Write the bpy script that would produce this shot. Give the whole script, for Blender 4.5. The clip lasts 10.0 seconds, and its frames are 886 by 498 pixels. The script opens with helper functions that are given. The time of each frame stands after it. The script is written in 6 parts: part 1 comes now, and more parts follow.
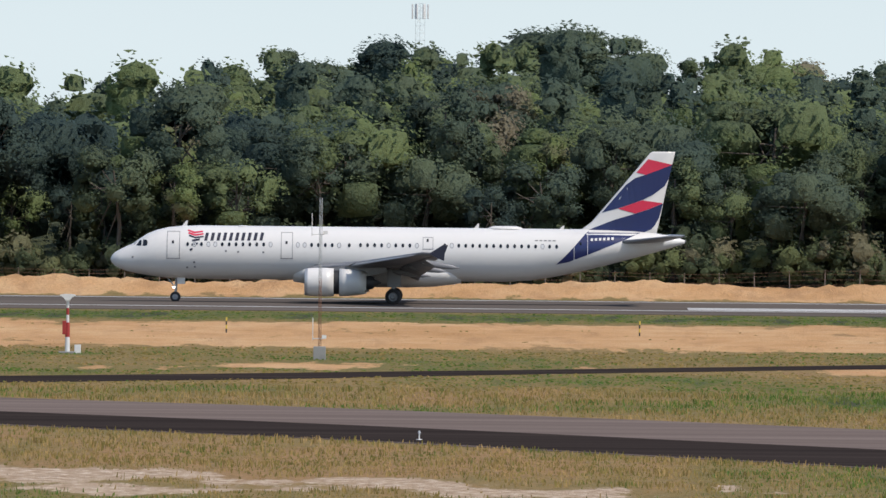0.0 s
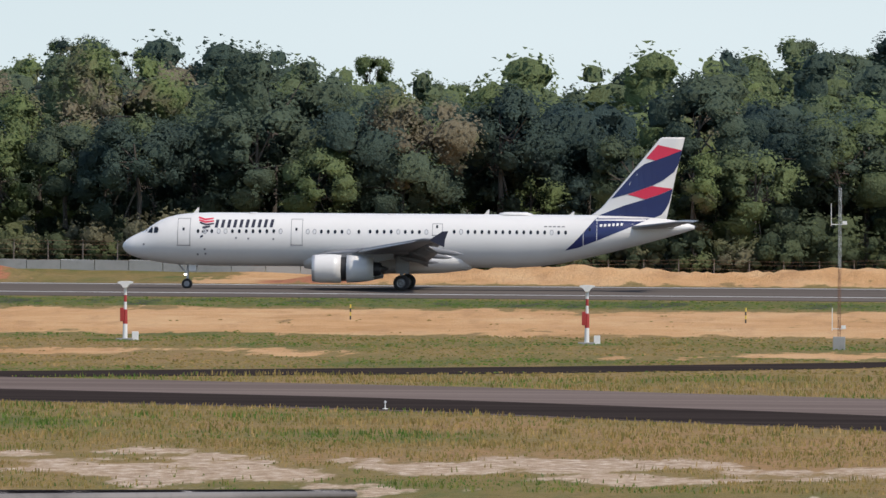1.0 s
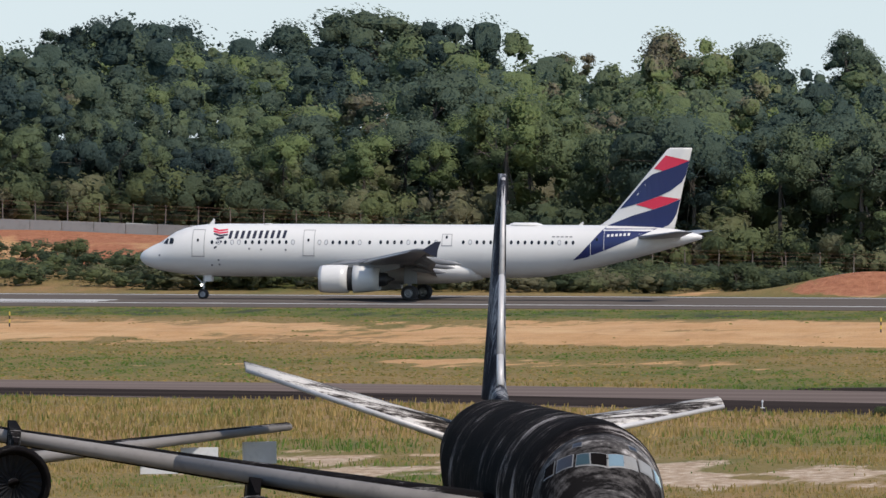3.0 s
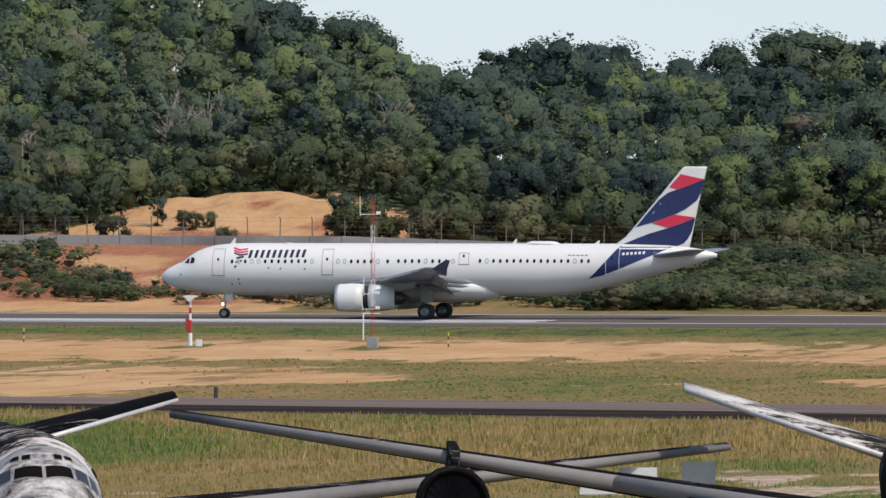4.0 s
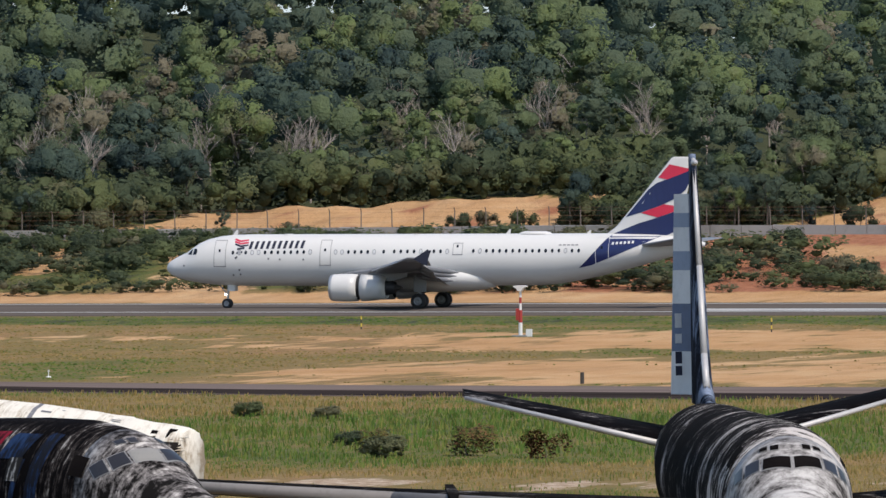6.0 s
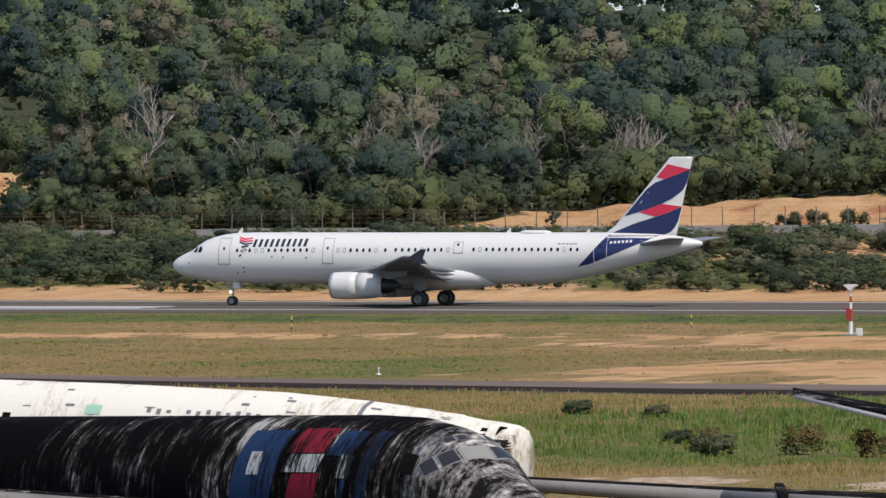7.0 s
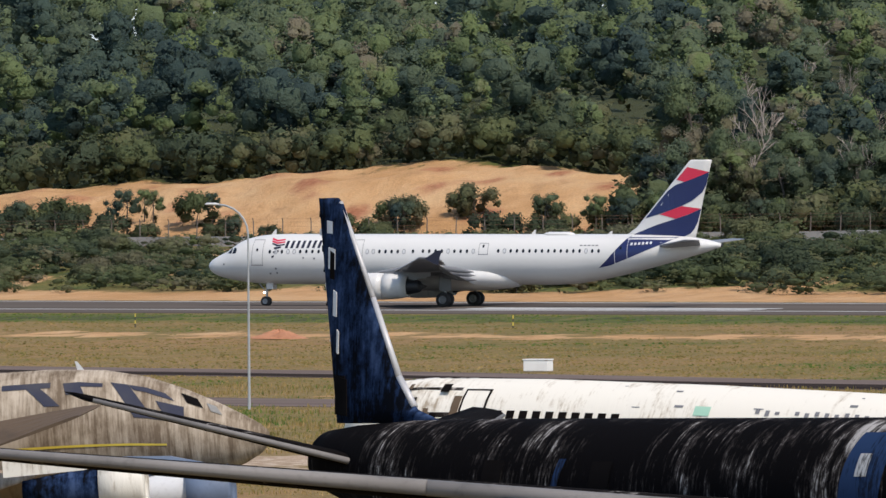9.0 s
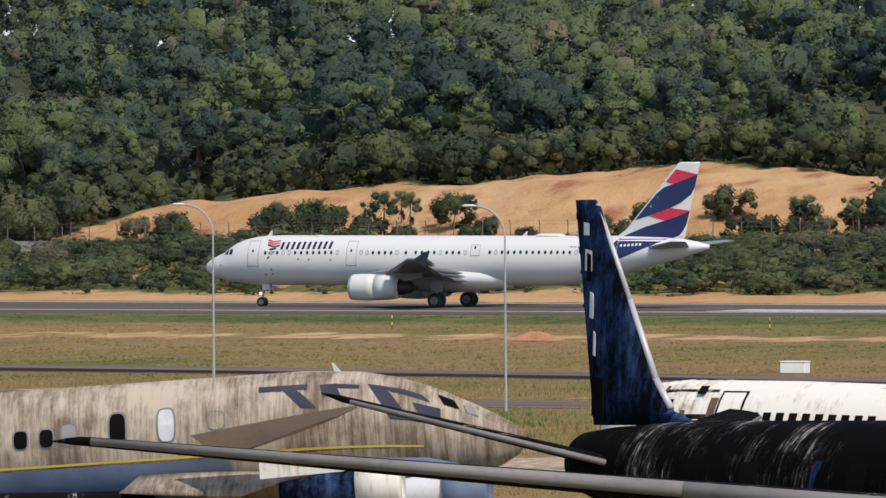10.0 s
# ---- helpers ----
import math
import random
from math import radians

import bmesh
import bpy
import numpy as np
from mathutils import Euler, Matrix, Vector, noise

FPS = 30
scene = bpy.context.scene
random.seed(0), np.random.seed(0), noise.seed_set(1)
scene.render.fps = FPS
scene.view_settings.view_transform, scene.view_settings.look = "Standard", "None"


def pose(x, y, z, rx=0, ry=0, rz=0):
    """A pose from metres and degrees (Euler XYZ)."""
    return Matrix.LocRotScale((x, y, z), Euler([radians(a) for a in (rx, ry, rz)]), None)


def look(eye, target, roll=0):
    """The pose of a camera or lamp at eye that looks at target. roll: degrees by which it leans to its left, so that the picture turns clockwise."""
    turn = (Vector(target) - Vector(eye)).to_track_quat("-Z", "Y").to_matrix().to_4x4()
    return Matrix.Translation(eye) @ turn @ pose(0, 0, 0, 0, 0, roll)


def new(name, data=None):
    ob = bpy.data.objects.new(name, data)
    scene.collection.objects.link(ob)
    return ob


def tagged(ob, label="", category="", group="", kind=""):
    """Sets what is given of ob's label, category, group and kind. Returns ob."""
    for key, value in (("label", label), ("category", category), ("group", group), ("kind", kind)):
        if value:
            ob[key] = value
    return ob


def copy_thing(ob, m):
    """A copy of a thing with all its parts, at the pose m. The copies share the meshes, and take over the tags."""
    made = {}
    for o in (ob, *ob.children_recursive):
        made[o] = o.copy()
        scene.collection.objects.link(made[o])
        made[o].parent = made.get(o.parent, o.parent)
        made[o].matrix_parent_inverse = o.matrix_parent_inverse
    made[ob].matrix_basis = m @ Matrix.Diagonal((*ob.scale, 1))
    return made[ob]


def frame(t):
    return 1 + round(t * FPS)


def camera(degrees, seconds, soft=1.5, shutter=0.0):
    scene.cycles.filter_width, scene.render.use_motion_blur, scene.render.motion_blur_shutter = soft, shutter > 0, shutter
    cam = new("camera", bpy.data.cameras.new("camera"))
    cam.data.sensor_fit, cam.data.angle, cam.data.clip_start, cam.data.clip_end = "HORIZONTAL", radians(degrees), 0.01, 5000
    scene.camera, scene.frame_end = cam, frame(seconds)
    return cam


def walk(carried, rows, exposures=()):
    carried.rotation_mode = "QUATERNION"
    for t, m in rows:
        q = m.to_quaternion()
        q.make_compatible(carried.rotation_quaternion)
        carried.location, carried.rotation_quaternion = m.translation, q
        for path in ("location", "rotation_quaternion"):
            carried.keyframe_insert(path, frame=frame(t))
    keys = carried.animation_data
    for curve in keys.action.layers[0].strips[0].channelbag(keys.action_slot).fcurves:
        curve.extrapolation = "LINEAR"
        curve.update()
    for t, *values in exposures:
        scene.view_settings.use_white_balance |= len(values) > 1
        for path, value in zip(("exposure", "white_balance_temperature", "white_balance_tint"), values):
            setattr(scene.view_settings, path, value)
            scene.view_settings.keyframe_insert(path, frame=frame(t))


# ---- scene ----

# ---- camera: a long lens on a deck 12.5 m up, turned by hand to follow the airliner ----
cam = camera(4.6, 10.0, soft=1.5)
EYE = 12.5
# seconds, turn to the left, tilt up, lean
PAN = [
    (0.0, 0.629, -0.549, 0.579),
    (0.5, 2.000, -0.607, 0.481),
    (1.0, 3.325, -0.620, 0.385),
    (1.5, 4.602, -0.613, 0.408),
    (2.0, 5.834, -0.610, 0.362),
    (2.5, 6.986, -0.595, 0.255),
    (2.7, 7.485, -0.583, 0.253),
    (3.8, 10.062, -0.483, 0.002),
    (4.0, 10.500, -0.461, 0.030),
    (4.5, 11.559, -0.425, -0.090),
    (5.0, 12.556, -0.445, -0.130),
    (5.5, 13.494, -0.484, -0.158),
    (5.7, 13.853, -0.494, -0.225),
    (6.8, 15.756, -0.511, -0.162),
    (7.0, 16.097, -0.508, -0.119),
    (7.5, 16.937, -0.504, -0.172),
    (8.0, 17.769, -0.502, -0.158),
    (8.5, 18.557, -0.500, -0.155),
    (9.0, 19.258, -0.492, -0.111),
    (9.5, 19.949, -0.483, -0.117),
    (10.0, 20.592, -0.481, -0.064),
]
walk(cam, [(t, pose(0, 0, EYE, 90 + tilt, 0, turn) @ pose(0, 0, 0, 0, 0, lean)) for t, turn, tilt, lean in PAN], [(0.0, 0.22), (10.0, 0.22)])

# the airliner's nose along the runway: seconds, metres
ROLLOUT = [(0.0, -35.16), (0.5, -55.14), (1.0, -74.64), (1.5, -93.68), (2.0, -112.15), (2.5, -130.14), (4.0, -181.09), (4.5, -197.13), (5.0, -212.53), (5.5, -227.61), (7.0, -269.57), (7.5, -282.46), (8.0, -295.01), (8.5, -307.26), (9.0, -319.21), (9.5, -330.86), (10.0, -342.35)]
RUNWAY_Y = 855.0

# ---- light ----
SUN_EL, SUN_AZ = 54.0, 128.0   # height; bearing clockwise from straight ahead (+y)
world = bpy.data.worlds.new("sky")
scene.world = world
world.use_nodes = True
wn = world.node_tree.nodes
sky = wn.new("ShaderNodeTexSky")
sky.sky_type = "NISHITA"
sky.sun_disc = False
sky.sun_elevation = radians(SUN_EL)
sky.sun_rotation = radians(SUN_AZ)
sky.dust_density = 0.8
sky.air_density = 1.0
wn["Background"].inputs[1].default_value = 0.15
world.node_tree.links.new(sky.outputs[0], wn["Background"].inputs[0])
sun = new("sun", bpy.data.lights.new("sun", "SUN"))
sun.data.energy = 3.2
sun.data.angle = radians(0.55)
sun.data.color = (1.0, 0.905, 0.80)
sd = Vector((math.sin(radians(SUN_AZ)) * math.cos(radians(SUN_EL)), math.cos(radians(SUN_AZ)) * math.cos(radians(SUN_EL)), math.sin(radians(SUN_EL))))
sun.matrix_world = look(sd * 50, (0, 0, 0))


# ---- materials ----
class Mat:
    """A small wrapper to write node materials briefly."""

    def __init__(self, name, rough=0.6, metal=0.0, spec=0.5):
        self.m = bpy.data.materials.new(name)
        self.m.use_nodes = True
        self.t = self.m.node_tree
        self.b = self.t.nodes["Principled BSDF"]
        self.b.inputs["Roughness"].default_value = rough
        self.b.inputs["Metallic"].default_value = metal
        self.b.inputs["Specular IOR Level"].default_value = spec

    def node(self, kind):
        return self.t.nodes.new(kind)

    def link(self, a, b):
        self.t.links.new(a, b)

    def coords(self, scale=(1, 1, 1), space="Object", rot=(0, 0, 0)):
        if space == "World":
            src = self.node("ShaderNodeNewGeometry").outputs["Position"]
        else:
            src = self.node("ShaderNodeTexCoord").outputs["Object"]
        mp = self.node("ShaderNodeMapping")
        mp.inputs["Scale"].default_value = scale
        mp.inputs["Rotation"].default_value = rot
        self.link(src, mp.inputs[0])
        return mp.outputs[0]

    def noise(self, vec, scale=1.0, detail=4.0, rough=0.55):
        n = self.node("ShaderNodeTexNoise")
        n.inputs["Scale"].default_value = scale
        n.inputs["Detail"].default_value = detail
        n.inputs["Roughness"].default_value = rough
        self.link(vec, n.inputs["Vector"])
        return n.outputs[0]

    def ramp(self, fac, stops):
        r = self.node("ShaderNodeValToRGB")
        el = r.color_ramp.elements
        while len(el) > 1:
            el.remove(el[-1])
        el[0].position, el[0].color = stops[0][0], (*stops[0][1], 1)
        for p, c in stops[1:]:
            e = el.new(p)
            e.color = (*c, 1)
        self.link(fac, r.inputs[0])
        return r.outputs[0]

    def step(self, fac, a, b):
        n = self.node("ShaderNodeMapRange")
        n.interpolation_type = "SMOOTHSTEP"
        n.inputs[1].default_value, n.inputs[2].default_value = a, b
        self.link(fac, n.inputs[0])
        return n.outputs[0]

    def math(self, op, a, b):
        n = self.node("ShaderNodeMath")
        n.operation = op
        for i, v in enumerate((a, b)):
            if isinstance(v, (int, float)):
                n.inputs[i].default_value = v
            else:
                self.link(v, n.inputs[i])
        return n.outputs[0]

    def mix(self, fac, a, b, kind="MIX"):
        n = self.node("ShaderNodeMix")
        n.data_type, n.blend_type = "RGBA", kind
        if isinstance(fac, (int, float)):
            n.inputs[0].default_value = fac
        else:
            self.link(fac, n.inputs[0])
        for s, v in ((6, a), (7, b)):
            if isinstance(v, tuple):
                n.inputs[s].default_value = (*v, 1)
            else:
                self.link(v, n.inputs[s])
        return n.outputs[2]

    def color(self, c):
        if isinstance(c, tuple):
            self.b.inputs["Base Color"].default_value = (*c, 1)
        else:
            self.link(c, self.b.inputs["Base Color"])
        return self

    def bump(self, h, strength=0.3, dist=0.05):
        n = self.node("ShaderNodeBump")
        n.inputs["Strength"].default_value = strength
        n.inputs["Distance"].default_value = dist
        self.link(h, n.inputs["Height"])
        self.link(n.outputs[0], self.b.inputs["Normal"])
        return self


def worn(name, base, dark, rough=0.5, metal=0.0, scale=2.0, amount=0.5, spec=0.5):
    """Paint or metal with broad stains and fine grain."""
    m = Mat(name, rough, metal, spec)
    v = m.coords()
    big = m.noise(v, scale * 0.35, 5)
    fine = m.noise(v, scale * 6, 3)
    c = m.mix(m.math("MULTIPLY", m.step(big, 0.45, 0.75), amount), base, dark)
    c = m.mix(m.math("MULTIPLY", m.step(fine, 0.5, 0.8), amount * 0.4), c, dark)
    m.color(c)
    m.bump(fine, 0.15, 0.01)
    return m.m


white_paint = worn("white_paint", (0.63, 0.615, 0.59), (0.5, 0.485, 0.46), 0.32, 0, 0.5, 0.25)
navy_paint = worn("navy_paint", (0.010, 0.018, 0.085), (0.008, 0.012, 0.05), 0.32, 0, 0.8, 0.4)
red_paint = worn("red_paint", (0.55, 0.022, 0.06), (0.42, 0.018, 0.05), 0.35, 0, 0.8, 0.4)
grey_paint = worn("grey_paint", (0.19, 0.192, 0.20), (0.10, 0.10, 0.105), 0.4, 0, 0.8, 0.5)
lip_metal = worn("lip_metal", (0.55, 0.54, 0.53), (0.4, 0.4, 0.4), 0.5, 0.7, 2.0, 0.4)
dark_metal = worn("dark_metal", (0.05, 0.05, 0.055), (0.02, 0.02, 0.02), 0.5, 0.6, 2.0, 0.6)
title_ink = worn("title_ink", (0.012, 0.013, 0.03), (0.02, 0.02, 0.03), 0.4, 0, 1, 0.3)
seam_grey = worn("seam_grey", (0.16, 0.16, 0.17), (0.1, 0.1, 0.1), 0.6, 0, 3, 0.4)
black_gap = worn("black_gap", (0.012, 0.012, 0.014), (0.006, 0.006, 0.006), 0.7, 0, 3, 0.4)
rubber = worn("rubber", (0.018, 0.018, 0.02), (0.035, 0.033, 0.03), 0.8, 0, 3, 0.6)
hub_metal = worn("hub_metal", (0.30, 0.31, 0.32), (0.12, 0.12, 0.12), 0.45, 0.5, 3, 0.6)
pane = worn("pane", (0.012, 0.014, 0.018), (0.03, 0.03, 0.035), 0.08, 0, 4, 0.3)
blind_white = worn("blind_white", (0.55, 0.55, 0.55), (0.4, 0.4, 0.4), 0.4, 0, 4, 0.3)
glow = Mat("landing_lamp")
glow.b.inputs["Emission Color"].default_value = (1.0, 0.95, 0.85, 1)
glow.b.inputs["Emission Strength"].default_value = 6.0
landing_lamp = glow.m
pole_white = worn("pole_white", (0.68, 0.67, 0.65), (0.42, 0.4, 0.36), 0.5, 0, 2, 0.5)
pole_red = worn("pole_red", (0.33, 0.03, 0.025), (0.25, 0.04, 0.03), 0.5, 0, 2, 0.5)
post_dark = worn("post_dark", (0.04, 0.035, 0.03), (0.02, 0.02, 0.02), 0.7, 0, 3, 0.5)
galvanised = worn("galvanised", (0.40, 0.41, 0.41), (0.26, 0.25, 0.24), 0.5, 0.3, 2, 0.6)
rust_steel = worn("rust_steel", (0.20, 0.10, 0.06), (0.10, 0.05, 0.03), 0.8, 0, 2, 0.7)
concrete = worn("concrete", (0.26, 0.26, 0.25), (0.13, 0.13, 0.125), 0.9, 0, 0.35, 0.9)
weathered_post = worn("weathered_post", (0.15, 0.125, 0.105), (0.07, 0.06, 0.05), 0.9, 0, 1.5, 0.6)
yellow_paint = worn("yellow_paint", (0.6, 0.45, 0.06), (0.4, 0.3, 0.05), 0.5, 0, 3, 0.4)


# ---- mesh helpers ----
def mesh_object(name, verts, faces, mat, parent=None, label="", smooth=False):
    me = bpy.data.meshes.new(name)
    me.from_pydata([tuple(v) for v in verts], [], [tuple(f) for f in faces])
    me.materials.append(mat)
    if smooth:
        me.shade_smooth()
    ob = new(name, me)
    if parent:
        ob.parent = parent
    if label:
        ob["label"] = label
    return ob


def part(name, bm, mat, parent, label="", smooth=False):
    bmesh.ops.recalc_face_normals(bm, faces=bm.faces)
    me = bpy.data.meshes.new(name)
    bm.to_mesh(me)
    bm.free()
    me.materials.append(mat)
    if smooth:
        me.shade_smooth()
    ob = new(name, me)
    if parent:
        ob.parent = parent
    if label:
        ob["label"] = label
    return ob


def thing(name, m, label, category, group="", kind=""):
    ob = new(name)
    ob.matrix_basis = m
    return tagged(ob, label, category, group, kind)


def put_box(bm, x0, x1, y0, y1, z0, z1, bevel=0.0):
    b = bmesh.ops.create_cube(bm, size=1.0, matrix=Matrix.LocRotScale(((x0 + x1) / 2, (y0 + y1) / 2, (z0 + z1) / 2), None, (x1 - x0, y1 - y0, z1 - z0)))
    if bevel:
        es = list({e for v in b["verts"] for e in v.link_edges})
        bmesh.ops.bevel(bm, geom=es, offset=bevel, segments=2, profile=0.6, affect="EDGES")
    return bm


def put_tube(bm, a, b, r0, r1=None, n=8):
    """A tapered rod from a to b."""
    a, b = Vector(a), Vector(b)
    r1 = r0 if r1 is None else r1
    q = (b - a).to_track_quat("Z", "Y").to_matrix().to_4x4()
    bmesh.ops.create_cone(bm, cap_ends=True, segments=n, radius1=r0, radius2=r1, depth=(b - a).length, matrix=Matrix.Translation((a + b) / 2) @ q)
    return bm


def put_loft(bm, rings, cap=True):
    """Skin a list of rings of equally many points."""
    vs = [[bm.verts.new(p) for p in r] for r in rings]
    n = len(vs[0])
    for a, b in zip(vs, vs[1:]):
        for i in range(n):
            bm.faces.new((a[i], a[(i + 1) % n], b[(i + 1) % n], b[i]))
    if cap:
        bm.faces.new(vs[0][::-1])
        bm.faces.new(vs[-1])
    return bm


def put_disc_ring(bm, cx, profile, cy, cz, n=28):
    """A body of revolution about a line along x; profile: (x, radius)."""
    rings = [[(cx + x, cy + r * math.cos(2 * math.pi * i / n), cz + r * math.sin(2 * math.pi * i / n)) for i in range(n)] for x, r in profile]
    return put_loft(bm, rings, cap=False)


def blade(root_le, root_te, tip_le, tip_te, t_root, t_tip, up=(0, 0, 1), n=4):
    """A wing-like solid between a root and a tip chord, with a rounded nose and a thin tail."""
    shape = [(0, 0), (0.02, 0.32), (0.1, 0.46), (0.3, 0.5), (0.6, 0.36), (1, 0.03), (1, -0.03), (0.6, -0.3), (0.3, -0.45), (0.1, -0.42), (0.02, -0.3)]
    bm = bmesh.new()
    up = Vector(up)
    rings = []
    for k in range(n + 1):
        f = k / n
        le, te = Vector(root_le).lerp(tip_le, f), Vector(root_te).lerp(tip_te, f)
        th = t_root + (t_tip - t_root) * f
        rings.append([le.lerp(te, u) + up * (th * w) for u, w in shape])
    return put_loft(bm, rings)


def plate(points, thick, axis=1):
    """A flat polygon of (x, z) points, standing at y = 0, with a thickness."""
    bm = bmesh.new()
    f = [bm.verts.new((x, -thick / 2, z)) for x, z in points]
    face = bm.faces.new(f)
    r = bmesh.ops.extrude_face_region(bm, geom=[face])
    bmesh.ops.translate(bm, verts=[v for v in r["geom"] if isinstance(v, bmesh.types.BMVert)], vec=(0, thick, 0))
    return bm


def lerp_table(table, x):
    xs = [r[0] for r in table]
    return [float(np.interp(x, xs, [r[k] for r in table])) for k in range(1, len(table[0]))]


# ---- ground ----
SKYLINE = [(-4, 0.47), (-1.46, 0.50), (-0.58, 0.435), (0.01, 0.59), (0.83, 0.523), (1.47, 0.414), (1.97, 0.33), (2.3, 0.22), (2.64, 0.182), (2.94, 0.135), (3.28, 0.177), (3.78, 0.32), (4.6, 0.343), (5.18, 0.44), (5.4, 0.40), (5.9, 0.45), (6.12, 0.54), (6.3, 0.41), (6.65, 0.50), (7.0, 0.54), (7.3, 0.42), (7.7, 0.41), (8.1, 0.62), (8.58, 0.66), (9.0, 0.58), (9.3, 0.56), (9.7, 0.60), (10.1, 0.59), (10.42, 0.48), (10.63, 0.60), (10.92, 0.74), (11.35, 0.84), (11.7, 0.95), (12.4, 0.94), (12.55, 0.84), (12.7, 0.94), (13.6, 1.02), (18.39, 1.02), (19.5, 0.88), (19.9, 0.70), (20.3, 0.88), (22.0, 0.9), (22.35, 0.70), (22.7, 0.9), (24, 0.88), (30, 0.8)]
WALL = [(80, 962, 1.0), (-10, 962, 0.3), (-55, 958, 0.2), (-72, 956, 0.9), (-100, 958, 1.0), (-118, 962, 1.3), (-150, 974, 4.4), (-190, 980, 5.6), (-240, 985, 5.7), (-300, 990, 5.3), (-360, 996, 4.7), (-440, 1004, 4.0)]
BANK = [(80, 1.0), (-100, 1.2), (-140, 5.0), (-165, 6.2), (-180, 6.4), (-191, 8.3), (-204, 9.6), (-214, 9.3), (-221, 7.4), (-234, 7.2), (-243, 8.4), (-258, 8.6), (-271, 7.4), (-288, 7.0), (-316, 7.0), (-333, 9.5), (-341, 10.7), (-360, 12.0), (-375, 11.2), (-391, 9.9), (-405, 9.4), (-415, 8.4), (-425, 7.3), (-460, 6.5)]
# how far behind the wall the trees begin: x, metres
TREELINE = [(80, 7), (-112, 7), (-182, 7), (-189, 26), (-197, 46), (-212, 46), (-218, 30), (-224, 9), (-239, 9), (-245, 38), (-280, 40), (-287, 16), (-293, 9), (-332, 9), (-339, 44), (-415, 46), (-423, 8), (-470, 8)]

TAXI_FAR = [(-700, 690), (-250, 611), (-210, 597), (-184, 583), (-150, 571), (-117, 566), (-86, 560), (-56, 549), (-31, 535), (-11, 518), (14, 488), (60, 425), (120, 330)]
TAXI_NEAR = [(-700, 668), (-242, 591), (-203, 578), (-177, 560), (-145, 546), (-110, 535), (-80, 523), (-59, 507), (-32, 490), (-8, 461), (11, 431), (50, 370), (120, 250)]

def curve(table, x):
    t = sorted(table)
    return np.interp(x, [r[0] for r in t], [r[1] for r in t])


def wave(x, y, s, seed=0.0):
    """Smooth uneven height made of a few crossing waves."""
    return (np.sin(x / s + 1.3 * seed) * np.cos(y / s * 1.3 + seed) + 0.6 * np.sin(x / s * 2.3 + y / s * 1.1 + 2 * seed) + 0.4 * np.cos(y / s * 3.1 - x / s * 1.7 + seed)) / 2


def land(x, y):
    """Height of the ground."""
    x, y = np.asarray(x, float), np.asarray(y, float)
    x = np.clip(x, -600, 300)
    az = np.degrees(np.arctan2(-x, y))
    w_y = np.interp(-x, [-r[0] for r in WALL], [r[1] for r in WALL])
    w_z = np.interp(-x, [-r[0] for r in WALL], [r[2] for r in WALL]) - 0.95
    b_z = curve(BANK, x)
    r = np.hypot(x, y)
    top = 12.5 + np.tan(np.radians(curve(SKYLINE, az))) * 1330 / np.cos(np.radians(np.clip(az, 0, 30))) - np.interp(az, [2.2, 3.2, 10.4, 11.6, 14], [14.6, 14.4, 14.0, 13.0, 7.0])
    z = np.zeros_like(x)
    left = 1 / (1 + np.exp((x + 118) / 9.0))
    # slope from the runway's far shoulder to the wall
    f = np.clip((y - 893) / np.maximum(w_y - 893, 1), 0, 1)
    z = np.where(y > 893, w_z * (f * f * (3 - 2 * f)) + 0.25 * wave(x, y, 7.0) * np.clip(f * 4, 0, 1), z)
    # heaps of sand and red earth along the right
    heap = (1 - left) * np.exp(-((y - 899) / 7.5) ** 2) * (1.15 + 0.22 * np.sin(x / 3.7) + 0.42 * wave(x, y, 1.1, 6.0)) * np.clip((x + 66) / 10, 0, 1)
    heap += 1.9 * np.exp(-((x + 94) / 7.5) ** 2 - ((y - 900) / 8) ** 2)
    z = z + heap
    # bank behind the wall, then the wooded hill
    g = np.clip((y - w_y - 4) / 45, 0, 1)
    gg = np.where(g < 0.5, g * 1.6, 0.8 + (g - 0.5) * 0.4)
    bank = w_z + (b_z - w_z) * gg + (0.5 * wave(x, y, 5.0, 2.0) + 0.32 * wave(x, y * 0.5, 1.9, 5.0)) * np.clip(g * 3, 0, 1)
    h = np.clip((y - w_y - 49) / 300, 0, 1)
    hill = bank + (np.maximum(top, b_z) - b_z) * h ** 0.85
    z = np.where(y > w_y + 4, hill, z)
    far = np.clip((y - 1500) / 700, 0, 1)
    z = z * (1 - far)
    # small unevenness of the field
    off = np.minimum(np.abs(y - np.interp(x, [p[0] for p in TAXI_FAR], [p[1] for p in TAXI_FAR])), np.abs(y - np.interp(x, [p[0] for p in TAXI_NEAR], [p[1] for p in TAXI_NEAR])))
    near = np.clip((806 - y) / 8, 0, 1) * np.clip((y - 655) / 12, 0, 1) * np.clip((off - 4) / 8, 0, 1)
    return z + near * 0.20 * np.clip(wave(x, y, 4.3, 8.0) + 0.5 * wave(x, y, 1.7, 9.0) - 0.1, 0, 0.8)


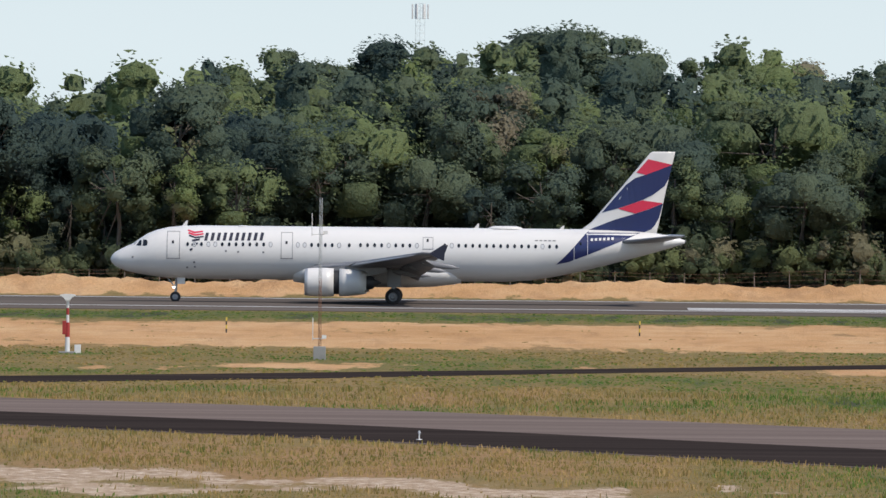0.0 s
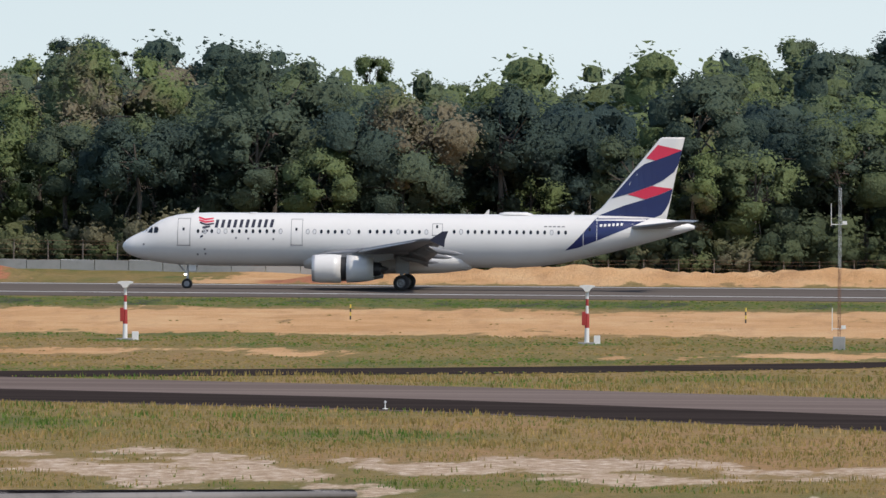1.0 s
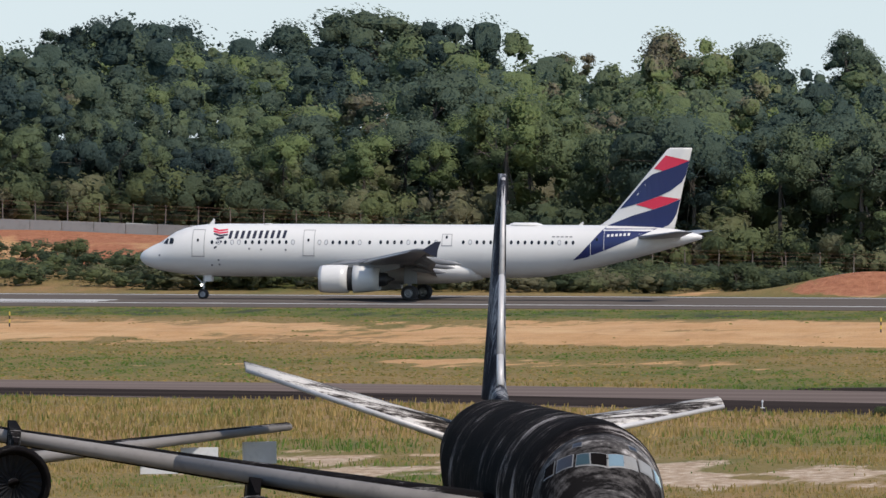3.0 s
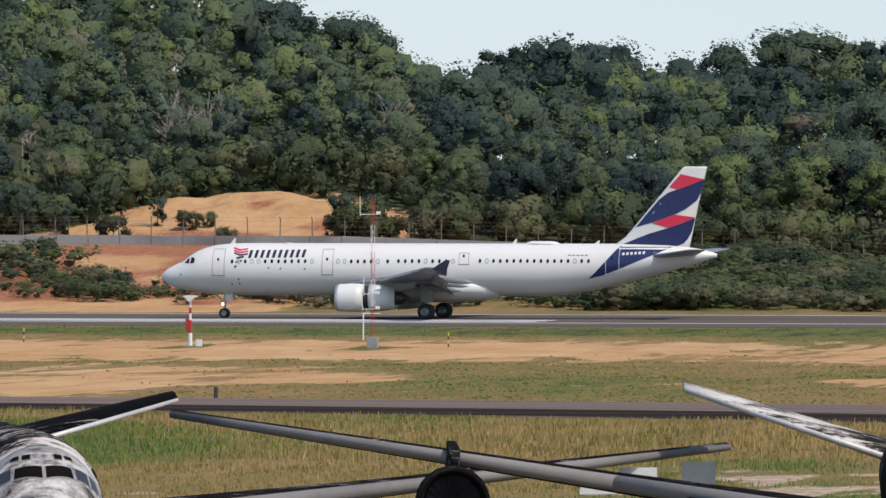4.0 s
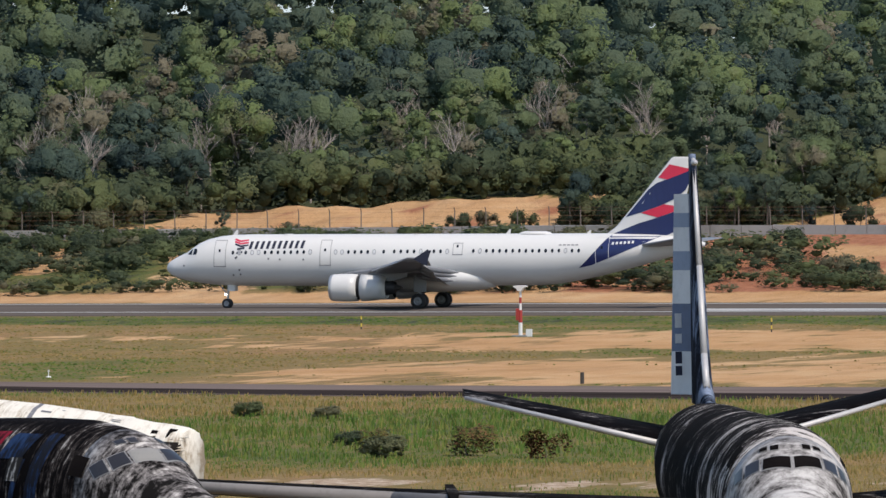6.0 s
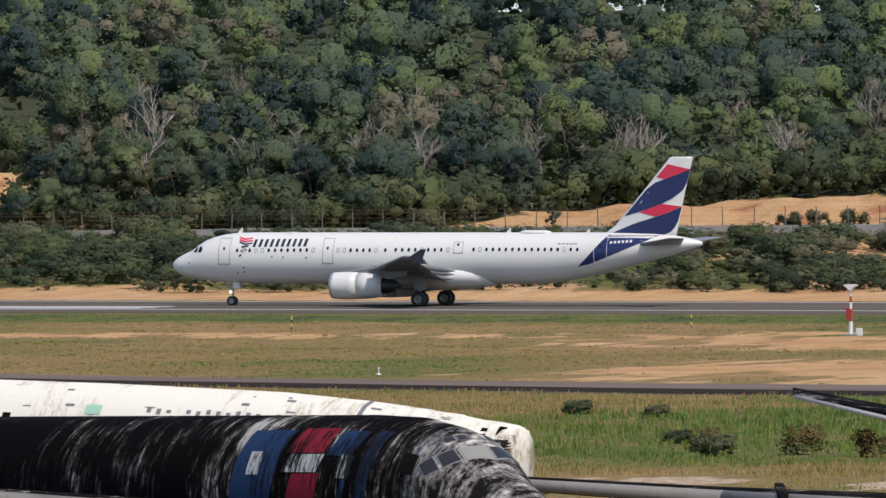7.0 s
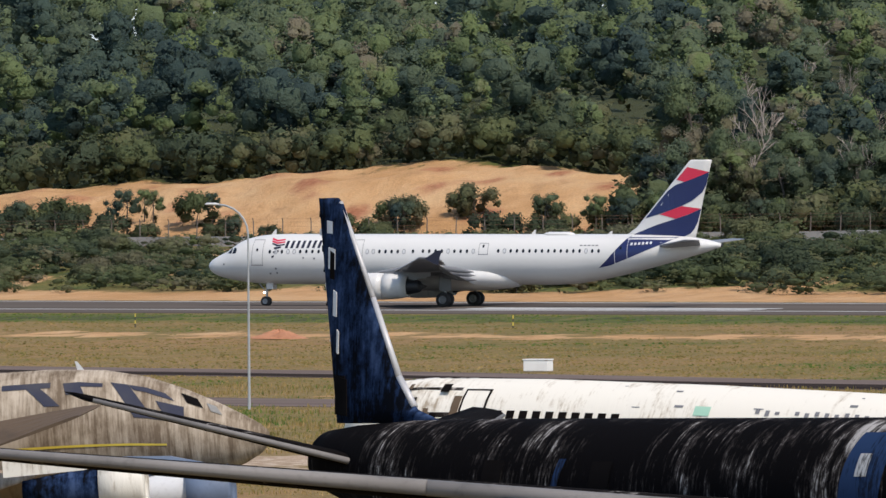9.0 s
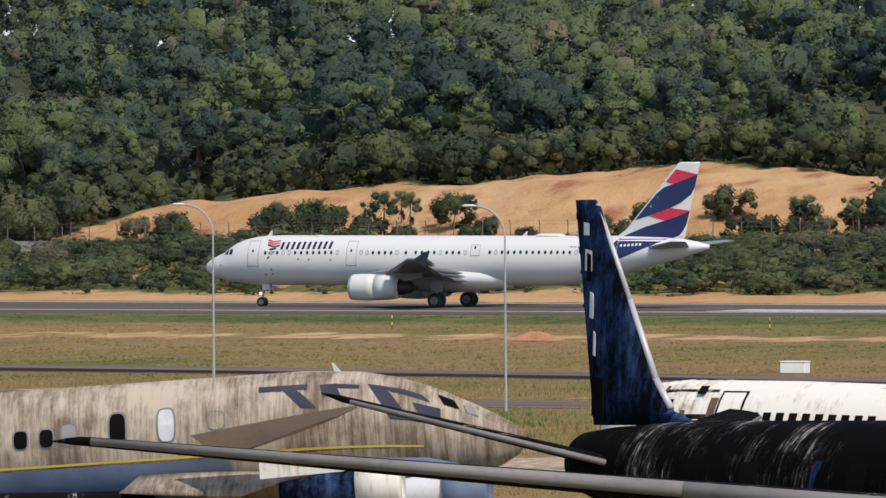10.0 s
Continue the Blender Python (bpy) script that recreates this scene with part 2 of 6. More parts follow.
def soil(x, y):
    """Sand, lush grass and red earth, each from 0 to 1."""
    x = np.clip(x, -600, 300)
    n1, n2, n3 = wave(x, y * 0.4, 5.5, 1.0), wave(x, y * 0.45, 2.3, 4.0), wave(x, y * 0.5, 13.0, 7.0)
    box = lambda a, b, s: 1 / (1 + np.exp(np.clip((a - y) / s, -60, 60))) / (1 + np.exp(np.clip((y - b) / s, -60, 60)))
    right = 1 / (1 + np.exp(-(x + 108) / 6))
    mid = (1 - right) / (1 + np.exp(-(x + 190) / 9))
    left = 1 / (1 + np.exp((x + 190) / 9))
    sand = right * box(668, 764, 5) * (0.92 + 0.3 * n1)
    sand = np.maximum(sand, mid * np.maximum(box(672, 748, 8) * (0.95 + 0.4 * n2), box(566, 650, 14) * np.clip((x + 180) / 22, 0, 1) * (0.68 + 0.6 * n1 - np.clip((x + 125) / 20, -0.2, 0.6))))
    sand = np.maximum(sand, left * box(704, 726, 4) * (0.72 + 0.5 * n2))
    sand = np.maximum(sand, left * box(630, 650, 4) * (0.12 + 0.5 * n1))
    sand = np.maximum(sand, right * box(600, 628, 3) * (0.40 + 0.55 * n1))
    sand = np.maximum(sand, left * box(505, 560, 6) * (0.36 + 0.5 * n1))
    # bare ground about the wrecks
    def spot(cx, cy, rx, ry):
        return np.exp(-((x - cx) / rx) ** 2 - ((y - cy) / ry) ** 2)

    bare = spot(-14, 402, 14, 12) + 0.9 * spot(-33, 420, 12, 14) + 0.9 * spot(-22, 405, 14, 10) + 0.8 * spot(-40, 404, 14, 10) + 1.1 * spot(-62, 428, 9, 22) + 0.6 * spot(-50, 408, 10, 14) + 0.8 * spot(-100, 404, 22, 9) + 1.1 * spot(-152, 420, 14, 22) + 0.5 * spot(2, 396, 12, 10) + box(200, 392, 6) * np.clip(0.12 + 0.8 * n3 + 0.5 * n1 + 0.25 * np.clip((-x - 10) / 20, -1, 1), 0, 0.7)
    sand = np.maximum(sand, np.clip(bare, 0, 1) * np.clip(0.62 + 0.5 * n1 + 0.45 * n2, 0, 1))
    beyond = box(886, 2500, 3)
    bushy = np.clip((y - 908) / 10, 0, 1) * np.clip((-x - 100) / 14, 0, 1) * np.clip((np.interp(-x, [-r[0] for r in WALL], [r[1] for r in WALL]) - y) / 3, 0, 1)
    bushy = bushy * (1 - np.clip((x + 240) / 12, 0, 1) * np.clip((-x - 150) / 12, 0, 1))
    sand = np.maximum(sand, beyond * np.exp(-((x + 94) / 8) ** 2) * np.clip((912 - y) / 6, 0, 1))
    sand = np.maximum(sand, beyond * (0.95 - 0.95 * bushy * np.clip(0.85 + n1, 0, 1)) * (1 - np.clip((-x - 108) / 5, 0, 1) * np.clip((x + 184) / 10, 0, 1) * np.clip((940 - y) / 12 + np.clip((x + 160) / 8, 0, 1), 0, 1)) * (1 - 0.8 * np.clip((-x - 70) / 4, 0, 1) * np.clip((x + 110) / 4, 0, 1)))
    lush = np.clip(0.42 + 0.10 * right - 0.14 * left + 0.5 * n3 + 0.25 * n1, 0, 1)
    lush = np.maximum(lush, beyond * bushy * 0.9)
    lush = np.maximum(lush, box(767, 814, 4) * (1.0 + 0.1 * n1))
    for cx, cy in ((-151, 722), (-180, 723), (-138, 720), (-29, 645), (-56.3, 647)):
        lush = np.maximum(lush, 1.2 * np.exp(-((x - cx) / 2.6) ** 2 - ((y - cy) / 7) ** 2))
        sand = sand * (1 - 0.9 * np.exp(-((x - cx) / 2.4) ** 2 - ((y - cy) / 6) ** 2))
    dry = spot(-78, 480, 20, 45) + spot(-5, 440, 26, 30) + 0.6 * spot(-35, 450, 16, 20)
    lush = np.clip(lush - 0.5 * dry, 0, 1)
    lush = np.maximum(lush, np.clip(1.3 * spot(-49, 464, 9, 20) + 1.7 * spot(-124, 478, 20, 46) + 1.2 * spot(-106, 456, 14, 34) + 0.8 * spot(-30, 446, 10, 14), 0, 1) * (0.85 + 0.2 * n1))
    lush = np.where((y > 560) & (y < 660), lush * 0.75 + 0.15, lush)
    red = beyond * np.clip((np.exp(-((x + 94) / 9) ** 2) * 1.5 + np.exp(-((x + 62) / 7) ** 2)) * np.clip((915 - y) / 8, 0, 1), 0, 1)
    w_y = np.interp(-x, [-r[0] for r in WALL], [r[1] for r in WALL])
    red = np.maximum(red, beyond * np.clip((-x - 152) / 10, 0, 1) * np.exp(-((y - w_y + 10) / 20) ** 2) * (0.95 + 0.45 * n1) * np.clip((x + 290) / 30, 0.25, 1))
    red = np.maximum(red, beyond * np.clip((x + 240) / 12, 0, 1) * np.clip((-x - 150) / 12, 0, 1) * np.clip((y - 905) / 8, 0, 1) * np.clip((w_y + 16 - y) / 8, 0, 1) * np.clip(0.78 + 0.5 * n1 + 0.35 * n2, 0, 0.95))
    red = np.maximum(red, beyond * np.clip((-x - 130) / 20, 0, 1) * np.clip((y - w_y - 3) / 4, 0, 1) * np.clip(0.34 + 0.45 * n2, 0, 0.8))
    # leaf litter under the trees
    start = w_y + curve(TREELINE, x)
    floor_ = 1 / (1 + np.exp(np.clip((start - y) / 3, -60, 60)))
    return np.clip(sand, 0, 1) * (1 - floor_), np.clip(lush + floor_ * 1.2, 0, 1.6), np.clip(red, 0, 1) * (1 - floor_)


def build_ground():
    az = np.radians(np.concatenate([np.linspace(-70, -4, 12)[:-1], np.linspace(-4, 26, 470), np.linspace(26, 80, 12)[1:]]))
    ys = np.concatenate([np.linspace(-120, 200, 6)[:-1], np.linspace(200, 520, 170), np.linspace(520, 885, 170)[1:], np.linspace(885, 1080, 150)[1:], np.linspace(1080, 1500, 60)[1:], np.geomspace(1500, 4500, 14)[1:]])
    Yg, A = np.meshgrid(ys, az, indexing="ij")
    X = -np.tan(A) * np.maximum(Yg, 150)
    Z = land(X, Yg)
    s, l, r = soil(X, Yg)
    ny, nx = Yg.shape
    me = bpy.data.meshes.new("ground")
    idx = np.arange(ny * nx).reshape(ny, nx)
    quads = np.stack([idx[:-1, :-1], idx[:-1, 1:], idx[1:, 1:], idx[1:, :-1]], -1).reshape(-1, 4)[:, ::-1]
    me.vertices.add(ny * nx)
    me.vertices.foreach_set("co", np.stack([X, Yg, Z], -1).astype(np.float32).ravel())
    me.loops.add(quads.size)
    me.loops.foreach_set("vertex_index", quads.astype(np.int32).ravel())
    me.polygons.add(len(quads))
    me.polygons.foreach_set("loop_start", np.arange(0, quads.size, 4, dtype=np.int32))
    me.update(calc_edges=True)
    col = me.color_attributes.new("soil", "FLOAT_COLOR", "POINT")
    col.data.foreach_set("color", np.stack([s, l, r, np.ones_like(s)], -1).astype(np.float32).ravel())
    me.shade_smooth()
    m = Mat("field", 0.95, 0, 0.15)
    at = m.node("ShaderNodeAttribute")
    at.attribute_name = "soil"
    sep = m.node("ShaderNodeSeparateColor")
    m.link(at.outputs[0], sep.inputs[0])
    v = m.coords((1, 0.45, 1), "World")
    n_fine, n_mid, n_big = m.noise(v, 1.6, 6, 0.65), m.noise(v, 0.28, 5, 0.6), m.noise(v, 0.06, 4)
    n_long = m.noise(m.coords((0.4, 0.035, 1), "World"), 1.0, 6, 0.68)
    grain = m.noise(m.coords((1, 0.6, 1), "World"), 7.0, 3, 0.7)
    edge = m.math("ADD", sep.outputs[0], m.math("MULTIPLY", m.math("SUBTRACT", m.math("ADD", m.math("MULTIPLY", n_long, 2.0), n_mid), 1.5), 0.9))
    sand_mask = m.step(edge, 0.42, 0.62)
    grass = m.ramp(m.math("ADD", m.math("MULTIPLY", sep.outputs[1], 0.75), m.math("MULTIPLY", m.math("SUBTRACT", n_long, 0.38), 1.3)), [(0.1, (0.32, 0.19, 0.085)), (0.35, (0.265, 0.178, 0.07)), (0.62, (0.20, 0.152, 0.05)), (0.9, (0.10, 0.12, 0.03)), (1.0, (0.05, 0.06, 0.028))])
    grass = m.mix(m.math("MULTIPLY", m.step(n_fine, 0.42, 0.7), 0.45), grass, (0.075, 0.07, 0.022))
    sandc = m.ramp(m.math("ADD", m.math("MULTIPLY", n_big, 0.5), m.math("MULTIPLY", n_mid, 0.5)), [(0.3, (0.42, 0.22, 0.085)), (0.5, (0.55, 0.32, 0.15)), (0.72, (0.64, 0.43, 0.235))])
    sandc = m.mix(m.math("MULTIPLY", m.step(n_long, 0.48, 0.72), 0.55), sandc, (0.33, 0.18, 0.085))
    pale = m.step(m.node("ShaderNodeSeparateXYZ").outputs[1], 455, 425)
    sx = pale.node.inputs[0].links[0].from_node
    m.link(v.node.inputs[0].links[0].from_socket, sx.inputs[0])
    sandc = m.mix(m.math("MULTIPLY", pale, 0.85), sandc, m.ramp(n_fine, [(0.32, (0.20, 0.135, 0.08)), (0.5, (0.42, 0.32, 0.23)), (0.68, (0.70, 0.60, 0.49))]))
    sandc = m.mix(m.step(m.math("ADD", sep.outputs[2], m.math("MULTIPLY", m.math("SUBTRACT", n_mid, 0.5), 0.8)), 0.4, 0.75), sandc, m.ramp(n_fine, [(0.3, (0.25, 0.085, 0.042)), (0.7, (0.46, 0.20, 0.105))]))
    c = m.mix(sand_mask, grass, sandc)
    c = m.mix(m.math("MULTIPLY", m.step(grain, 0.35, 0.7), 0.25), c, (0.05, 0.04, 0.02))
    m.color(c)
    m.bump(m.math("ADD", n_fine, m.math("MULTIPLY", grain, 0.5)), 0.8, 0.35)
    me.materials.append(m.m)
    ob = new("ground", me)
    return tagged(ob, "flat airfield of patchy green and dry grass with bare orange sand", "ground", kind="structure")


def asphalt(name, base, dark, streak=(0.06, 0.5, 1)):
    m = Mat(name, 1.0, 0, 0.0)
    v = m.coords((1, 1, 1), "World")
    long = m.noise(m.coords(streak, "World"), 0.6, 5, 0.6)
    fine = m.noise(v, 3.0, 4, 0.7)
    c = m.ramp(long, [(0.3, dark), (0.7, base)])
    c = m.mix(m.math("MULTIPLY", m.step(fine, 0.4, 0.75), 0.35), c, dark)
    m.color(c)
    m.bump(fine, 0.2, 0.02)
    return m.m


def ribbon(name, line_a, line_b, mat, label, category, z=0.02, kind="structure", steps=60):
    """A paved strip between two edge lines of (x, y), given from left to right."""
    xs = np.linspace(max(line_a[0][0], line_b[0][0]), min(line_a[-1][0], line_b[-1][0]), steps)
    ya = np.interp(xs, [p[0] for p in line_a], [p[1] for p in line_a])
    yb = np.interp(xs, [p[0] for p in line_b], [p[1] for p in line_b])
    verts, faces = [], []
    rag = random.Random(name)
    for x, a, b in zip(xs, ya, yb):
        ja, jb = rag.uniform(-0.25, 0.25), rag.uniform(-0.25, 0.25)
        verts += [(x, a + ja, z), (x, b + jb, z), (x, a + ja - 0.1, z - 0.4), (x, b + jb + 0.1, z - 0.4)]
    for i in range(len(xs) - 1):
        k = 4 * i
        faces += [(k + 4, k + 5, k + 1, k), (k, k + 2, k + 6, k + 4), (k + 1, k + 5, k + 7, k + 3)]
    ob = mesh_object(name, verts, faces, mat)
    return tagged(ob, label, category, kind=kind)


def strip_mark(name, x0, x1, y0, y1, z, mat, parent):
    bm = bmesh.new()
    put_box(bm, x0, x1, y0, y1, z - 0.03, z)
    return part(name, bm, mat, parent)


build_ground()


def build_sky_haze():
    """Far pale haze of the humid sky low over the horizon, all round."""
    m = Mat("sky_haze", 1.0)
    v = m.coords((0.0006, 0.0006, 0.004), "World")
    c = m.ramp(m.noise(v, 1.0, 3, 0.5), [(0.3, (0.56, 0.66, 0.70)), (0.7, (0.67, 0.75, 0.785))])
    m.color((0, 0, 0))
    m.b.inputs["Specular IOR Level"].default_value = 0.0
    m.link(c, m.b.inputs["Emission Color"])
    m.b.inputs["Emission Strength"].default_value = 1.0
    n = 72
    bm = bmesh.new()
    put_loft(bm, [[(4300 * math.sin(2 * math.pi * k / n), 4300 * math.cos(2 * math.pi * k / n), z) for k in range(n)] for z in (-60, 140)], cap=False)
    ob = part("backdrop", bm, m.m, None)
    return tagged(ob, "pale hazy sky low over the horizon", "sky", kind="structure")


build_sky_haze()
tar_runway = asphalt("runway_asphalt", (0.140, 0.120, 0.106), (0.080, 0.069, 0.061), (0.02, 0.35, 1))
tar_near = asphalt("taxiway_asphalt", (0.185, 0.148, 0.133), (0.110, 0.086, 0.076), (0.015, 0.4, 1))
mark_white = worn("runway_white", (0.62, 0.62, 0.60), (0.35, 0.34, 0.33), 0.8, 0, 0.4, 0.6)
runway = ribbon("runway", [(-900, 881), (500, 881)], [(-900, 814), (500, 814)], tar_runway, "long grey asphalt runway with white side stripes", "runway", 0.03, steps=120)
taxiway = ribbon("taxiway", TAXI_FAR, TAXI_NEAR, tar_near, "dark weathered asphalt taxiway curving through the grass", "taxiway", 0.03, steps=160)
tar_dark = asphalt("shoulder_asphalt", (0.045, 0.036, 0.033), (0.022, 0.018, 0.017), (0.015, 0.4, 1))
MID = [(x, y * 0.45 + 0.55 * float(np.interp(x, [p[0] for p in TAXI_NEAR], [p[1] for p in TAXI_NEAR]))) for x, y in TAXI_FAR]
ribbon("taxiway_shoulder", MID, [(x, y + 1.0) for x, y in TAXI_NEAR], tar_dark, "black asphalt shoulder of the taxiway", "taxiway", 0.045, steps=160)
ribbon("taxiway_link", [(-62, 556), (-29, 581), (-18, 592), (0, 612), (16, 631), (120, 740)], [(-62, 542), (-29, 565), (-15, 580), (0, 601), (16, 620), (120, 725)], tar_dark, "narrow dark asphalt link between taxiway and runway", "taxiway", 0.025)
ribbon("service_road", [(-330, 560), (-230, 545), (-197, 531), (-160, 520)], [(-330, 545), (-230, 528), (-191, 514), (-160, 508)], tar_near, "worn grey service road beside the grass", "road", 0.025)
strip_mark("side_stripe", -900, 500, 832.0, 832.9, 0.045, mark_white, runway)
strip_mark("side_stripe", -900, 500, 876.6, 877.6, 0.045, mark_white, runway)
for x0, x1 in ((-292, -267), (-196, -148), (9.5, 56)):
    for k in range(3):
        strip_mark("touchdown_bar", x0, x1, 837.0 + k * 4.2, 838.8 + k * 4.2, 0.045, mark_white, runway)


# ---- the airliner: x runs from its nose to its tail, -y is its port side ----
HULL = [  # x, top, bottom, half width
    (0.0, 3.30, 3.22, 0.04), (0.12, 3.58, 2.98, 0.30), (0.35, 3.80, 2.76, 0.52), (0.7, 4.02, 2.56, 0.76), (1.2, 4.27, 2.38, 1.0), (1.75, 4.52, 2.25, 1.2), (2.3, 4.92, 2.15, 1.4),
    (2.9, 5.30, 2.05, 1.58), (3.6, 5.58, 1.96, 1.74), (4.5, 5.79, 1.88, 1.87), (5.5, 5.90, 1.83, 1.94), (7.0, 5.95, 1.81, 1.975), (12.0, 5.95, 1.81, 1.975), (18.0, 5.95, 1.81, 1.975), (24.0, 5.95, 1.81, 1.975),
    (30.5, 5.95, 1.81, 1.975), (32.5, 5.95, 1.93, 1.97), (34.5, 5.95, 2.25, 1.92), (36.5, 5.95, 2.68, 1.80), (38.5, 5.92, 3.18, 1.60), (40.5, 5.85, 3.72, 1.28), (42.2, 5.70, 4.20, 0.92), (43.4, 5.50, 4.55, 0.6), (44.1, 5.32, 4.78, 0.34), (44.51, 5.18, 4.92, 0.16)]


def hull_ring(x, n=36, grow=0.0):
    top, bot, w = lerp_table(HULL, x)
    cz, h = (top + bot) / 2, (top - bot) / 2 + grow
    return [(x, (w + grow) * math.sin(2 * math.pi * i / n), cz + h * math.cos(2 * math.pi * i / n)) for i in range(n)]


def hull_side(x, z, out=0.012):
    """The point of the port skin at x, z."""
    top, bot, w = lerp_table(HULL, x)
    cz, h = (top + bot) / 2, max((top - bot) / 2, 1e-3)
    u = max(-0.999, min(0.999, (z - cz) / h))
    return (x, -w * math.sqrt(1 - u * u) - out, z)


def skin_patch(name, points, mat, parent, label="", out=0.012, cell=0.3):
    """A painted patch: a polygon of (x, z) laid on the port skin."""
    bm = bmesh.new()
    f = bm.faces.new([bm.verts.new((x, 0, z)) for x, z in points])
    zs = [p[1] for p in points]
    xs = [p[0] for p in points]
    for axis, lo, hi in ((2, min(zs), max(zs)), (0, min(xs), max(xs))):
        k = lo + cell
        while k < hi:
            co, no = [0, 0, 0], [0, 0, 0]
            co[axis], no[axis] = k, 1
            bmesh.ops.bisect_plane(bm, geom=bm.verts[:] + bm.edges[:] + bm.faces[:], plane_co=co, plane_no=no)
            k += cell
    for v in bm.verts:
        v.co = hull_side(v.co.x, v.co.z, out)
    return part(name, bm, mat, parent, label, True)


def outline(x0, x1, z0, z1, w=0.035):
    """Four thin strips that frame a door, as (x, z) polygons."""
    return [[(x0, z0), (x0 + w, z0), (x0 + w, z1), (x0, z1)], [(x1 - w, z0), (x1, z0), (x1, z1), (x1 - w, z1)], [(x0 + w, z1 - w), (x1 - w, z1 - w), (x1 - w, z1), (x0 + w, z1)], [(x0 - 0.03, z0 - 0.06), (x1 + 0.03, z0 - 0.06), (x1 + 0.03, z0), (x0 - 0.03, z0)]]


def wheel_part(name, x, y, z, r, w, parent):
    tyre_profile = [(-0.5, 0.55), (-0.5, 0.86), (-0.36, 0.97), (-0.15, 1.0), (0.15, 1.0), (0.36, 0.97), (0.5, 0.86), (0.5, 0.55)]
    bm = bmesh.new()
    n = 24
    rings = [[(rr * r * math.cos(2 * math.pi * i / n), a * w, rr * r * math.sin(2 * math.pi * i / n)) for i in range(n)] for a, rr in tyre_profile]
    put_loft(bm, rings, cap=False)
    wheel = part(name, bm, rubber, parent, smooth=True)
    wheel.matrix_basis = pose(x, y, z)
    bm = bmesh.new()
    rings = [[(rr * r * math.cos(2 * math.pi * i / n), a * w, rr * r * math.sin(2 * math.pi * i / n)) for i in range(n)] for a, rr in [(-0.36, 0.1), (-0.44, 0.22), (-0.3, 0.42), (-0.46, 0.56), (0.46, 0.56), (0.3, 0.42), (0.44, 0.22), (0.36, 0.1)]]
    put_loft(bm, rings)
    for k in range(6):
        a = math.pi * k / 3
        put_tube(bm, (0.3 * r * math.cos(a), -0.47 * w, 0.3 * r * math.sin(a)), (0.3 * r * math.cos(a), -0.3 * w, 0.3 * r * math.sin(a)), 0.05 * r, n=6)
    part("rim", bm, hub_metal, wheel, "grey metal wheel rim")
    return wheel


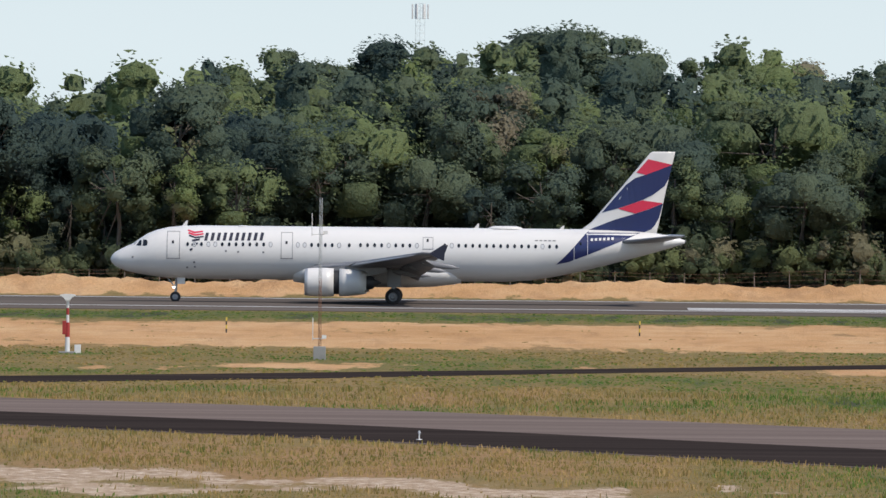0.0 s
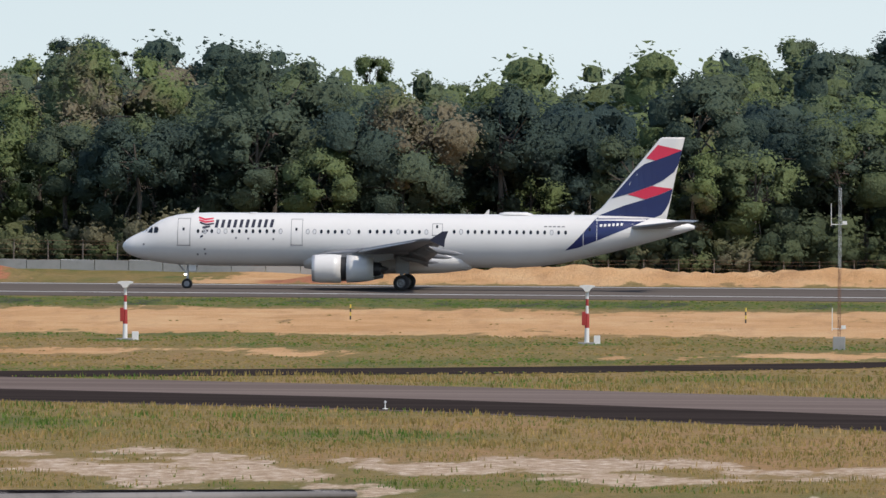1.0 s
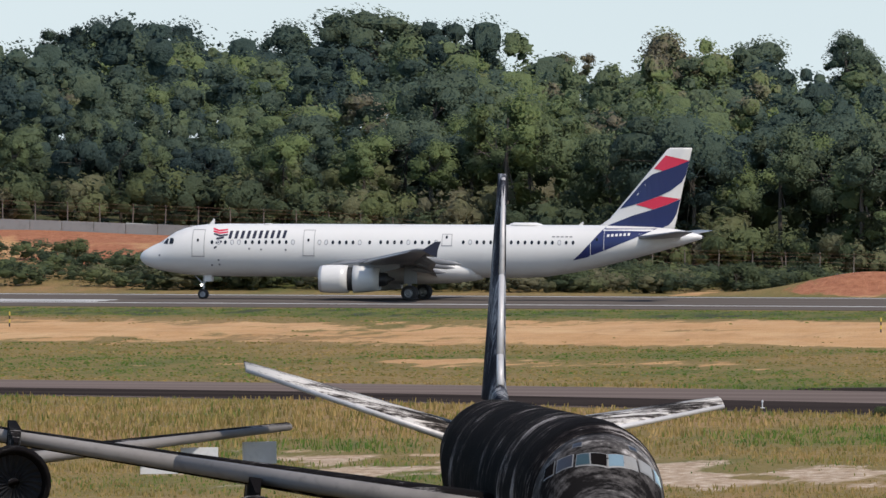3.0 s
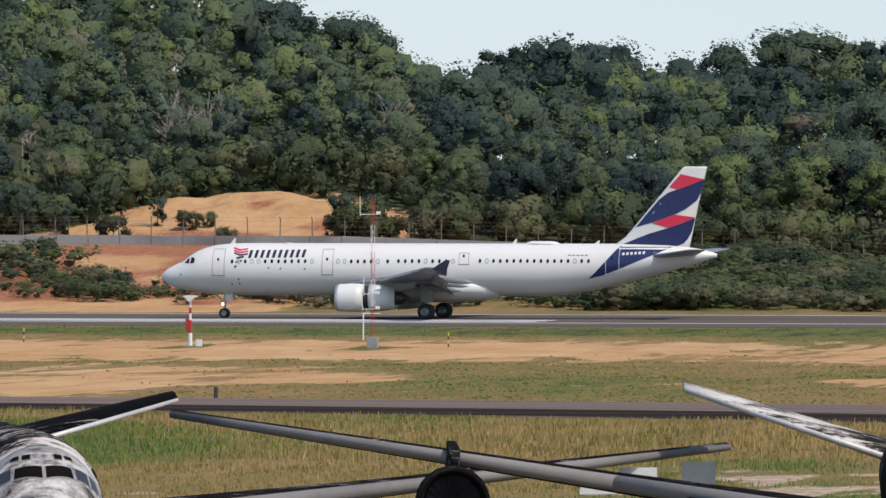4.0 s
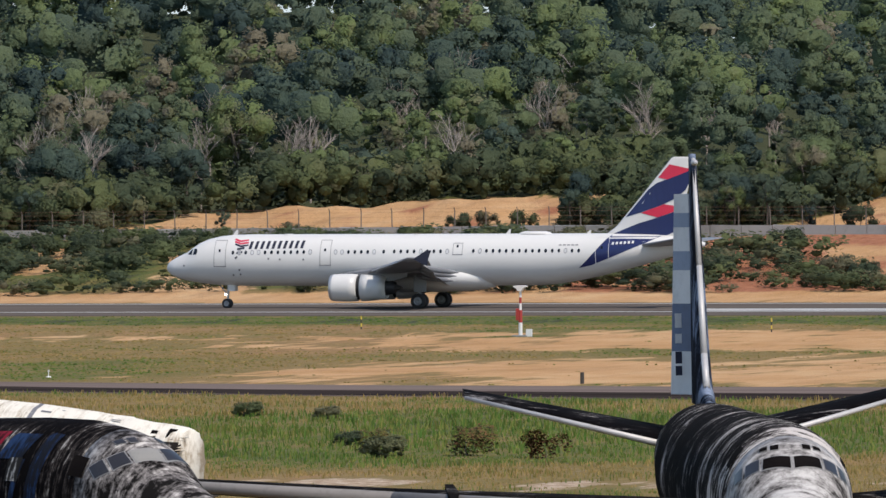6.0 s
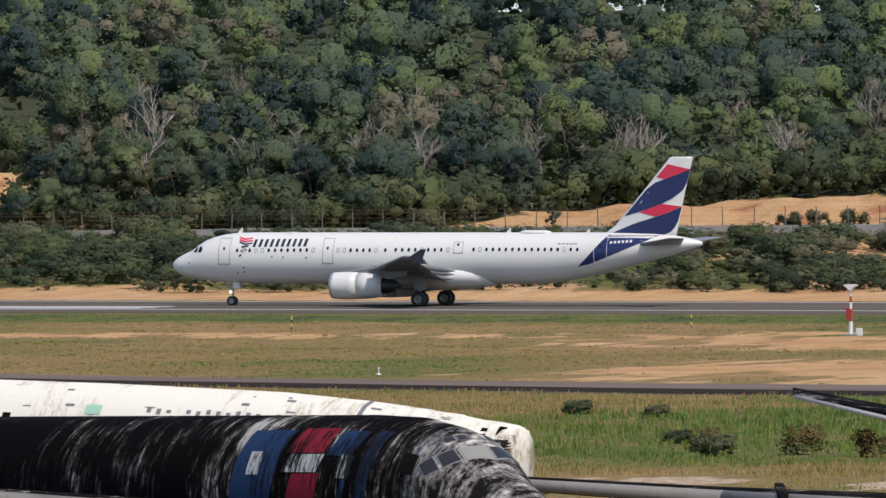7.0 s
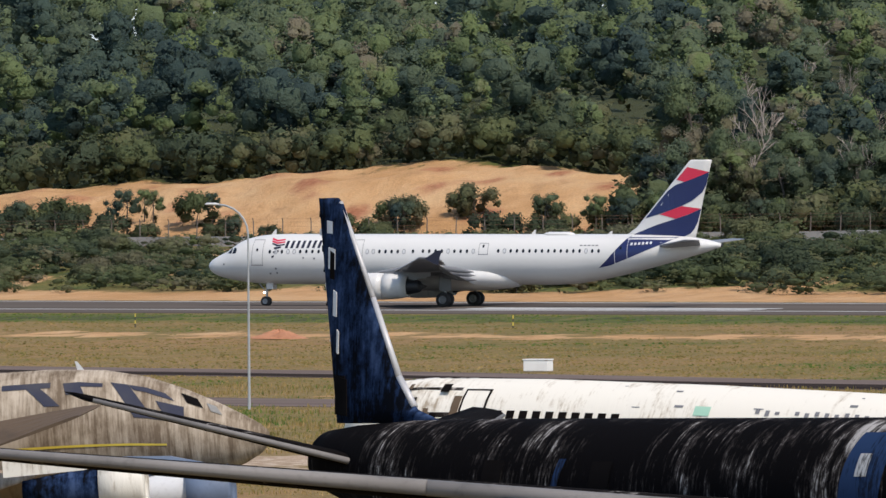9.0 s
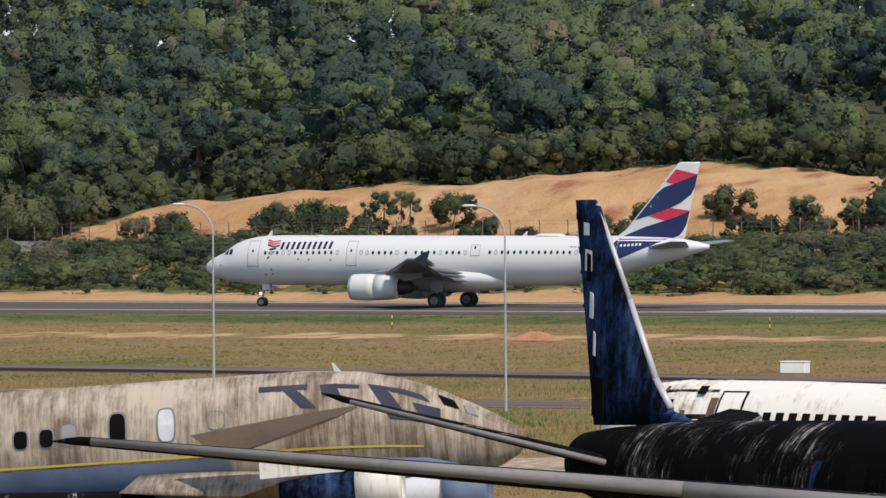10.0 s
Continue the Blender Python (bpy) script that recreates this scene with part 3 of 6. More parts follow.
def build_airliner():
    jet = thing("airliner", pose(ROLLOUT[0][1], RUNWAY_Y, 0), "white twin-engined airliner with red and navy tail rolling on the runway", "airplane")
    bm = bmesh.new()
    xs = sorted(set([r[0] for r in HULL] + [i * 0.75 for i in range(1, 59)]))
    put_loft(bm, [hull_ring(x) for x in xs])
    part("fuselage", bm, white_paint, jet, "glossy white fuselage", True)
    # belly fairing
    bm = bmesh.new()
    rings = []
    for x, dz, w in ((14.2, 0.0, 1.2), (15.2, 0.14, 1.75), (17, 0.30, 2.15), (20, 0.36, 2.25), (23, 0.36, 2.2), (25, 0.28, 1.95), (26.4, 0.12, 1.45), (27.2, -0.02, 0.9)):
        rings.append([(x, w * math.sin(2 * math.pi * i / 24), 2.55 + (0.75 + dz) * math.cos(2 * math.pi * i / 24) - 0.15) for i in range(24)])
    put_loft(bm, rings)
    part("belly_fairing", bm, white_paint, jet, smooth=True)
    # cockpit panes
    for pts in ([(1.52, 4.40), (1.86, 4.40), (2.02, 4.60), (1.94, 4.62)], [(2.0, 4.36), (2.42, 4.33), (2.44, 4.74), (2.30, 4.78)], [(2.52, 4.33), (2.86, 4.36), (2.92, 4.62), (2.82, 4.80), (2.56, 4.82)]):
        skin_patch("cockpit_window", pts, pane, jet, "dark cockpit pane", 0.014, 0.12)
    # cabin windows
    rows = [(6.03 + 0.5355 * i, 4.50 + 0.003 * i) for i in range(13)] + [(14.56 + 0.532 * i, 4.53) for i in range(7)] + [(18.54, 4.54)] + [(19.41 + 0.546 * i, 4.56) for i in range(9)] + [(25.93 + 0.5406 * i, 4.59) for i in range(17)]
    shut = random.Random(4)
    oval = [(0.115 * math.cos(a) * (1.0), 0.165 * math.sin(a)) for a in [2 * math.pi * k / 10 for k in range(10)]]
    for x, z in rows:
        closed = shut.random() < 0.22
        skin_patch("cabin_window_frame", [(x + 1.35 * u, z + 1.3 * v) for u, v in oval], grey_paint if closed else white_paint, jet, "", 0.010, 9)
        skin_patch("cabin_window", [(x + u, z + v) for u, v in oval], blind_white if closed else pane, jet, "", 0.016, 9)
    # doors
    for x0, x1, z0, z1 in ((4.42, 5.42, 3.42, 5.50), (13.26, 14.16, 3.50, 5.50), (24.23, 25.03, 4.33, 5.22), (35.92, 37.0, 3.62, 5.66)):
        door = new("cabin_door")
        door.parent = jet
        for q in outline(x0, x1, z0, z1):
            skin_patch("door_seal", q, seam_grey if x0 < 35 else white_paint, door, "", 0.018, 0.3)
        skin_patch("door_window", [((x0 + x1) / 2 - 0.03 + 0.08 * u, (z0 + z1) / 2 + 0.2 + 0.11 * v) for u, v in ((-1, -1), (1, -1), (1, 1), (-1, 1))], pane, door, "", 0.02, 1)
    # painted mark and lettering bars near the nose
    for k, (x, z, mat) in enumerate(((6.25, 5.42, red_paint), (6.30, 5.22, red_paint), (6.36, 5.02, title_ink), (6.46, 4.78, title_ink), (6.42, 4.46, title_ink), (6.30, 4.05, title_ink))):
        w = (0.95, 0.95, 0.9, 0.6, 0.5, 0.22)[k]
        skin_patch("tail_mark", [(x - 0.25, z + 0.1), (x + 0.3 * w, z - 0.08), (x + w, z + 0.02), (x + w, z + 0.14), (x + 0.3 * w, z + 0.06), (x - 0.2, z + 0.22)] if k < 3 else [(x - 0.1, z - 0.08), (x + w - 0.1, z + 0.02), (x + w - 0.1, z + 0.18), (x - 0.1, z + 0.08)], mat, jet, "red and navy painted mark", 0.013, 0.3)
    for k in range(10):
        x, z = 7.3 + 0.475 * k, 4.78 + 0.006 * k
        skin_patch("title_bar", [(x, z), (x + 0.24, z), (x + 0.36, z + 0.62), (x + 0.12, z + 0.62)], title_ink, jet, "navy painted bar", 0.013, 0.3)
    for k in range(6):
        skin_patch("registration_bar", [(37.2 + 0.32 * k, 5.06 + 0.02 * k), (37.38 + 0.32 * k, 5.06 + 0.02 * k), (37.4 + 0.32 * k, 5.26 + 0.02 * k), (37.22 + 0.32 * k, 5.26 + 0.02 * k)], white_paint, jet, "white painted bar", 0.03, 0.5)
    for k in range(5):
        skin_patch("type_bar", [(32.9 + 0.34 * k, 5.0), (33.14 + 0.34 * k, 5.0), (33.14 + 0.34 * k, 5.09), (32.9 + 0.34 * k, 5.09)], seam_grey, jet, "", 0.014, 0.5)
    for x, z in ((1.75, 3.45), (9.0, 4.0), (9.95, 3.95), (11.9, 3.93), (6.6, 2.75), (6.55, 3.1), (6.0, 2.7)):
        skin_patch("skin_port", [(x - 0.07, z - 0.07), (x + 0.07, z - 0.07), (x + 0.07, z + 0.07), (x - 0.07, z + 0.07)], seam_grey, jet, "", 0.014, 1)
    # navy sweep on the rear hull
    skin_patch("navy_sweep", [(34.55, 3.20), (35.2, 3.80), (35.98, 4.65), (36.75, 5.55), (37.15, 5.942), (39.4, 5.885), (41.2, 5.80), (40.0, 5.23), (39.04, 4.83), (37.08, 4.01), (35.56, 3.42)], navy_paint, jet, "navy painted sweep", 0.011, 0.25)
    # fin, with its painted bands
    fin_edge = [(36.2, 5.9), (37.1, 6.35), (37.75, 7.1), (41.85, 12.0), (43.7, 12.0), (43.0, 9.1), (42.35, 5.7)]
    bm = bmesh.new()
    rings = []
    for z, le, te in ((5.6, 36.0, 42.3), (6.1, 36.7, 42.4), (6.5, 37.25, 42.5), (7.1, 37.75, 42.62), (9.0, 39.35, 43.0), (11.0, 41.0, 43.47), (11.9, 41.74, 43.68), (12.02, 41.95, 43.69)):
        c = te - le
        t = 0.10 * c
        rings.append([(le + c * u, t * w, z) for u, w in ((0, 0), (0.03, 0.25), (0.15, 0.45), (0.35, 0.5), (0.65, 0.36), (1, 0.05), (1, -0.05), (0.65, -0.36), (0.35, -0.5), (0.15, -0.45), (0.03, -0.25))])
    put_loft(bm, rings)
    fin = part("fin", bm, white_paint, jet, "white tail fin", True)

    def fin_side(x, z):
        le = float(np.interp(z, [5.6, 6.1, 6.5, 7.1, 12.0], [36.0, 36.7, 37.25, 37.75, 41.83]))
        te = float(np.interp(z, [5.6, 12.0], [42.3, 43.69]))
        c = te - le
        u = min(max((x - le) / c, 0), 1)
        w = float(np.interp(u, [0, 0.03, 0.15, 0.35, 0.65, 1], [0, 0.25, 0.45, 0.5, 0.36, 0.05]))
        return -0.10 * c * w - 0.03

    bands = (("red_band", red_paint, [(40.70, 10.38), (41.62, 11.43), (43.48, 11.02), (42.4, 10.58), (41.41, 10.22)]),
             ("navy_band", navy_paint, [(38.05, 7.25), (39.9, 9.42), (40.6, 9.95), (41.41, 10.22), (42.4, 10.58), (43.48, 11.02), (43.22, 9.95), (42.9, 9.35), (42.02, 8.68), (41.19, 8.27), (40.2, 7.9), (39.22, 7.58)]),
             ("red_band", red_paint, [(39.30, 7.57), (41.18, 8.24), (42.79, 8.03), (41.7, 7.55), (40.64, 7.21)]),
             ("navy_band", navy_paint, [(37.06, 5.92), (38.0, 6.3), (39.07, 6.72), (40.64, 7.19), (41.7, 7.53), (42.79, 8.01), (42.5, 6.9), (42.2, 6.35), (41.9, 6.0), (41.2, 5.7), (39.4, 5.72), (37.4, 5.75)]))
    for name, mat, pts in bands:
        bm = bmesh.new()
        bm.faces.new([bm.verts.new((x, 0, z)) for x, z in pts])
        for k in range(1, 24):
            bmesh.ops.bisect_plane(bm, geom=bm.verts[:] + bm.edges[:] + bm.faces[:], plane_co=(36 + 0.33 * k, 0, 0), plane_no=(1, 0, 0))
        for v in bm.verts:
            v.co.y = fin_side(v.co.x, v.co.z)
        part(name, bm, mat, fin)
    # tailplane
    for s in (-1, 1):
        part("tailplane", blade((39.3, s * 0.9, 4.95), (42.9, s * 0.6, 5.05), (43.2, s * 6.2, 5.50), (44.6, s * 6.2, 5.52), 0.36, 0.14), grey_paint, jet, "grey tailplane", True)
        # wing, inner and outer
        part("wing", blade((15.7, s * 1.7, 2.75), (22.6, s * 1.7, 2.65), (19.1, s * 6.5, 3.15), (23.0, s * 6.5, 3.05), 0.8, 0.5), grey_paint, jet, "grey inner wing", True)
        part("wing", blade((19.1, s * 6.5, 3.15), (23.0, s * 6.5, 3.05), (24.3, s * 16.9, 4.15), (25.85, s * 16.9, 4.12), 0.5, 0.2), grey_paint, jet, "grey outer wing", True)
        # flaps and slats, lowered
        for a, b, ca, cb, za, zb in ((1.95, 6.2, 1.6, 1.5, 2.6, 3.0), (6.5, 12.6, 1.4, 0.95, 3.02, 3.62)):
            xa, xb = 22.3 + (a - 1.9) * 0.09, 22.75 + max(0, b - 6.5) * 0.274 + min(0, b - 6.5) * 0.02
            part("flap", blade((xa, s * a, za), (xa + ca, s * a, za - 0.75), (xb, s * b, zb), (xb + cb, s * b, zb - 0.55), 0.2, 0.14), grey_paint, jet, "lowered grey flap", True)
        part("aileron", blade((24.45, s * 12.9, 3.66), (25.3, s * 12.9, 3.5), (25.4, s * 16.4, 4.05), (26.0, s * 16.4, 3.95), 0.1, 0.08), grey_paint, jet, "", True)
        part("slat", blade((15.35, s * 3.0, 2.75), (16.6, s * 3.0, 3.02), (18.55, s * 6.2, 3.0), (19.3, s * 6.2, 3.3), 0.16, 0.12), grey_paint, jet, "", True)
        part("slat", blade((18.8, s * 6.9, 3.0), (19.6, s * 6.9, 3.3), (23.6, s * 16.0, 3.9), (24.2, s * 16.0, 4.15), 0.12, 0.08), grey_paint, jet, "", True)
        for a in (4.2, 8.4, 11.6):
            xw = 20.6 + a * 0.31
            zw = 2.5 + 0.1 * a
            bm = bmesh.new()
            put_loft(bm, [[(xw + u * 3.0, s * a + 0.16 * w * math.cos(q), zw - 0.35 - 0.35 * u + 0.24 * w * math.sin(q)) for q in [2 * math.pi * k / 10 for k in range(10)]] for u, w in ((0, 0.2), (0.15, 0.8), (0.5, 1), (0.8, 0.75), (1, 0.1))])
            part("flap_track_fairing", bm, grey_paint, jet, "", True)
        for a, b in ((7.2, 8.9), (9.0, 10.7), (10.8, 12.4)):
            xa, za = 22.4 + (a - 6.5) * 0.25, 3.12 + (a - 6.5) * 0.1
            xb, zb = 22.4 + (b - 6.5) * 0.25, 3.12 + (b - 6.5) * 0.1
            part("spoiler", blade((xa, s * a, za + 0.1), (xa + 0.55, s * a, za + 0.5), (xb, s * b, zb + 0.08), (xb + 0.5, s * b, zb + 0.45), 0.05, 0.05), grey_paint, jet, "raised grey spoiler", True)
        bm = plate([(24.9, 4.1), (25.9, 4.75), (26.35, 4.78), (26.1, 4.1), (26.05, 3.55), (25.5, 3.78)], 0.09)
        bmesh.ops.translate(bm, verts=bm.verts, vec=(0, s * 17.0, 0))
        part("wingtip_fence", bm, title_ink, jet, "dark navy wingtip fence")
        # engine
        eng = new("engine")
        eng.parent = jet
        ey, ez = s * 5.75, 1.72
        bm = bmesh.new()
        put_disc_ring(bm, 15.2, [(0.9, 0.78), (0.3, 0.86), (0.06, 0.92), (0.0, 0.97), (0.06, 1.02), (0.25, 1.06)], ey, ez)
        part("inlet_lip", bm, lip_metal, eng, "bright metal inlet lip", True)
        bm = bmesh.new()
        put_disc_ring(bm, 15.2, [(0.25, 1.06), (0.8, 1.10), (1.6, 1.11), (2.25, 1.08), (2.25, 0.95)], ey, ez)
        part("fan_cowl", bm, white_paint, eng, "white fan cowl", True)
        bm = bmesh.new()
        put_disc_ring(bm, 15.2, [(2.2, 0.93), (3.0, 0.93)], ey, ez)
        part("cascade", bm, black_gap, eng, "black reverser cascade", True)
        bm = bmesh.new()
        put_disc_ring(bm, 15.2, [(2.27, 0.95), (2.27, 1.08), (3.0, 1.05), (3.7, 0.98), (4.35, 0.86), (4.32, 0.80), (3.0, 0.94)], ey, ez)
        part("reverser_sleeve", bm, white_paint, eng, "white sliding reverser sleeve", True)
        bm = bmesh.new()
        put_disc_ring(bm, 15.2, [(3.8, 0.72), (4.5, 0.62), (5.2, 0.50), (5.35, 0.44), (5.3, 0.3), (5.9, 0.05)], ey, ez, 20)
        part("exhaust", bm, dark_metal, eng, "dark metal exhaust nozzle", True)
        bm = bmesh.new()
        put_disc_ring(bm, 15.2, [(0.75, 0.80), (0.8, 0.3), (0.35, 0.02)], ey, ez, 20)
        part("fan", bm, dark_metal, eng, "", True)
        bm = bmesh.new()
        put_loft(bm, [[(x, ey - w, z0), (x, ey + w, z0), (x, ey + w, z1), (x, ey - w, z1)] for x, w, z0, z1 in ((16.6, 0.06, 2.6, 2.75), (18.0, 0.2, 2.55, 2.95), (20.0, 0.22, 2.2, 3.0), (21.5, 0.1, 2.55, 2.95))])
        part("pylon", bm, grey_paint, eng, "")
        bm = plate([(15.95, 0), (16.55, 0.12), (16.95, 0.16), (16.95, 0.0)], 0.05)
        bmesh.ops.rotate(bm, verts=bm.verts, cent=(0, 0, 0), matrix=Matrix.Rotation(radians(-48 * s * -1 if s < 0 else -48), 3, "X"))
        bmesh.ops.translate(bm, verts=bm.verts, vec=(0, ey + s * -0.8 if s > 0 else ey - 0.74, ez + 0.74))
        part("strake", bm, grey_paint, eng, "")
        # main gear
        gear = new("main_gear")
        gear.parent = jet
        bm = bmesh.new()
        put_tube(bm, (22.0, s * 3.8, 0.62), (22.0, s * 3.75, 2.8), 0.14, 0.17, 12)
        put_tube(bm, (22.0, s * 3.78, 1.5), (21.6, s * 2.0, 2.5), 0.07)
        put_tube(bm, (22.0, s * 3.2, 0.62), (22.0, s * 4.4, 0.62), 0.09)
        part("strut", bm, hub_metal, gear)
        bm = bmesh.new()
        put_box(bm, 21.55, 22.6, s * 4.02 - 0.03, s * 4.02 + 0.03, 1.35, 2.75, 0.02)
        part("gear_door", bm, grey_paint, gear)
        for d in (-0.46, 0.46):
            wheel_part("wheel", 22.0, s * 3.8 + d, 0.62, 0.62, 0.42, gear)
    # nose gear
    gear = new("nose_gear")
    gear.parent = jet
    bm = bmesh.new()
    put_tube(bm, (5.05, 0, 0.4), (5.15, 0, 2.1), 0.09, 0.11, 12)
    put_tube(bm, (5.05, -0.3, 0.4), (5.05, 0.3, 0.4), 0.06)
    put_tube(bm, (5.08, 0, 1.1), (4.3, 0, 2.0), 0.05)
    part("strut", bm, hub_metal, gear)
    bm = bmesh.new()
    put_tube(bm, (4.95, -0.12, 1.12), (4.9, -0.2, 1.12), 0.075, n=10)
    part("landing_lamp", bm, landing_lamp, gear, "lit landing lamp")
    for s in (-1, 1):
        bm = bmesh.new()
        put_box(bm, 5.2, 5.8, s * 0.42 - 0.02, s * 0.42 + 0.02, 1.4, 1.95, 0.015)
        part("gear_door", bm, white_paint, gear)
        wheel_part("wheel", 5.05, s * 0.25, 0.40, 0.40, 0.22, gear)
    # aerials and the dome on the roof
    for x, h in ((5.7, 0.42), (28.3, 0.4), (34.9, 0.3)):
        bm = plate([(x - 0.2, 5.88), (x + 0.15, 5.9 + h), (x + 0.27, 5.9 + h), (x + 0.22, 5.88)], 0.05)
        part("blade_aerial", bm, white_paint, jet)
    for x0, x1, h in ((29.2, 32.0, 0.26), (9.8, 10.6, 0.1), (20.6, 21.2, 0.07)):
        bm = bmesh.new()
        put_loft(bm, [[(x0 + (x1 - x0) * u, 0.55 * w * math.cos(q), 5.9 + h * w * max(0, math.sin(q)) - 0.02) for q in [2 * math.pi * k / 14 for k in range(14)]] for u, w in ((0, 0.15), (0.08, 0.7), (0.2, 1), (0.8, 1), (0.94, 0.6), (1, 0.1))])
        part("roof_dome", bm, white_paint, jet, "", True)
    bm = bmesh.new()
    put_tube(bm, (44.5, 0, 5.05), (44.62, 0, 5.05), 0.13, 0.1, 12)
    part("tail_nozzle", bm, dark_metal, jet)
    return jet


airliner = build_airliner()


# ---- the derelict airliners ----
OLD_HULL = [  # x from the nose, top, bottom, half width, about the hull's middle line
    (0.0, -0.62, -0.82, 0.06), (0.25, -0.42, -1.08, 0.38), (0.7, -0.1, -1.3, 0.66), (1.4, 0.22, -1.52, 0.98), (2.1, 0.52, -1.7, 1.22), (2.4, 0.68, -1.8, 1.32), (2.95, 1.18, -1.88, 1.46), (3.7, 1.6, -1.95, 1.6), (4.6, 1.82, -2.0, 1.74), (6.0, 2.05, -2.06, 1.85),
    (8.0, 2.12, -2.1, 1.88), (28.0, 2.12, -2.1, 1.88), (32.0, 2.12, -1.85, 1.86), (36.0, 2.08, -1.1, 1.62), (39.0, 1.95, -0.4, 1.22), (41.5, 1.72, 0.25, 0.8), (43.2, 1.4, 0.8, 0.36)]


def burnt(name, soot, bare, low, high, tint=(0.10, 0.10, 0.11), stretch=1.0, flake=1.0, bleach=None):
    """Scorched skin: soot streaked round the hull, bleached metal where it has flaked.
    bleach: x from, x to, how much the fire spared the nose."""
    m = Mat(name, 0.95, 0.0, 0.02)
    streak = m.noise(m.coords((1.3 * stretch, 0.22, 0.22)), 2.0, 6, 0.7)
    patch = m.noise(m.coords((0.4, 0.4, 0.4)), 1.0, 5, 0.6)
    thin = m.noise(m.coords((4.5 * stretch, 0.3, 0.3)), 2.0, 5, 0.7)
    f = m.math("ADD", m.math("MULTIPLY", m.math("SUBTRACT", streak, 0.5), 1.3), m.math("ADD", m.math("MULTIPLY", m.math("SUBTRACT", patch, 0.5), 2.0), m.math("MULTIPLY", m.math("SUBTRACT", thin, 0.5), 1.3)))
    fleck = m.noise(m.coords((3.0 * stretch, 1.2, 1.2)), 3.0, 6, 0.78)
    f = m.math("ADD", f, m.math("ADD", m.math("MULTIPLY", m.math("SUBTRACT", fleck, 0.5), 1.1 * flake), 0.5))
    if bleach:
        sx = m.node("ShaderNodeSeparateXYZ")
        m.link(m.coords(), sx.inputs[0])
        f = m.math("ADD", f, m.math("MULTIPLY", m.step(sx.outputs[0], bleach[1], bleach[0]), bleach[2]))
    c = m.ramp(f, [(0.0, soot), (low, soot), ((low + high) / 2, tint), (high, bare), (1.0, bare)])
    m.color(c)
    m.bump(m.math("ADD", streak, thin), 0.5, 0.03)
    return m.m


soot_black = burnt("soot_black", (0.004, 0.0035, 0.004), (0.30, 0.28, 0.27), 0.58, 0.94, (0.022, 0.02, 0.021))
soot_a = burnt("soot_sooty", (0.006, 0.005, 0.005), (0.34, 0.31, 0.29), 0.55, 0.98, (0.042, 0.034, 0.032), bleach=(2.0, 9.0, 0.22))
soot_b = burnt("soot_streaked", (0.006, 0.005, 0.005), (0.50, 0.46, 0.43), 0.58, 0.86, (0.05, 0.043, 0.041), bleach=(3.0, 12.0, 0.34))
soot_c = burnt("soot_flaked", (0.0045, 0.004, 0.0045), (0.36, 0.34, 0.32), 0.53, 0.98, (0.040, 0.034, 0.032), bleach=(3.5, 10.0, 0.2))
nose_a_skin = burnt("nose_mottled", (0.010, 0.009, 0.009), (0.42, 0.39, 0.37), 0.22, 0.92, (0.085, 0.078, 0.075), 0.45)
nose_b_skin = burnt("nose_bleached", (0.03, 0.027, 0.026), (0.50, 0.48, 0.46), 0.05, 0.62, (0.27, 0.255, 0.245), 0.5)
nose_c_skin = burnt("nose_flaked", (0.010, 0.009, 0.009), (0.50, 0.47, 0.44), 0.25, 0.70, (0.17, 0.155, 0.15), 0.5)
grimy_cream = burnt("grimy_cream", (0.15, 0.112, 0.078), (0.44, 0.37, 0.29), 0.15, 0.75, (0.29, 0.235, 0.175), 0.9, 0.35)
chalk_white = burnt("chalk_white", (0.34, 0.28, 0.21), (0.70, 0.66, 0.58), 0.02, 0.40, (0.58, 0.53, 0.45), 0.7, 0.7)
wing_dark = burnt("wing_dark", (0.007, 0.006, 0.006), (0.30, 0.28, 0.27), 0.58, 0.97, (0.025, 0.022, 0.02))
edge_pale = worn("edge_pale", (0.50, 0.48, 0.47), (0.22, 0.21, 0.20), 0.5, 0.2, 0.9, 0.7)
edge_grey = worn("edge_grey", (0.19, 0.175, 0.165), (0.06, 0.054, 0.05), 0.75, 0, 0.6, 0.8)
scorched_pale = burnt("scorched_pale", (0.02, 0.017, 0.015), (0.55, 0.52, 0.48), 0.30, 0.62, (0.20, 0.18, 0.165), 0.6)
worn_steel_blue = burnt("worn_steel_blue", (0.012, 0.013, 0.018), (0.20, 0.24, 0.32), 0.42, 0.82, (0.06, 0.075, 0.11), 0.8)
mid_blue = worn("mid_blue", (0.075, 0.11, 0.20), (0.04, 0.055, 0.09), 0.6, 0, 0.9, 0.7)
old_blue = burnt("old_blue", (0.004, 0.005, 0.008), (0.04, 0.066, 0.135), 0.30, 0.9, (0.014, 0.027, 0.065), 0.5)
grey_fin = burnt("grey_fin", (0.02, 0.02, 0.026), (0.34, 0.34, 0.35), 0.35, 0.85, (0.07, 0.075, 0.09))
pale_blue = worn("pale_blue", (0.17, 0.22, 0.32), (0.07, 0.09, 0.13), 0.5, 0, 0.9, 0.7)
old_white = worn("old_white", (0.60, 0.60, 0.60), (0.3, 0.3, 0.3), 0.55, 0, 1.2, 0.6)
window_frame = worn("window_frame", (0.26, 0.25, 0.24), (0.2, 0.19, 0.18), 0.5, 0.3, 2, 0.6)
panel_blue = burnt("panel_blue", (0.012, 0.014, 0.02), (0.020, 0.040, 0.095), 0.30, 0.6, (0.012, 0.022, 0.052))
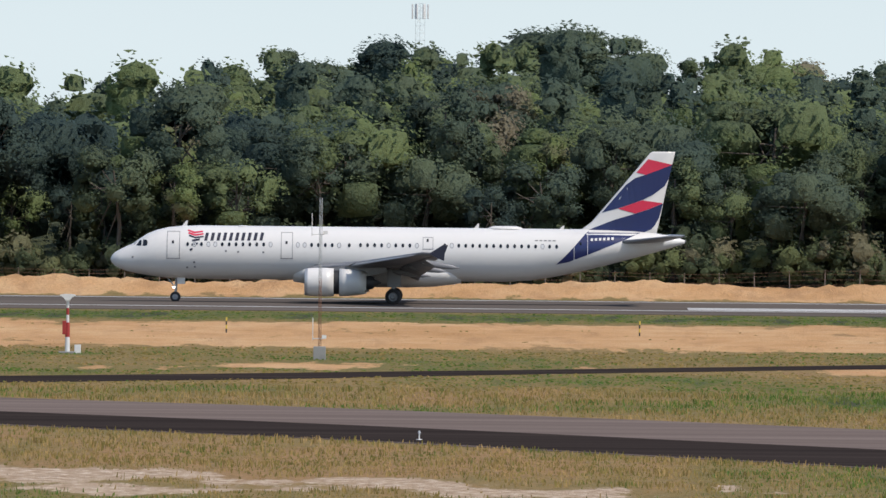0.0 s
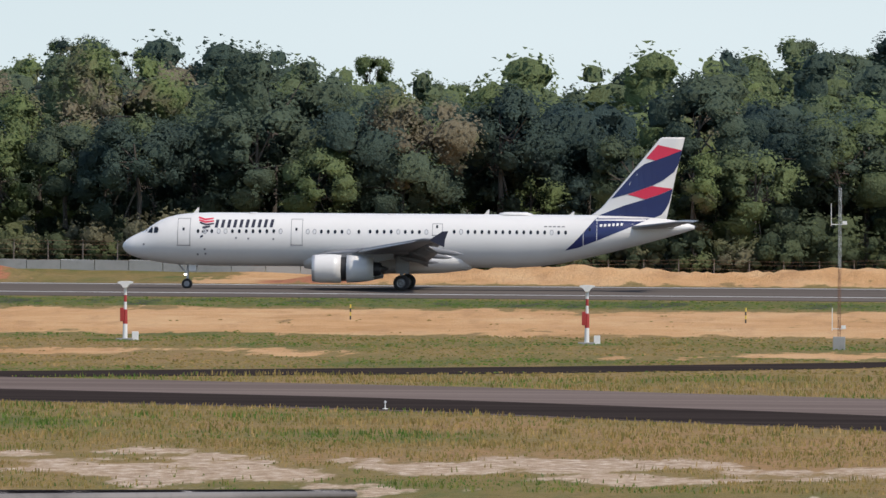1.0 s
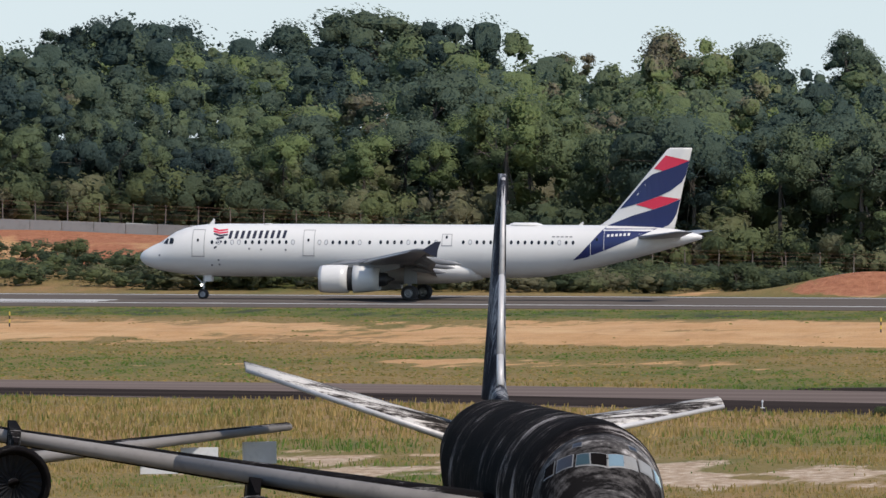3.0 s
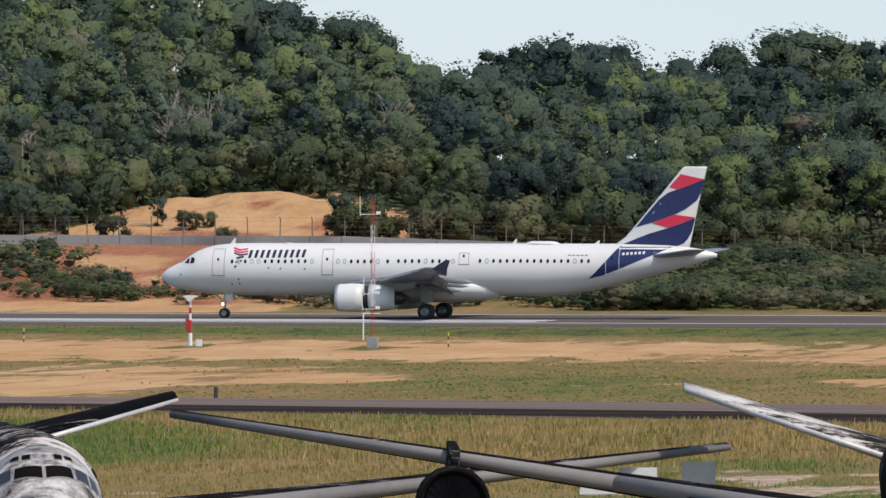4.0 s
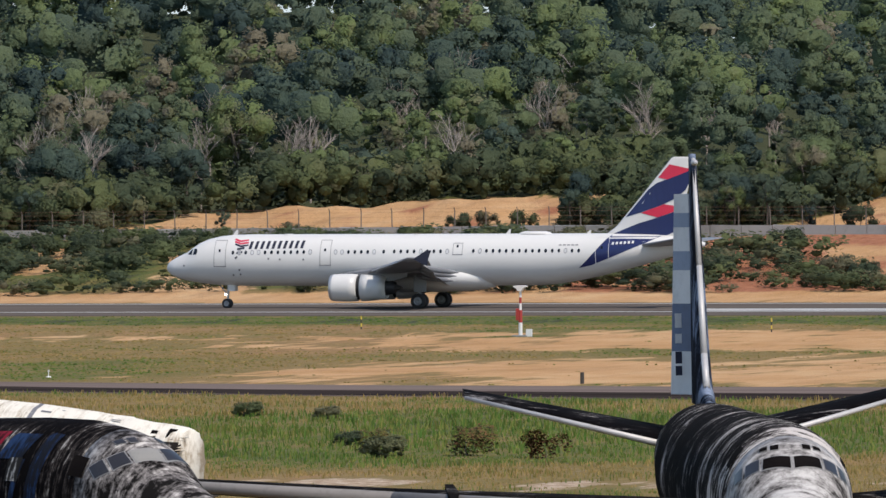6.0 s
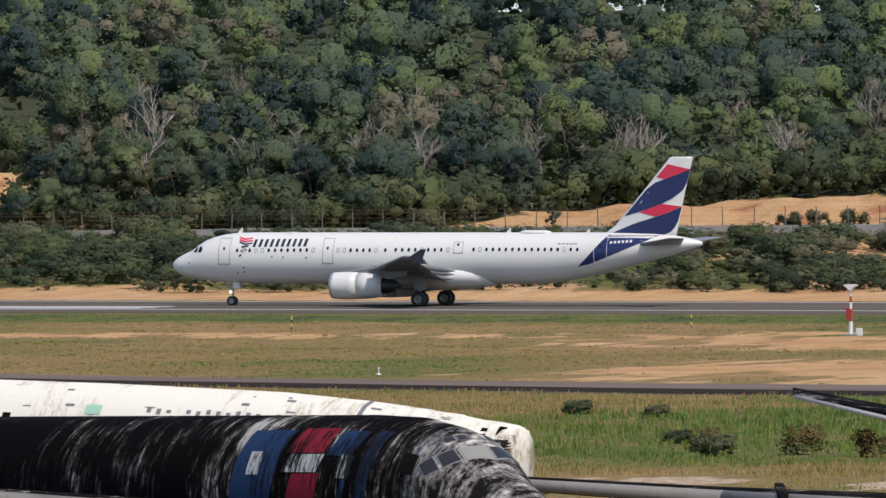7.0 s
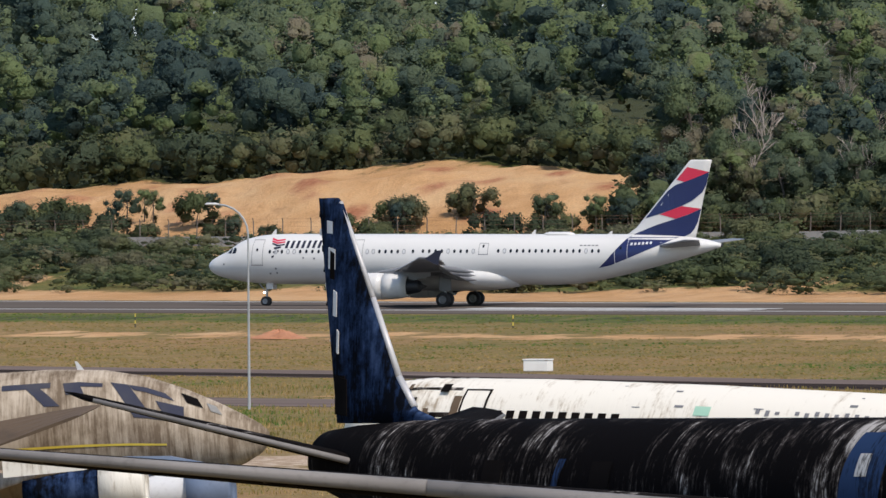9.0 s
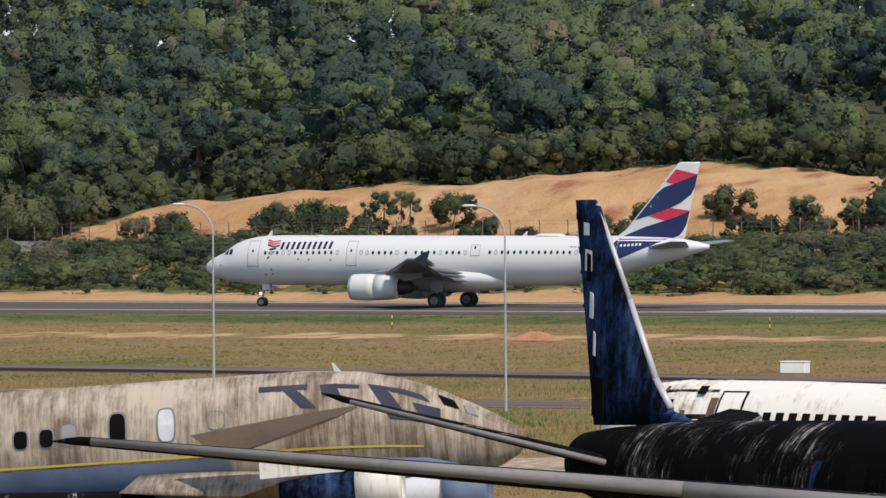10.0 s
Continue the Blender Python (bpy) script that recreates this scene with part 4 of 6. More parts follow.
panel_red = burnt("panel_red", (0.015, 0.01, 0.01), (0.19, 0.018, 0.034), 0.28, 0.55, (0.10, 0.012, 0.02))
panel_white = burnt("panel_white", (0.02, 0.02, 0.02), (0.42, 0.42, 0.42), 0.4, 0.62, (0.2, 0.2, 0.2))
dark_teal = worn("dark_teal", (0.03, 0.055, 0.062), (0.02, 0.025, 0.03), 0.3, 0, 2, 0.4)
dull_glass = worn("dull_glass", (0.02, 0.019, 0.022), (0.05, 0.045, 0.045), 0.4, 0, 2, 0.5)
# base colour holds the pale blue of the sky showing in the pane
sky_tinted_glass = worn("sky_tinted_glass", (0.15, 0.22, 0.26), (0.06, 0.08, 0.1), 0.12, 0, 2, 0.3)
dusty_glass = worn("dusty_glass", (0.24, 0.23, 0.21), (0.1, 0.1, 0.09), 0.35, 0, 2, 0.5)
charred_hole = worn("charred_hole", (0.006, 0.005, 0.005), (0.015, 0.012, 0.011), 0.95, 0, 2, 0.5, 0.03)
faded_navy = worn("faded_navy", (0.020, 0.023, 0.045), (0.05, 0.048, 0.055), 0.85, 0, 1.5, 0.7)
brown_plate = worn("brown_plate", (0.095, 0.062, 0.036), (0.035, 0.024, 0.016), 0.9, 0, 1.2, 0.8)


def old_point(x, th, z0, out=0.015):
    top, bot, w = lerp_table(OLD_HULL, x)
    cz, h = (top + bot) / 2, (top - bot) / 2
    return (x, (w + out) * math.sin(radians(th)), z0 + cz + (h + out) * math.cos(radians(th)))


def old_patch(name, pts, z0, mat, parent, label="", out=0.02, cuts=3):
    """A patch of (x, degrees round from the top) corners laid on the old hull."""
    bm = bmesh.new()
    bm.faces.new([bm.verts.new((x, th / 20.0, 0)) for x, th in pts])
    xs, ts = [p[0] for p in pts], [p[1] / 20.0 for p in pts]
    for axis, lo, hi in ((0, min(xs), max(xs)), (1, min(ts), max(ts))):
        n = max(3, min(16, int((hi - lo) / 0.2)))
        for k in range(1, n):
            co, no = [0, 0, 0], [0, 0, 0]
            co[axis], no[axis] = lo + (hi - lo) * k / n, 1
            bmesh.ops.bisect_plane(bm, geom=bm.verts[:] + bm.edges[:] + bm.faces[:], plane_co=co, plane_no=no)
    for v in bm.verts:
        v.co = old_point(v.co.x, v.co.y * 20.0, z0, out)
    return part(name, bm, mat, parent, label, True)


PANES = [[(2.70, 2), (2.92, 33), (3.32, 29), (3.08, 2)], [(3.0, 37), (3.3, 54), (3.66, 48), (3.42, 33)], [(3.4, 58), (3.75, 69), (4.1, 61), (3.8, 51)], [(3.48, 12), (3.56, 20), (3.80, 19), (3.70, 11)], [(3.62, 23), (3.74, 31), (3.98, 29), (3.86, 21.5)]]

SPLIT_PANES = [[(2.70, 1), (2.80, 17), (3.20, 16), (3.08, 1)], [(2.81, 18.5), (2.92, 33), (3.32, 29), (3.21, 17.5)]] + PANES[1:3] + PANES[4:]


def fin_solid(z_root, height, tip_cut, le0=36.3, te0=40.2, le1=40.6, te1=41.7, lean=0.0, thick=0.55):
    bm = bmesh.new()
    rings = []
    for f in (0.0, 0.06, 0.2, 0.5, 0.8, 0.97, 1.0):
        le, te = le0 + (le1 - le0) * f, te0 + (te1 - te0) * f
        if f < 0.06:
            le -= 1.6
        elif f < 0.2:
            le -= 0.35
        if f > 0.98:
            le += 0.15
        c = te - le
        t = thick * (1 - 0.62 * f)
        rings.append([(le + c * u, t * w, z_root + height * f) for u, w in ((0, 0), (0.03, 0.22), (0.12, 0.4), (0.35, 0.5), (0.7, 0.45), (1, 0.35), (1, -0.35), (0.7, -0.45), (0.35, -0.5), (0.12, -0.4), (0.03, -0.22))])
    return put_loft(bm, rings)


def nacelle(parent, x, y, z, r, mats, name="engine", length=4.2):
    eng = new(name)
    eng.parent = parent
    bm = bmesh.new()
    put_disc_ring(bm, x, [(0.7, r * 0.78), (0.2, r * 0.86), (0.0, r * 0.95), (0.15, r * 1.03), (0.8, r * 1.08), (1.5, r * 1.05), (1.5, r * 0.9)], y, z, 24)
    part("cowl", bm, mats[0], eng, "", True)
    bm = bmesh.new()
    put_disc_ring(bm, x, [(1.4, r * 0.82), (2.4, r * 0.8), (length - 0.6, r * 0.62), (length, r * 0.5), (length - 0.3, r * 0.35)], y, z, 20)
    part("core", bm, mats[1], eng, "", True)
    bm = bmesh.new()
    nb = 44
    put_loft(bm, [[(x + 0.52 + (0.09 if i % 2 else 0.0), y + rr * r * math.cos(2 * math.pi * i / nb + tw), z + rr * r * math.sin(2 * math.pi * i / nb + tw)) for i in range(nb)] for rr, tw in ((0.16, 0.0), (0.5, 0.08), (0.82, 0.2))], cap=False)
    part("fan", bm, dark_metal, eng, "dark fan blades")
    bm = bmesh.new()
    put_loft(bm, [[(px, y - w, z + a), (px, y + w, z + a), (px, y + w, z + b), (px, y - w, z + b)] for px, w, a, b in ((x + 0.9, 0.05, r, r * 1.15), (x + 2.0, 0.16, r * 0.8, r * 1.5), (x + 4.6, 0.12, r * 0.7, r * 1.7))])
    part("pylon", bm, mats[0], eng)
    return eng


def old_airliner(name, where, turn, pitch, roll, z0, label, skin, nose_skin, fin_mat, fin_h, tip_rise, wing_mats, stab_mats, stab_rise=1.3, windows=True, engines=(), glass=None, aft=(0.0, 0.0), tail_end=50.0, panes=PANES, group="derelict airliners"):
    """A derelict four-engined airliner: x runs from its nose aft, +y is its starboard side."""
    jet = thing(name, pose(where[0], where[1], 0, roll, pitch, turn), label, "airplane", group)
    xs = sorted(set([r[0] for r in OLD_HULL] + [i * 0.9 for i in range(1, 48)]))
    n = 40
    ring = lambda x: [old_point(x, 360 * i / n, z0, 0) for i in range(n)]
    bm = bmesh.new()
    put_loft(bm, [ring(x) for x in xs if 4.5 <= x <= tail_end])
    part("fuselage", bm, skin, jet, "", True)
    bm = bmesh.new()
    put_loft(bm, [ring(x) for x in xs if x <= 4.55])
    part("nose", bm, nose_skin, jet, "bleached nose section", True)
    if windows:
        for s in (-1, 1):
            for k, p in enumerate(panes):
                mat = dull_glass
                if glass and (s, k) in glass:
                    mat = glass[(s, k)]
                cx, ct = sum(q[0] for q in p) / len(p), sum(q[1] for q in p) / len(p)
                fr = old_patch("window_frame", [(cx + (x - cx) * 1.16, s * max(0.2, ct + (th - ct) * 1.12)) for x, th in p], z0, window_frame, jet, "pale window frame", 0.012)
                old_patch("cockpit_window", [(x, s * th) for x, th in p], z0, mat, jet, "dull cockpit pane", 0.022)
    part("fin", fin_solid(z0 + 2.0, fin_h, 0), fin_mat, jet, "weathered upright fin", True)
    bm = bmesh.new()
    edge = [(0.07, -0.3), (0.2, 0.0), (0.55, 0.0), (0.98, 0.05)]
    for (f0, d0), (f1, d1) in zip(edge, edge[1:]):
        put_tube(bm, (36.34 + 4.3 * f0 + d0, 0, z0 + 2.0 + fin_h * f0), (36.34 + 4.3 * f1 + d1, 0, z0 + 2.0 + fin_h * f1), 0.11 - 0.05 * f0, 0.11 - 0.05 * f1, 8)
    part("fin_edge", bm, edge_pale, jet, "bright metal leading edge", True)
    for s in (-1, 1):
        rise = tip_rise[0] if s < 0 else tip_rise[1]
        wa, wb = (13.5, s * 1.7, z0 - 0.65), (22.8, s * 1.7, z0 - 0.75)
        ka, kb = (19.6, s * 10.0, z0 - 0.65 + rise * 0.41), (24.6, s * 10.0, z0 - 0.7 + rise * 0.41)
        ta, tb = (28.2 + aft[0], s * 22.0, z0 - 0.6 + rise), (30.6 + aft[0], s * 22.0, z0 - 0.6 + rise)
        wing = part("wing", blade(wa, wb, ka, kb, 1.0, 0.6), wing_mats[0], jet, "scorched inner wing", True)
        part("wing", blade(ka, kb, ta, tb, 0.6, 0.26), wing_mats[0], jet, "scorched outer wing", True)
        bm = bmesh.new()
        for a, b, r0, r1 in ((wa, ka, 0.30, 0.22), (ka, ta, 0.22, 0.10)):
            put_tube(bm, Vector(a) + Vector((0.12, 0, 0)), Vector(b) + Vector((0.12, 0, 0)), r0, r1, 10)
        part("leading_edge", bm, wing_mats[1], jet, "pale rounded leading edge", True)
        sa, sb, sc, se = (37.2, s * 0.9, z0 + 0.75), (41.0, s * 0.7, z0 + 1.25), (41.3 + aft[1], s * 6.97, z0 + 0.75 + stab_rise), (43.0 + aft[1], s * 6.97, z0 + 1.0 + stab_rise)
        part("tailplane", blade(sa, sb, sc, se, 0.42, 0.2), stab_mats[0], jet, "scorched tailplane", True)
        bm = bmesh.new()
        put_tube(bm, Vector(sa) + Vector((0.03, 0, 0)), Vector(sc) + Vector((0.03, 0, 0)), 0.10, 0.06, 10)
        part("tailplane_edge", bm, stab_mats[1], jet, "", True)
    # main and nose legs
    for x, y in ((21.5, 3.3), (21.5, -3.3), (4.6, 0.0)):
        leg = new("landing_gear")
        leg.parent = jet
        bm = bmesh.new()
        put_tube(bm, (x, y, 0.5), (x, y, z0 - 1.0), 0.14, 0.18, 10)
        part("strut", bm, hub_metal, leg)
        for dx in ((-0.6, 0.6) if y else (0.0,)):
            for dy in (-0.35, 0.35):
                bm = bmesh.new()
                put_loft(bm, [[(x + dx + r * 0.52 * math.cos(2 * math.pi * i / 16), y + dy + d, 0.52 + r * 0.52 * math.sin(2 * math.pi * i / 16)) for i in range(16)] for d, r in ((-0.16, 0.5), (-0.16, 0.9), (-0.08, 1), (0.08, 1), (0.16, 0.9), (0.16, 0.5))])
                part("wheel", bm, rubber, leg, "flat black tyre", True)
    for x, y, z, r in engines:
        nacelle(jet, x, y, z, r, (wing_mats[0], dark_metal))
    return jet


# first wreck: burnt black, blue fin, leaning
jet_a = old_airliner("derelict_airliner", (-35.8, 276.7), 102.8, 0.3, 4.2, 3.25, "burnt-out black derelict airliner leaning, with a narrow grey fin", soot_a, nose_a_skin, grey_fin, 6.55, (1.35, 1.35), (wing_dark, edge_grey), (scorched_pale, edge_pale), 1.55, True, ((18.6, 14.4, 2.3, 0.95), (15.5, 8.0, 1.5, 0.95)),
                     {(1, 0): charred_hole, (1, 1): dark_teal, (1, 2): dull_glass, (1, 3): charred_hole, (-1, 0): sky_tinted_glass, (-1, 1): dusty_glass, (-1, 2): dusty_glass, (-1, 3): sky_tinted_glass}, panes=SPLIT_PANES)
# second wreck: black and bleached streaks, striped rudder
jet_b = old_airliner("derelict_airliner", (-63.3, 285.1), 106.9, 0.2, -0.7, 3.05, "soot-streaked bleached derelict airliner with striped blue rudder", soot_b, nose_b_skin, worn_steel_blue, 7.5, (1.5, 1.2), (wing_dark, edge_grey), (soot_black, edge_pale), 1.5, True, ((16.4, 8.4, 1.9, 0.8), (18.9, -13.0, 2.0, 0.8)),
                     {(1, 0): charred_hole, (-1, 0): charred_hole, (1, 1): dull_glass, (-1, 1): dull_glass, (1, 3): charred_hole, (-1, 3): charred_hole, (1, 4): charred_hole, (-1, 4): charred_hole})
# third wreck: black hull with coloured panels, seen along its side
jet_c = old_airliner("derelict_airliner", (-75.9, 273.2), 141.6, 1.2, 2.6, 3.62, "burnt black derelict airliner with red and blue painted panels", soot_c, nose_c_skin, old_blue, 6.5, (1.2, 1.45), (wing_dark, edge_grey), (wing_dark, edge_grey), 1.7, True, ((16.0, 8.4, 2.1, 0.8),), {(1, 0): dusty_glass, (1, 1): dull_glass}, (2.4, 1.2), tail_end=40.6)
# striped rudder of the second
rud = new("rudder")
rud.parent = jet_b
zr = 3.05 + 2.1
stripes = [(0.02, 0.20, old_white), (0.20, 0.40, mid_blue), (0.40, 0.54, old_white), (0.54, 0.62, pale_blue), (0.62, 0.72, old_white), (0.72, 0.78, pale_blue), (0.78, 0.86, old_white)]
swing = radians(27)
for f0, f1, mat in stripes:
    bm = bmesh.new()
    ring = []
    for f in (f0, f1):
        xh, z = 40.45 + 1.2 * f, zr + 7.2 * f
        c = 1.5 - 0.6 * f
        ring.append([(xh, -0.1, z), (xh, 0.12, z), (xh + c * math.cos(swing), c * math.sin(swing) + 0.04, z), (xh + c * math.cos(swing), c * math.sin(swing) - 0.02, z)])
    put_loft(bm, ring)
    part("rudder_panel", bm, mat, rud)
bm = bmesh.new()
put_tube(bm, (39.6, 0, zr + 7.12), (40.0, 0, zr + 7.13), 0.03, 0.10, 10)
put_tube(bm, (40.0, 0, zr + 7.13), (41.8, 0, zr + 7.16), 0.10, 0.05, 10)
part("aerial_probe", bm, edge_pale, jet_b)
for k, (f, h) in enumerate(((0.30, 0.06), (0.235, 0.04), (0.15, 0.05), (0.1, 0.04))):
    bm = bmesh.new()
    z = zr + 7.2 * f
    put_box(bm, 40.85, 40.9, 0.42, 0.62, z, z + 7.2 * h, 0.01)
    part("paint_bar", bm, old_white if k < 2 else faded_navy, rud, "plain painted bar")
# hanging panels under the second wreck's port wing
for y0, y1 in ((-21.5, -20.5), (-19.6, -18.5), (-18.3, -17.2)):
    bm = bmesh.new()
    put_box(bm, 28.0 + (abs(y0) - 22) * 0.72, 28.06 + (abs(y0) - 22) * 0.72, y0, y1, 2.90 + (abs(y0) - 21.5) * 0.06, 3.55 + (abs(y0) - 21.5) * 0.06, 0.01)
    part("hanging_flap", bm, old_white, jet_b, "white drooping flap panel")
# panels, holes and door of the third wreck
Z3 = 3.62
for x0, x1, t0, t1, mat in ((10.0, 12.2, 38, 98, panel_blue), (8.05, 9.9, 36, 60, panel_red), (8.1, 9.6, 76, 98, panel_red), (6.6, 8.0, 38, 62, panel_blue), (6.7, 7.2, 62, 98, panel_blue), (5.7, 6.5, 36, 98, panel_blue), (8.1, 9.9, 61, 75, panel_white), (25.7, 26.3, 64, 98, panel_blue)):
    old_patch("painted_panel", [(x0, t0), (x0 + (0.3 if mat is panel_blue else 0.15), t1), (x1, t1), (x1 - 0.25, t0)], Z3, mat, jet_c, "blue or red painted panel", 0.02)
for x, t in ((4.5, 62), (11.2, 68), (7.1, 70)):
    old_patch("hull_opening", [(x - 0.28, t - 9), (x + 0.28, t - 9), (x + 0.28, t + 9), (x - 0.28, t + 9)], Z3, charred_hole if x < 5 else panel_white, jet_c, "charred window opening", 0.03)
for x in (23.8, 29.3):
    old_patch("hull_opening", [(x - 0.5, 66), (x + 0.5, 66), (x + 0.5, 110), (x - 0.5, 110)], Z3, charred_hole, jet_c, "charred door opening", 0.03)
for j, t in ((jet_b, (40, 74)), (jet_b, (-62, -40))):
    old_patch("hull_opening", [(5.0, t[0]), (5.6, t[0]), (5.6, t[1] - 14), (5.0, t[1] - 14)], 3.05, charred_hole, j, "charred opening", 0.03)
# faded bars and torn hinges on the third fin
for f, w, h, mat in ((0.87, 0.16, 0.030, old_white), (0.73, 0.20, 0.050, old_white), (0.70, 0.13, 0.065, charred_hole), (0.53, 0.10, 0.060, old_white), (0.36, 0.05, 0.055, old_white), (0.12, 0.34, 0.09, charred_hole), (0.20, 0.30, 0.012, charred_hole)):
    x = 40.25 + 1.35 * f - 0.45
    y = 0.245 * (1 - 0.62 * f)
    bm = plate([(x - w, Z3 + 2.0 + 6.5 * (f - h)), (x + w * 0.9, Z3 + 2.0 + 6.5 * (f - h * 0.9)), (x + w, Z3 + 2.0 + 6.5 * (f + h)), (x - w * 0.8, Z3 + 2.0 + 6.5 * (f + h * 0.8))], 0.03)
    bmesh.ops.translate(bm, verts=bm.verts, vec=(0, y, 0))
    part("paint_bar", bm, mat, jet_c, "faded plain bar" if mat is old_white else "charred torn patch")
hinge = random.Random(8)
for k in range(12):
    f = 0.05 + k * 0.078 + hinge.uniform(-0.01, 0.01)
    x = 40.2 + 1.5 * f
    bm = plate([(x - 0.05, Z3 + 2.0 + 6.5 * f), (x + hinge.uniform(0.06, 0.2), Z3 + 2.05 + 6.5 * f), (x + hinge.uniform(0.06, 0.16), Z3 + 2.0 + 6.5 * (f + 0.035)), (x - 0.05, Z3 + 2.0 + 6.5 * (f + 0.03))], 0.16)
    part("torn_hinge", bm, old_white if k % 3 == 1 else charred_hole, jet_c)


def white_hulk():
    """The white stripped hulk behind the third wreck."""
    jet = thing("stripped_hulk", pose(-90.1, 320.7, 0, 0, -0.6, 170.1), "chalky white stripped airliner hulk with an empty door and square windows", "airplane", "derelict airliners")
    z0 = 3.15
    hull = [(0.0, 0.98, -1.0, 0.9), (0.2, 1.05, -1.3, 1.05), (0.9, 1.14, -1.55, 1.2), (2.0, 1.32, -1.8, 1.45), (3.2, 1.5, -1.95, 1.62), (5.0, 1.7, -2.0, 1.75), (8.0, 1.92, -2.05, 1.86), (14.0, 2.08, -2.05, 1.88), (20.0, 2.16, -2.05, 1.88), (24.0, 2.12, -2.0, 1.85), (25.8, 1.95, -1.9, 1.7), (26.6, 1.6, -1.6, 1.35)]
    n = 36

    def at(x, th, out=0.0):
        top, bot, w = lerp_table(hull, x)
        cz, h = (top + bot) / 2, (top - bot) / 2
        return (x, (w + out) * math.sin(radians(th)), z0 + cz + (h + out) * math.cos(radians(th)))

    rng = random.Random(5)
    bm = bmesh.new()
    xs = sorted(set([r[0] for r in hull] + [0.7 * k for k in range(1, 38)]))
    put_loft(bm, [[at(x, 360 * i / n, rng.uniform(-0.05, 0.05) if x < 3 else 0) for i in range(n)] for x in xs])
    part("fuselage", bm, chalk_white, jet, "chalky white fuselage", True)

    def patch(name, x0, x1, t0, t1, mat, label="", out=0.02):
        bm = bmesh.new()
        m = 5
        g = [[bm.verts.new(at(x0 + (x1 - x0) * i / m, t0 + (t1 - t0) * j / m, out)) for j in range(m + 1)] for i in range(m + 1)]
        for i in range(m):
            for j in range(m):
                bm.faces.new((g[i][j], g[i + 1][j], g[i + 1][j + 1], g[i][j + 1]))
        return part(name, bm, mat, jet, label)

    for k in range(10):
        x = 20.95 - 0.46 * k
        patch("window_hole", x - 0.14, x + 0.14, 57, 67, charred_hole, "empty window opening")
    patch("door_frame", 21.42, 22.36, 32, 92, charred_hole, "dark door surround", 0.015)
    # the light within the doorway is painted: a chalk-white patch on the hull
    patch("doorway", 21.5, 22.28, 35, 92, chalk_white, "open doorway, pale light inside painted white", 0.025)
    for k in range(9):
        x = rng.uniform(21.5, 22.0)
        t = rng.uniform(52, 72)
        patch("doorway_clutter", x, x + rng.uniform(0.12, 0.3), t, t + rng.uniform(8, 24), charred_hole if k % 3 else seam_grey, "dark wreckage in the doorway", 0.03 + 0.004 * k)
    patch("burst_skin", 22.38, 22.66, 42, 92, brown_plate, "torn rust-brown lining", 0.02)
    patch("end_skin", 22.5, 26.4, -60, 92, scorched_pale, "scorched torn end skin", 0.016)
    for k in range(16):
        x, t = rng.uniform(22.7, 25.2), rng.uniform(25, 85)
        patch("burst_skin", x, x + rng.uniform(0.1, 0.45), t, t + rng.uniform(4, 14), charred_hole if k % 3 else brown_plate, "torn open skin", 0.022 + 0.008 * k)
    patch("sticker", 13.6, 14.15, 46, 56, worn("green_sticker", (0.30, 0.50, 0.38), (0.45, 0.58, 0.5), 0.6, 0, 3, 0.5), "faded green sticker")
    patch("seam_strap", 4.9, 5.05, 5, 90, seam_grey, "grey seam strap")
    for x0, x1, t0, t1 in ((1.3, 1.7, 55, 70), (0.3, 0.55, 20, 46), (0.35, 0.7, 60, 84), (0.85, 1.05, 30, 44), (2.1, 2.3, 66, 80)):
        patch("nose_hole", x0, x1, t0, t1, charred_hole, "hole in the nose")
    patch("nose_skin", 0.02, 0.7, 50, 92, scorched_pale, "scorched torn nose skin", 0.012)
    for k in range(12):
        t = 20 + 6 * k
        bm = bmesh.new()
        a, b, c = Vector(at(0.05, t)), Vector(at(0.05, t + 5)), Vector(at(0.3, t + 2.5))
        tip = (a + b) / 2 + Vector((-rng.uniform(0.08, 0.3), 0, rng.uniform(-0.1, 0.1)))
        vs = [bm.verts.new(p) for p in (a, b, c, tip)]
        for f in ((0, 1, 3), (1, 2, 3), (2, 0, 3), (0, 2, 1)):
            bm.faces.new([vs[q] for q in f])
        part("torn_edge", bm, chalk_white, jet, "ragged torn skin edge")
    for k in range(20):
        x = 12.0 - 0.34 * k
        if k in (3, 12):
            continue
        patch("lettering_bar", x - 0.10, x + 0.05, 46 + (k % 3), 51 + (k % 2) * 2, seam_grey, "worn grey lettering bar", 0.018)
    for k in range(26):
        x, t = rng.uniform(0.5, 18), rng.uniform(15, 85)
        patch("chipped_paint", x, x + rng.uniform(0.05, 0.35), t, t + rng.uniform(1, 4), seam_grey, "", 0.012)
    bm = bmesh.new()
    for x in (4.0, 12.0, 20.0):
        put_box(bm, x - 0.3, x + 0.3, -1.0, 1.0, 0, 1.25, 0.03)
    part("cradle", bm, concrete, jet, "concrete cradle blocks")
    return jet


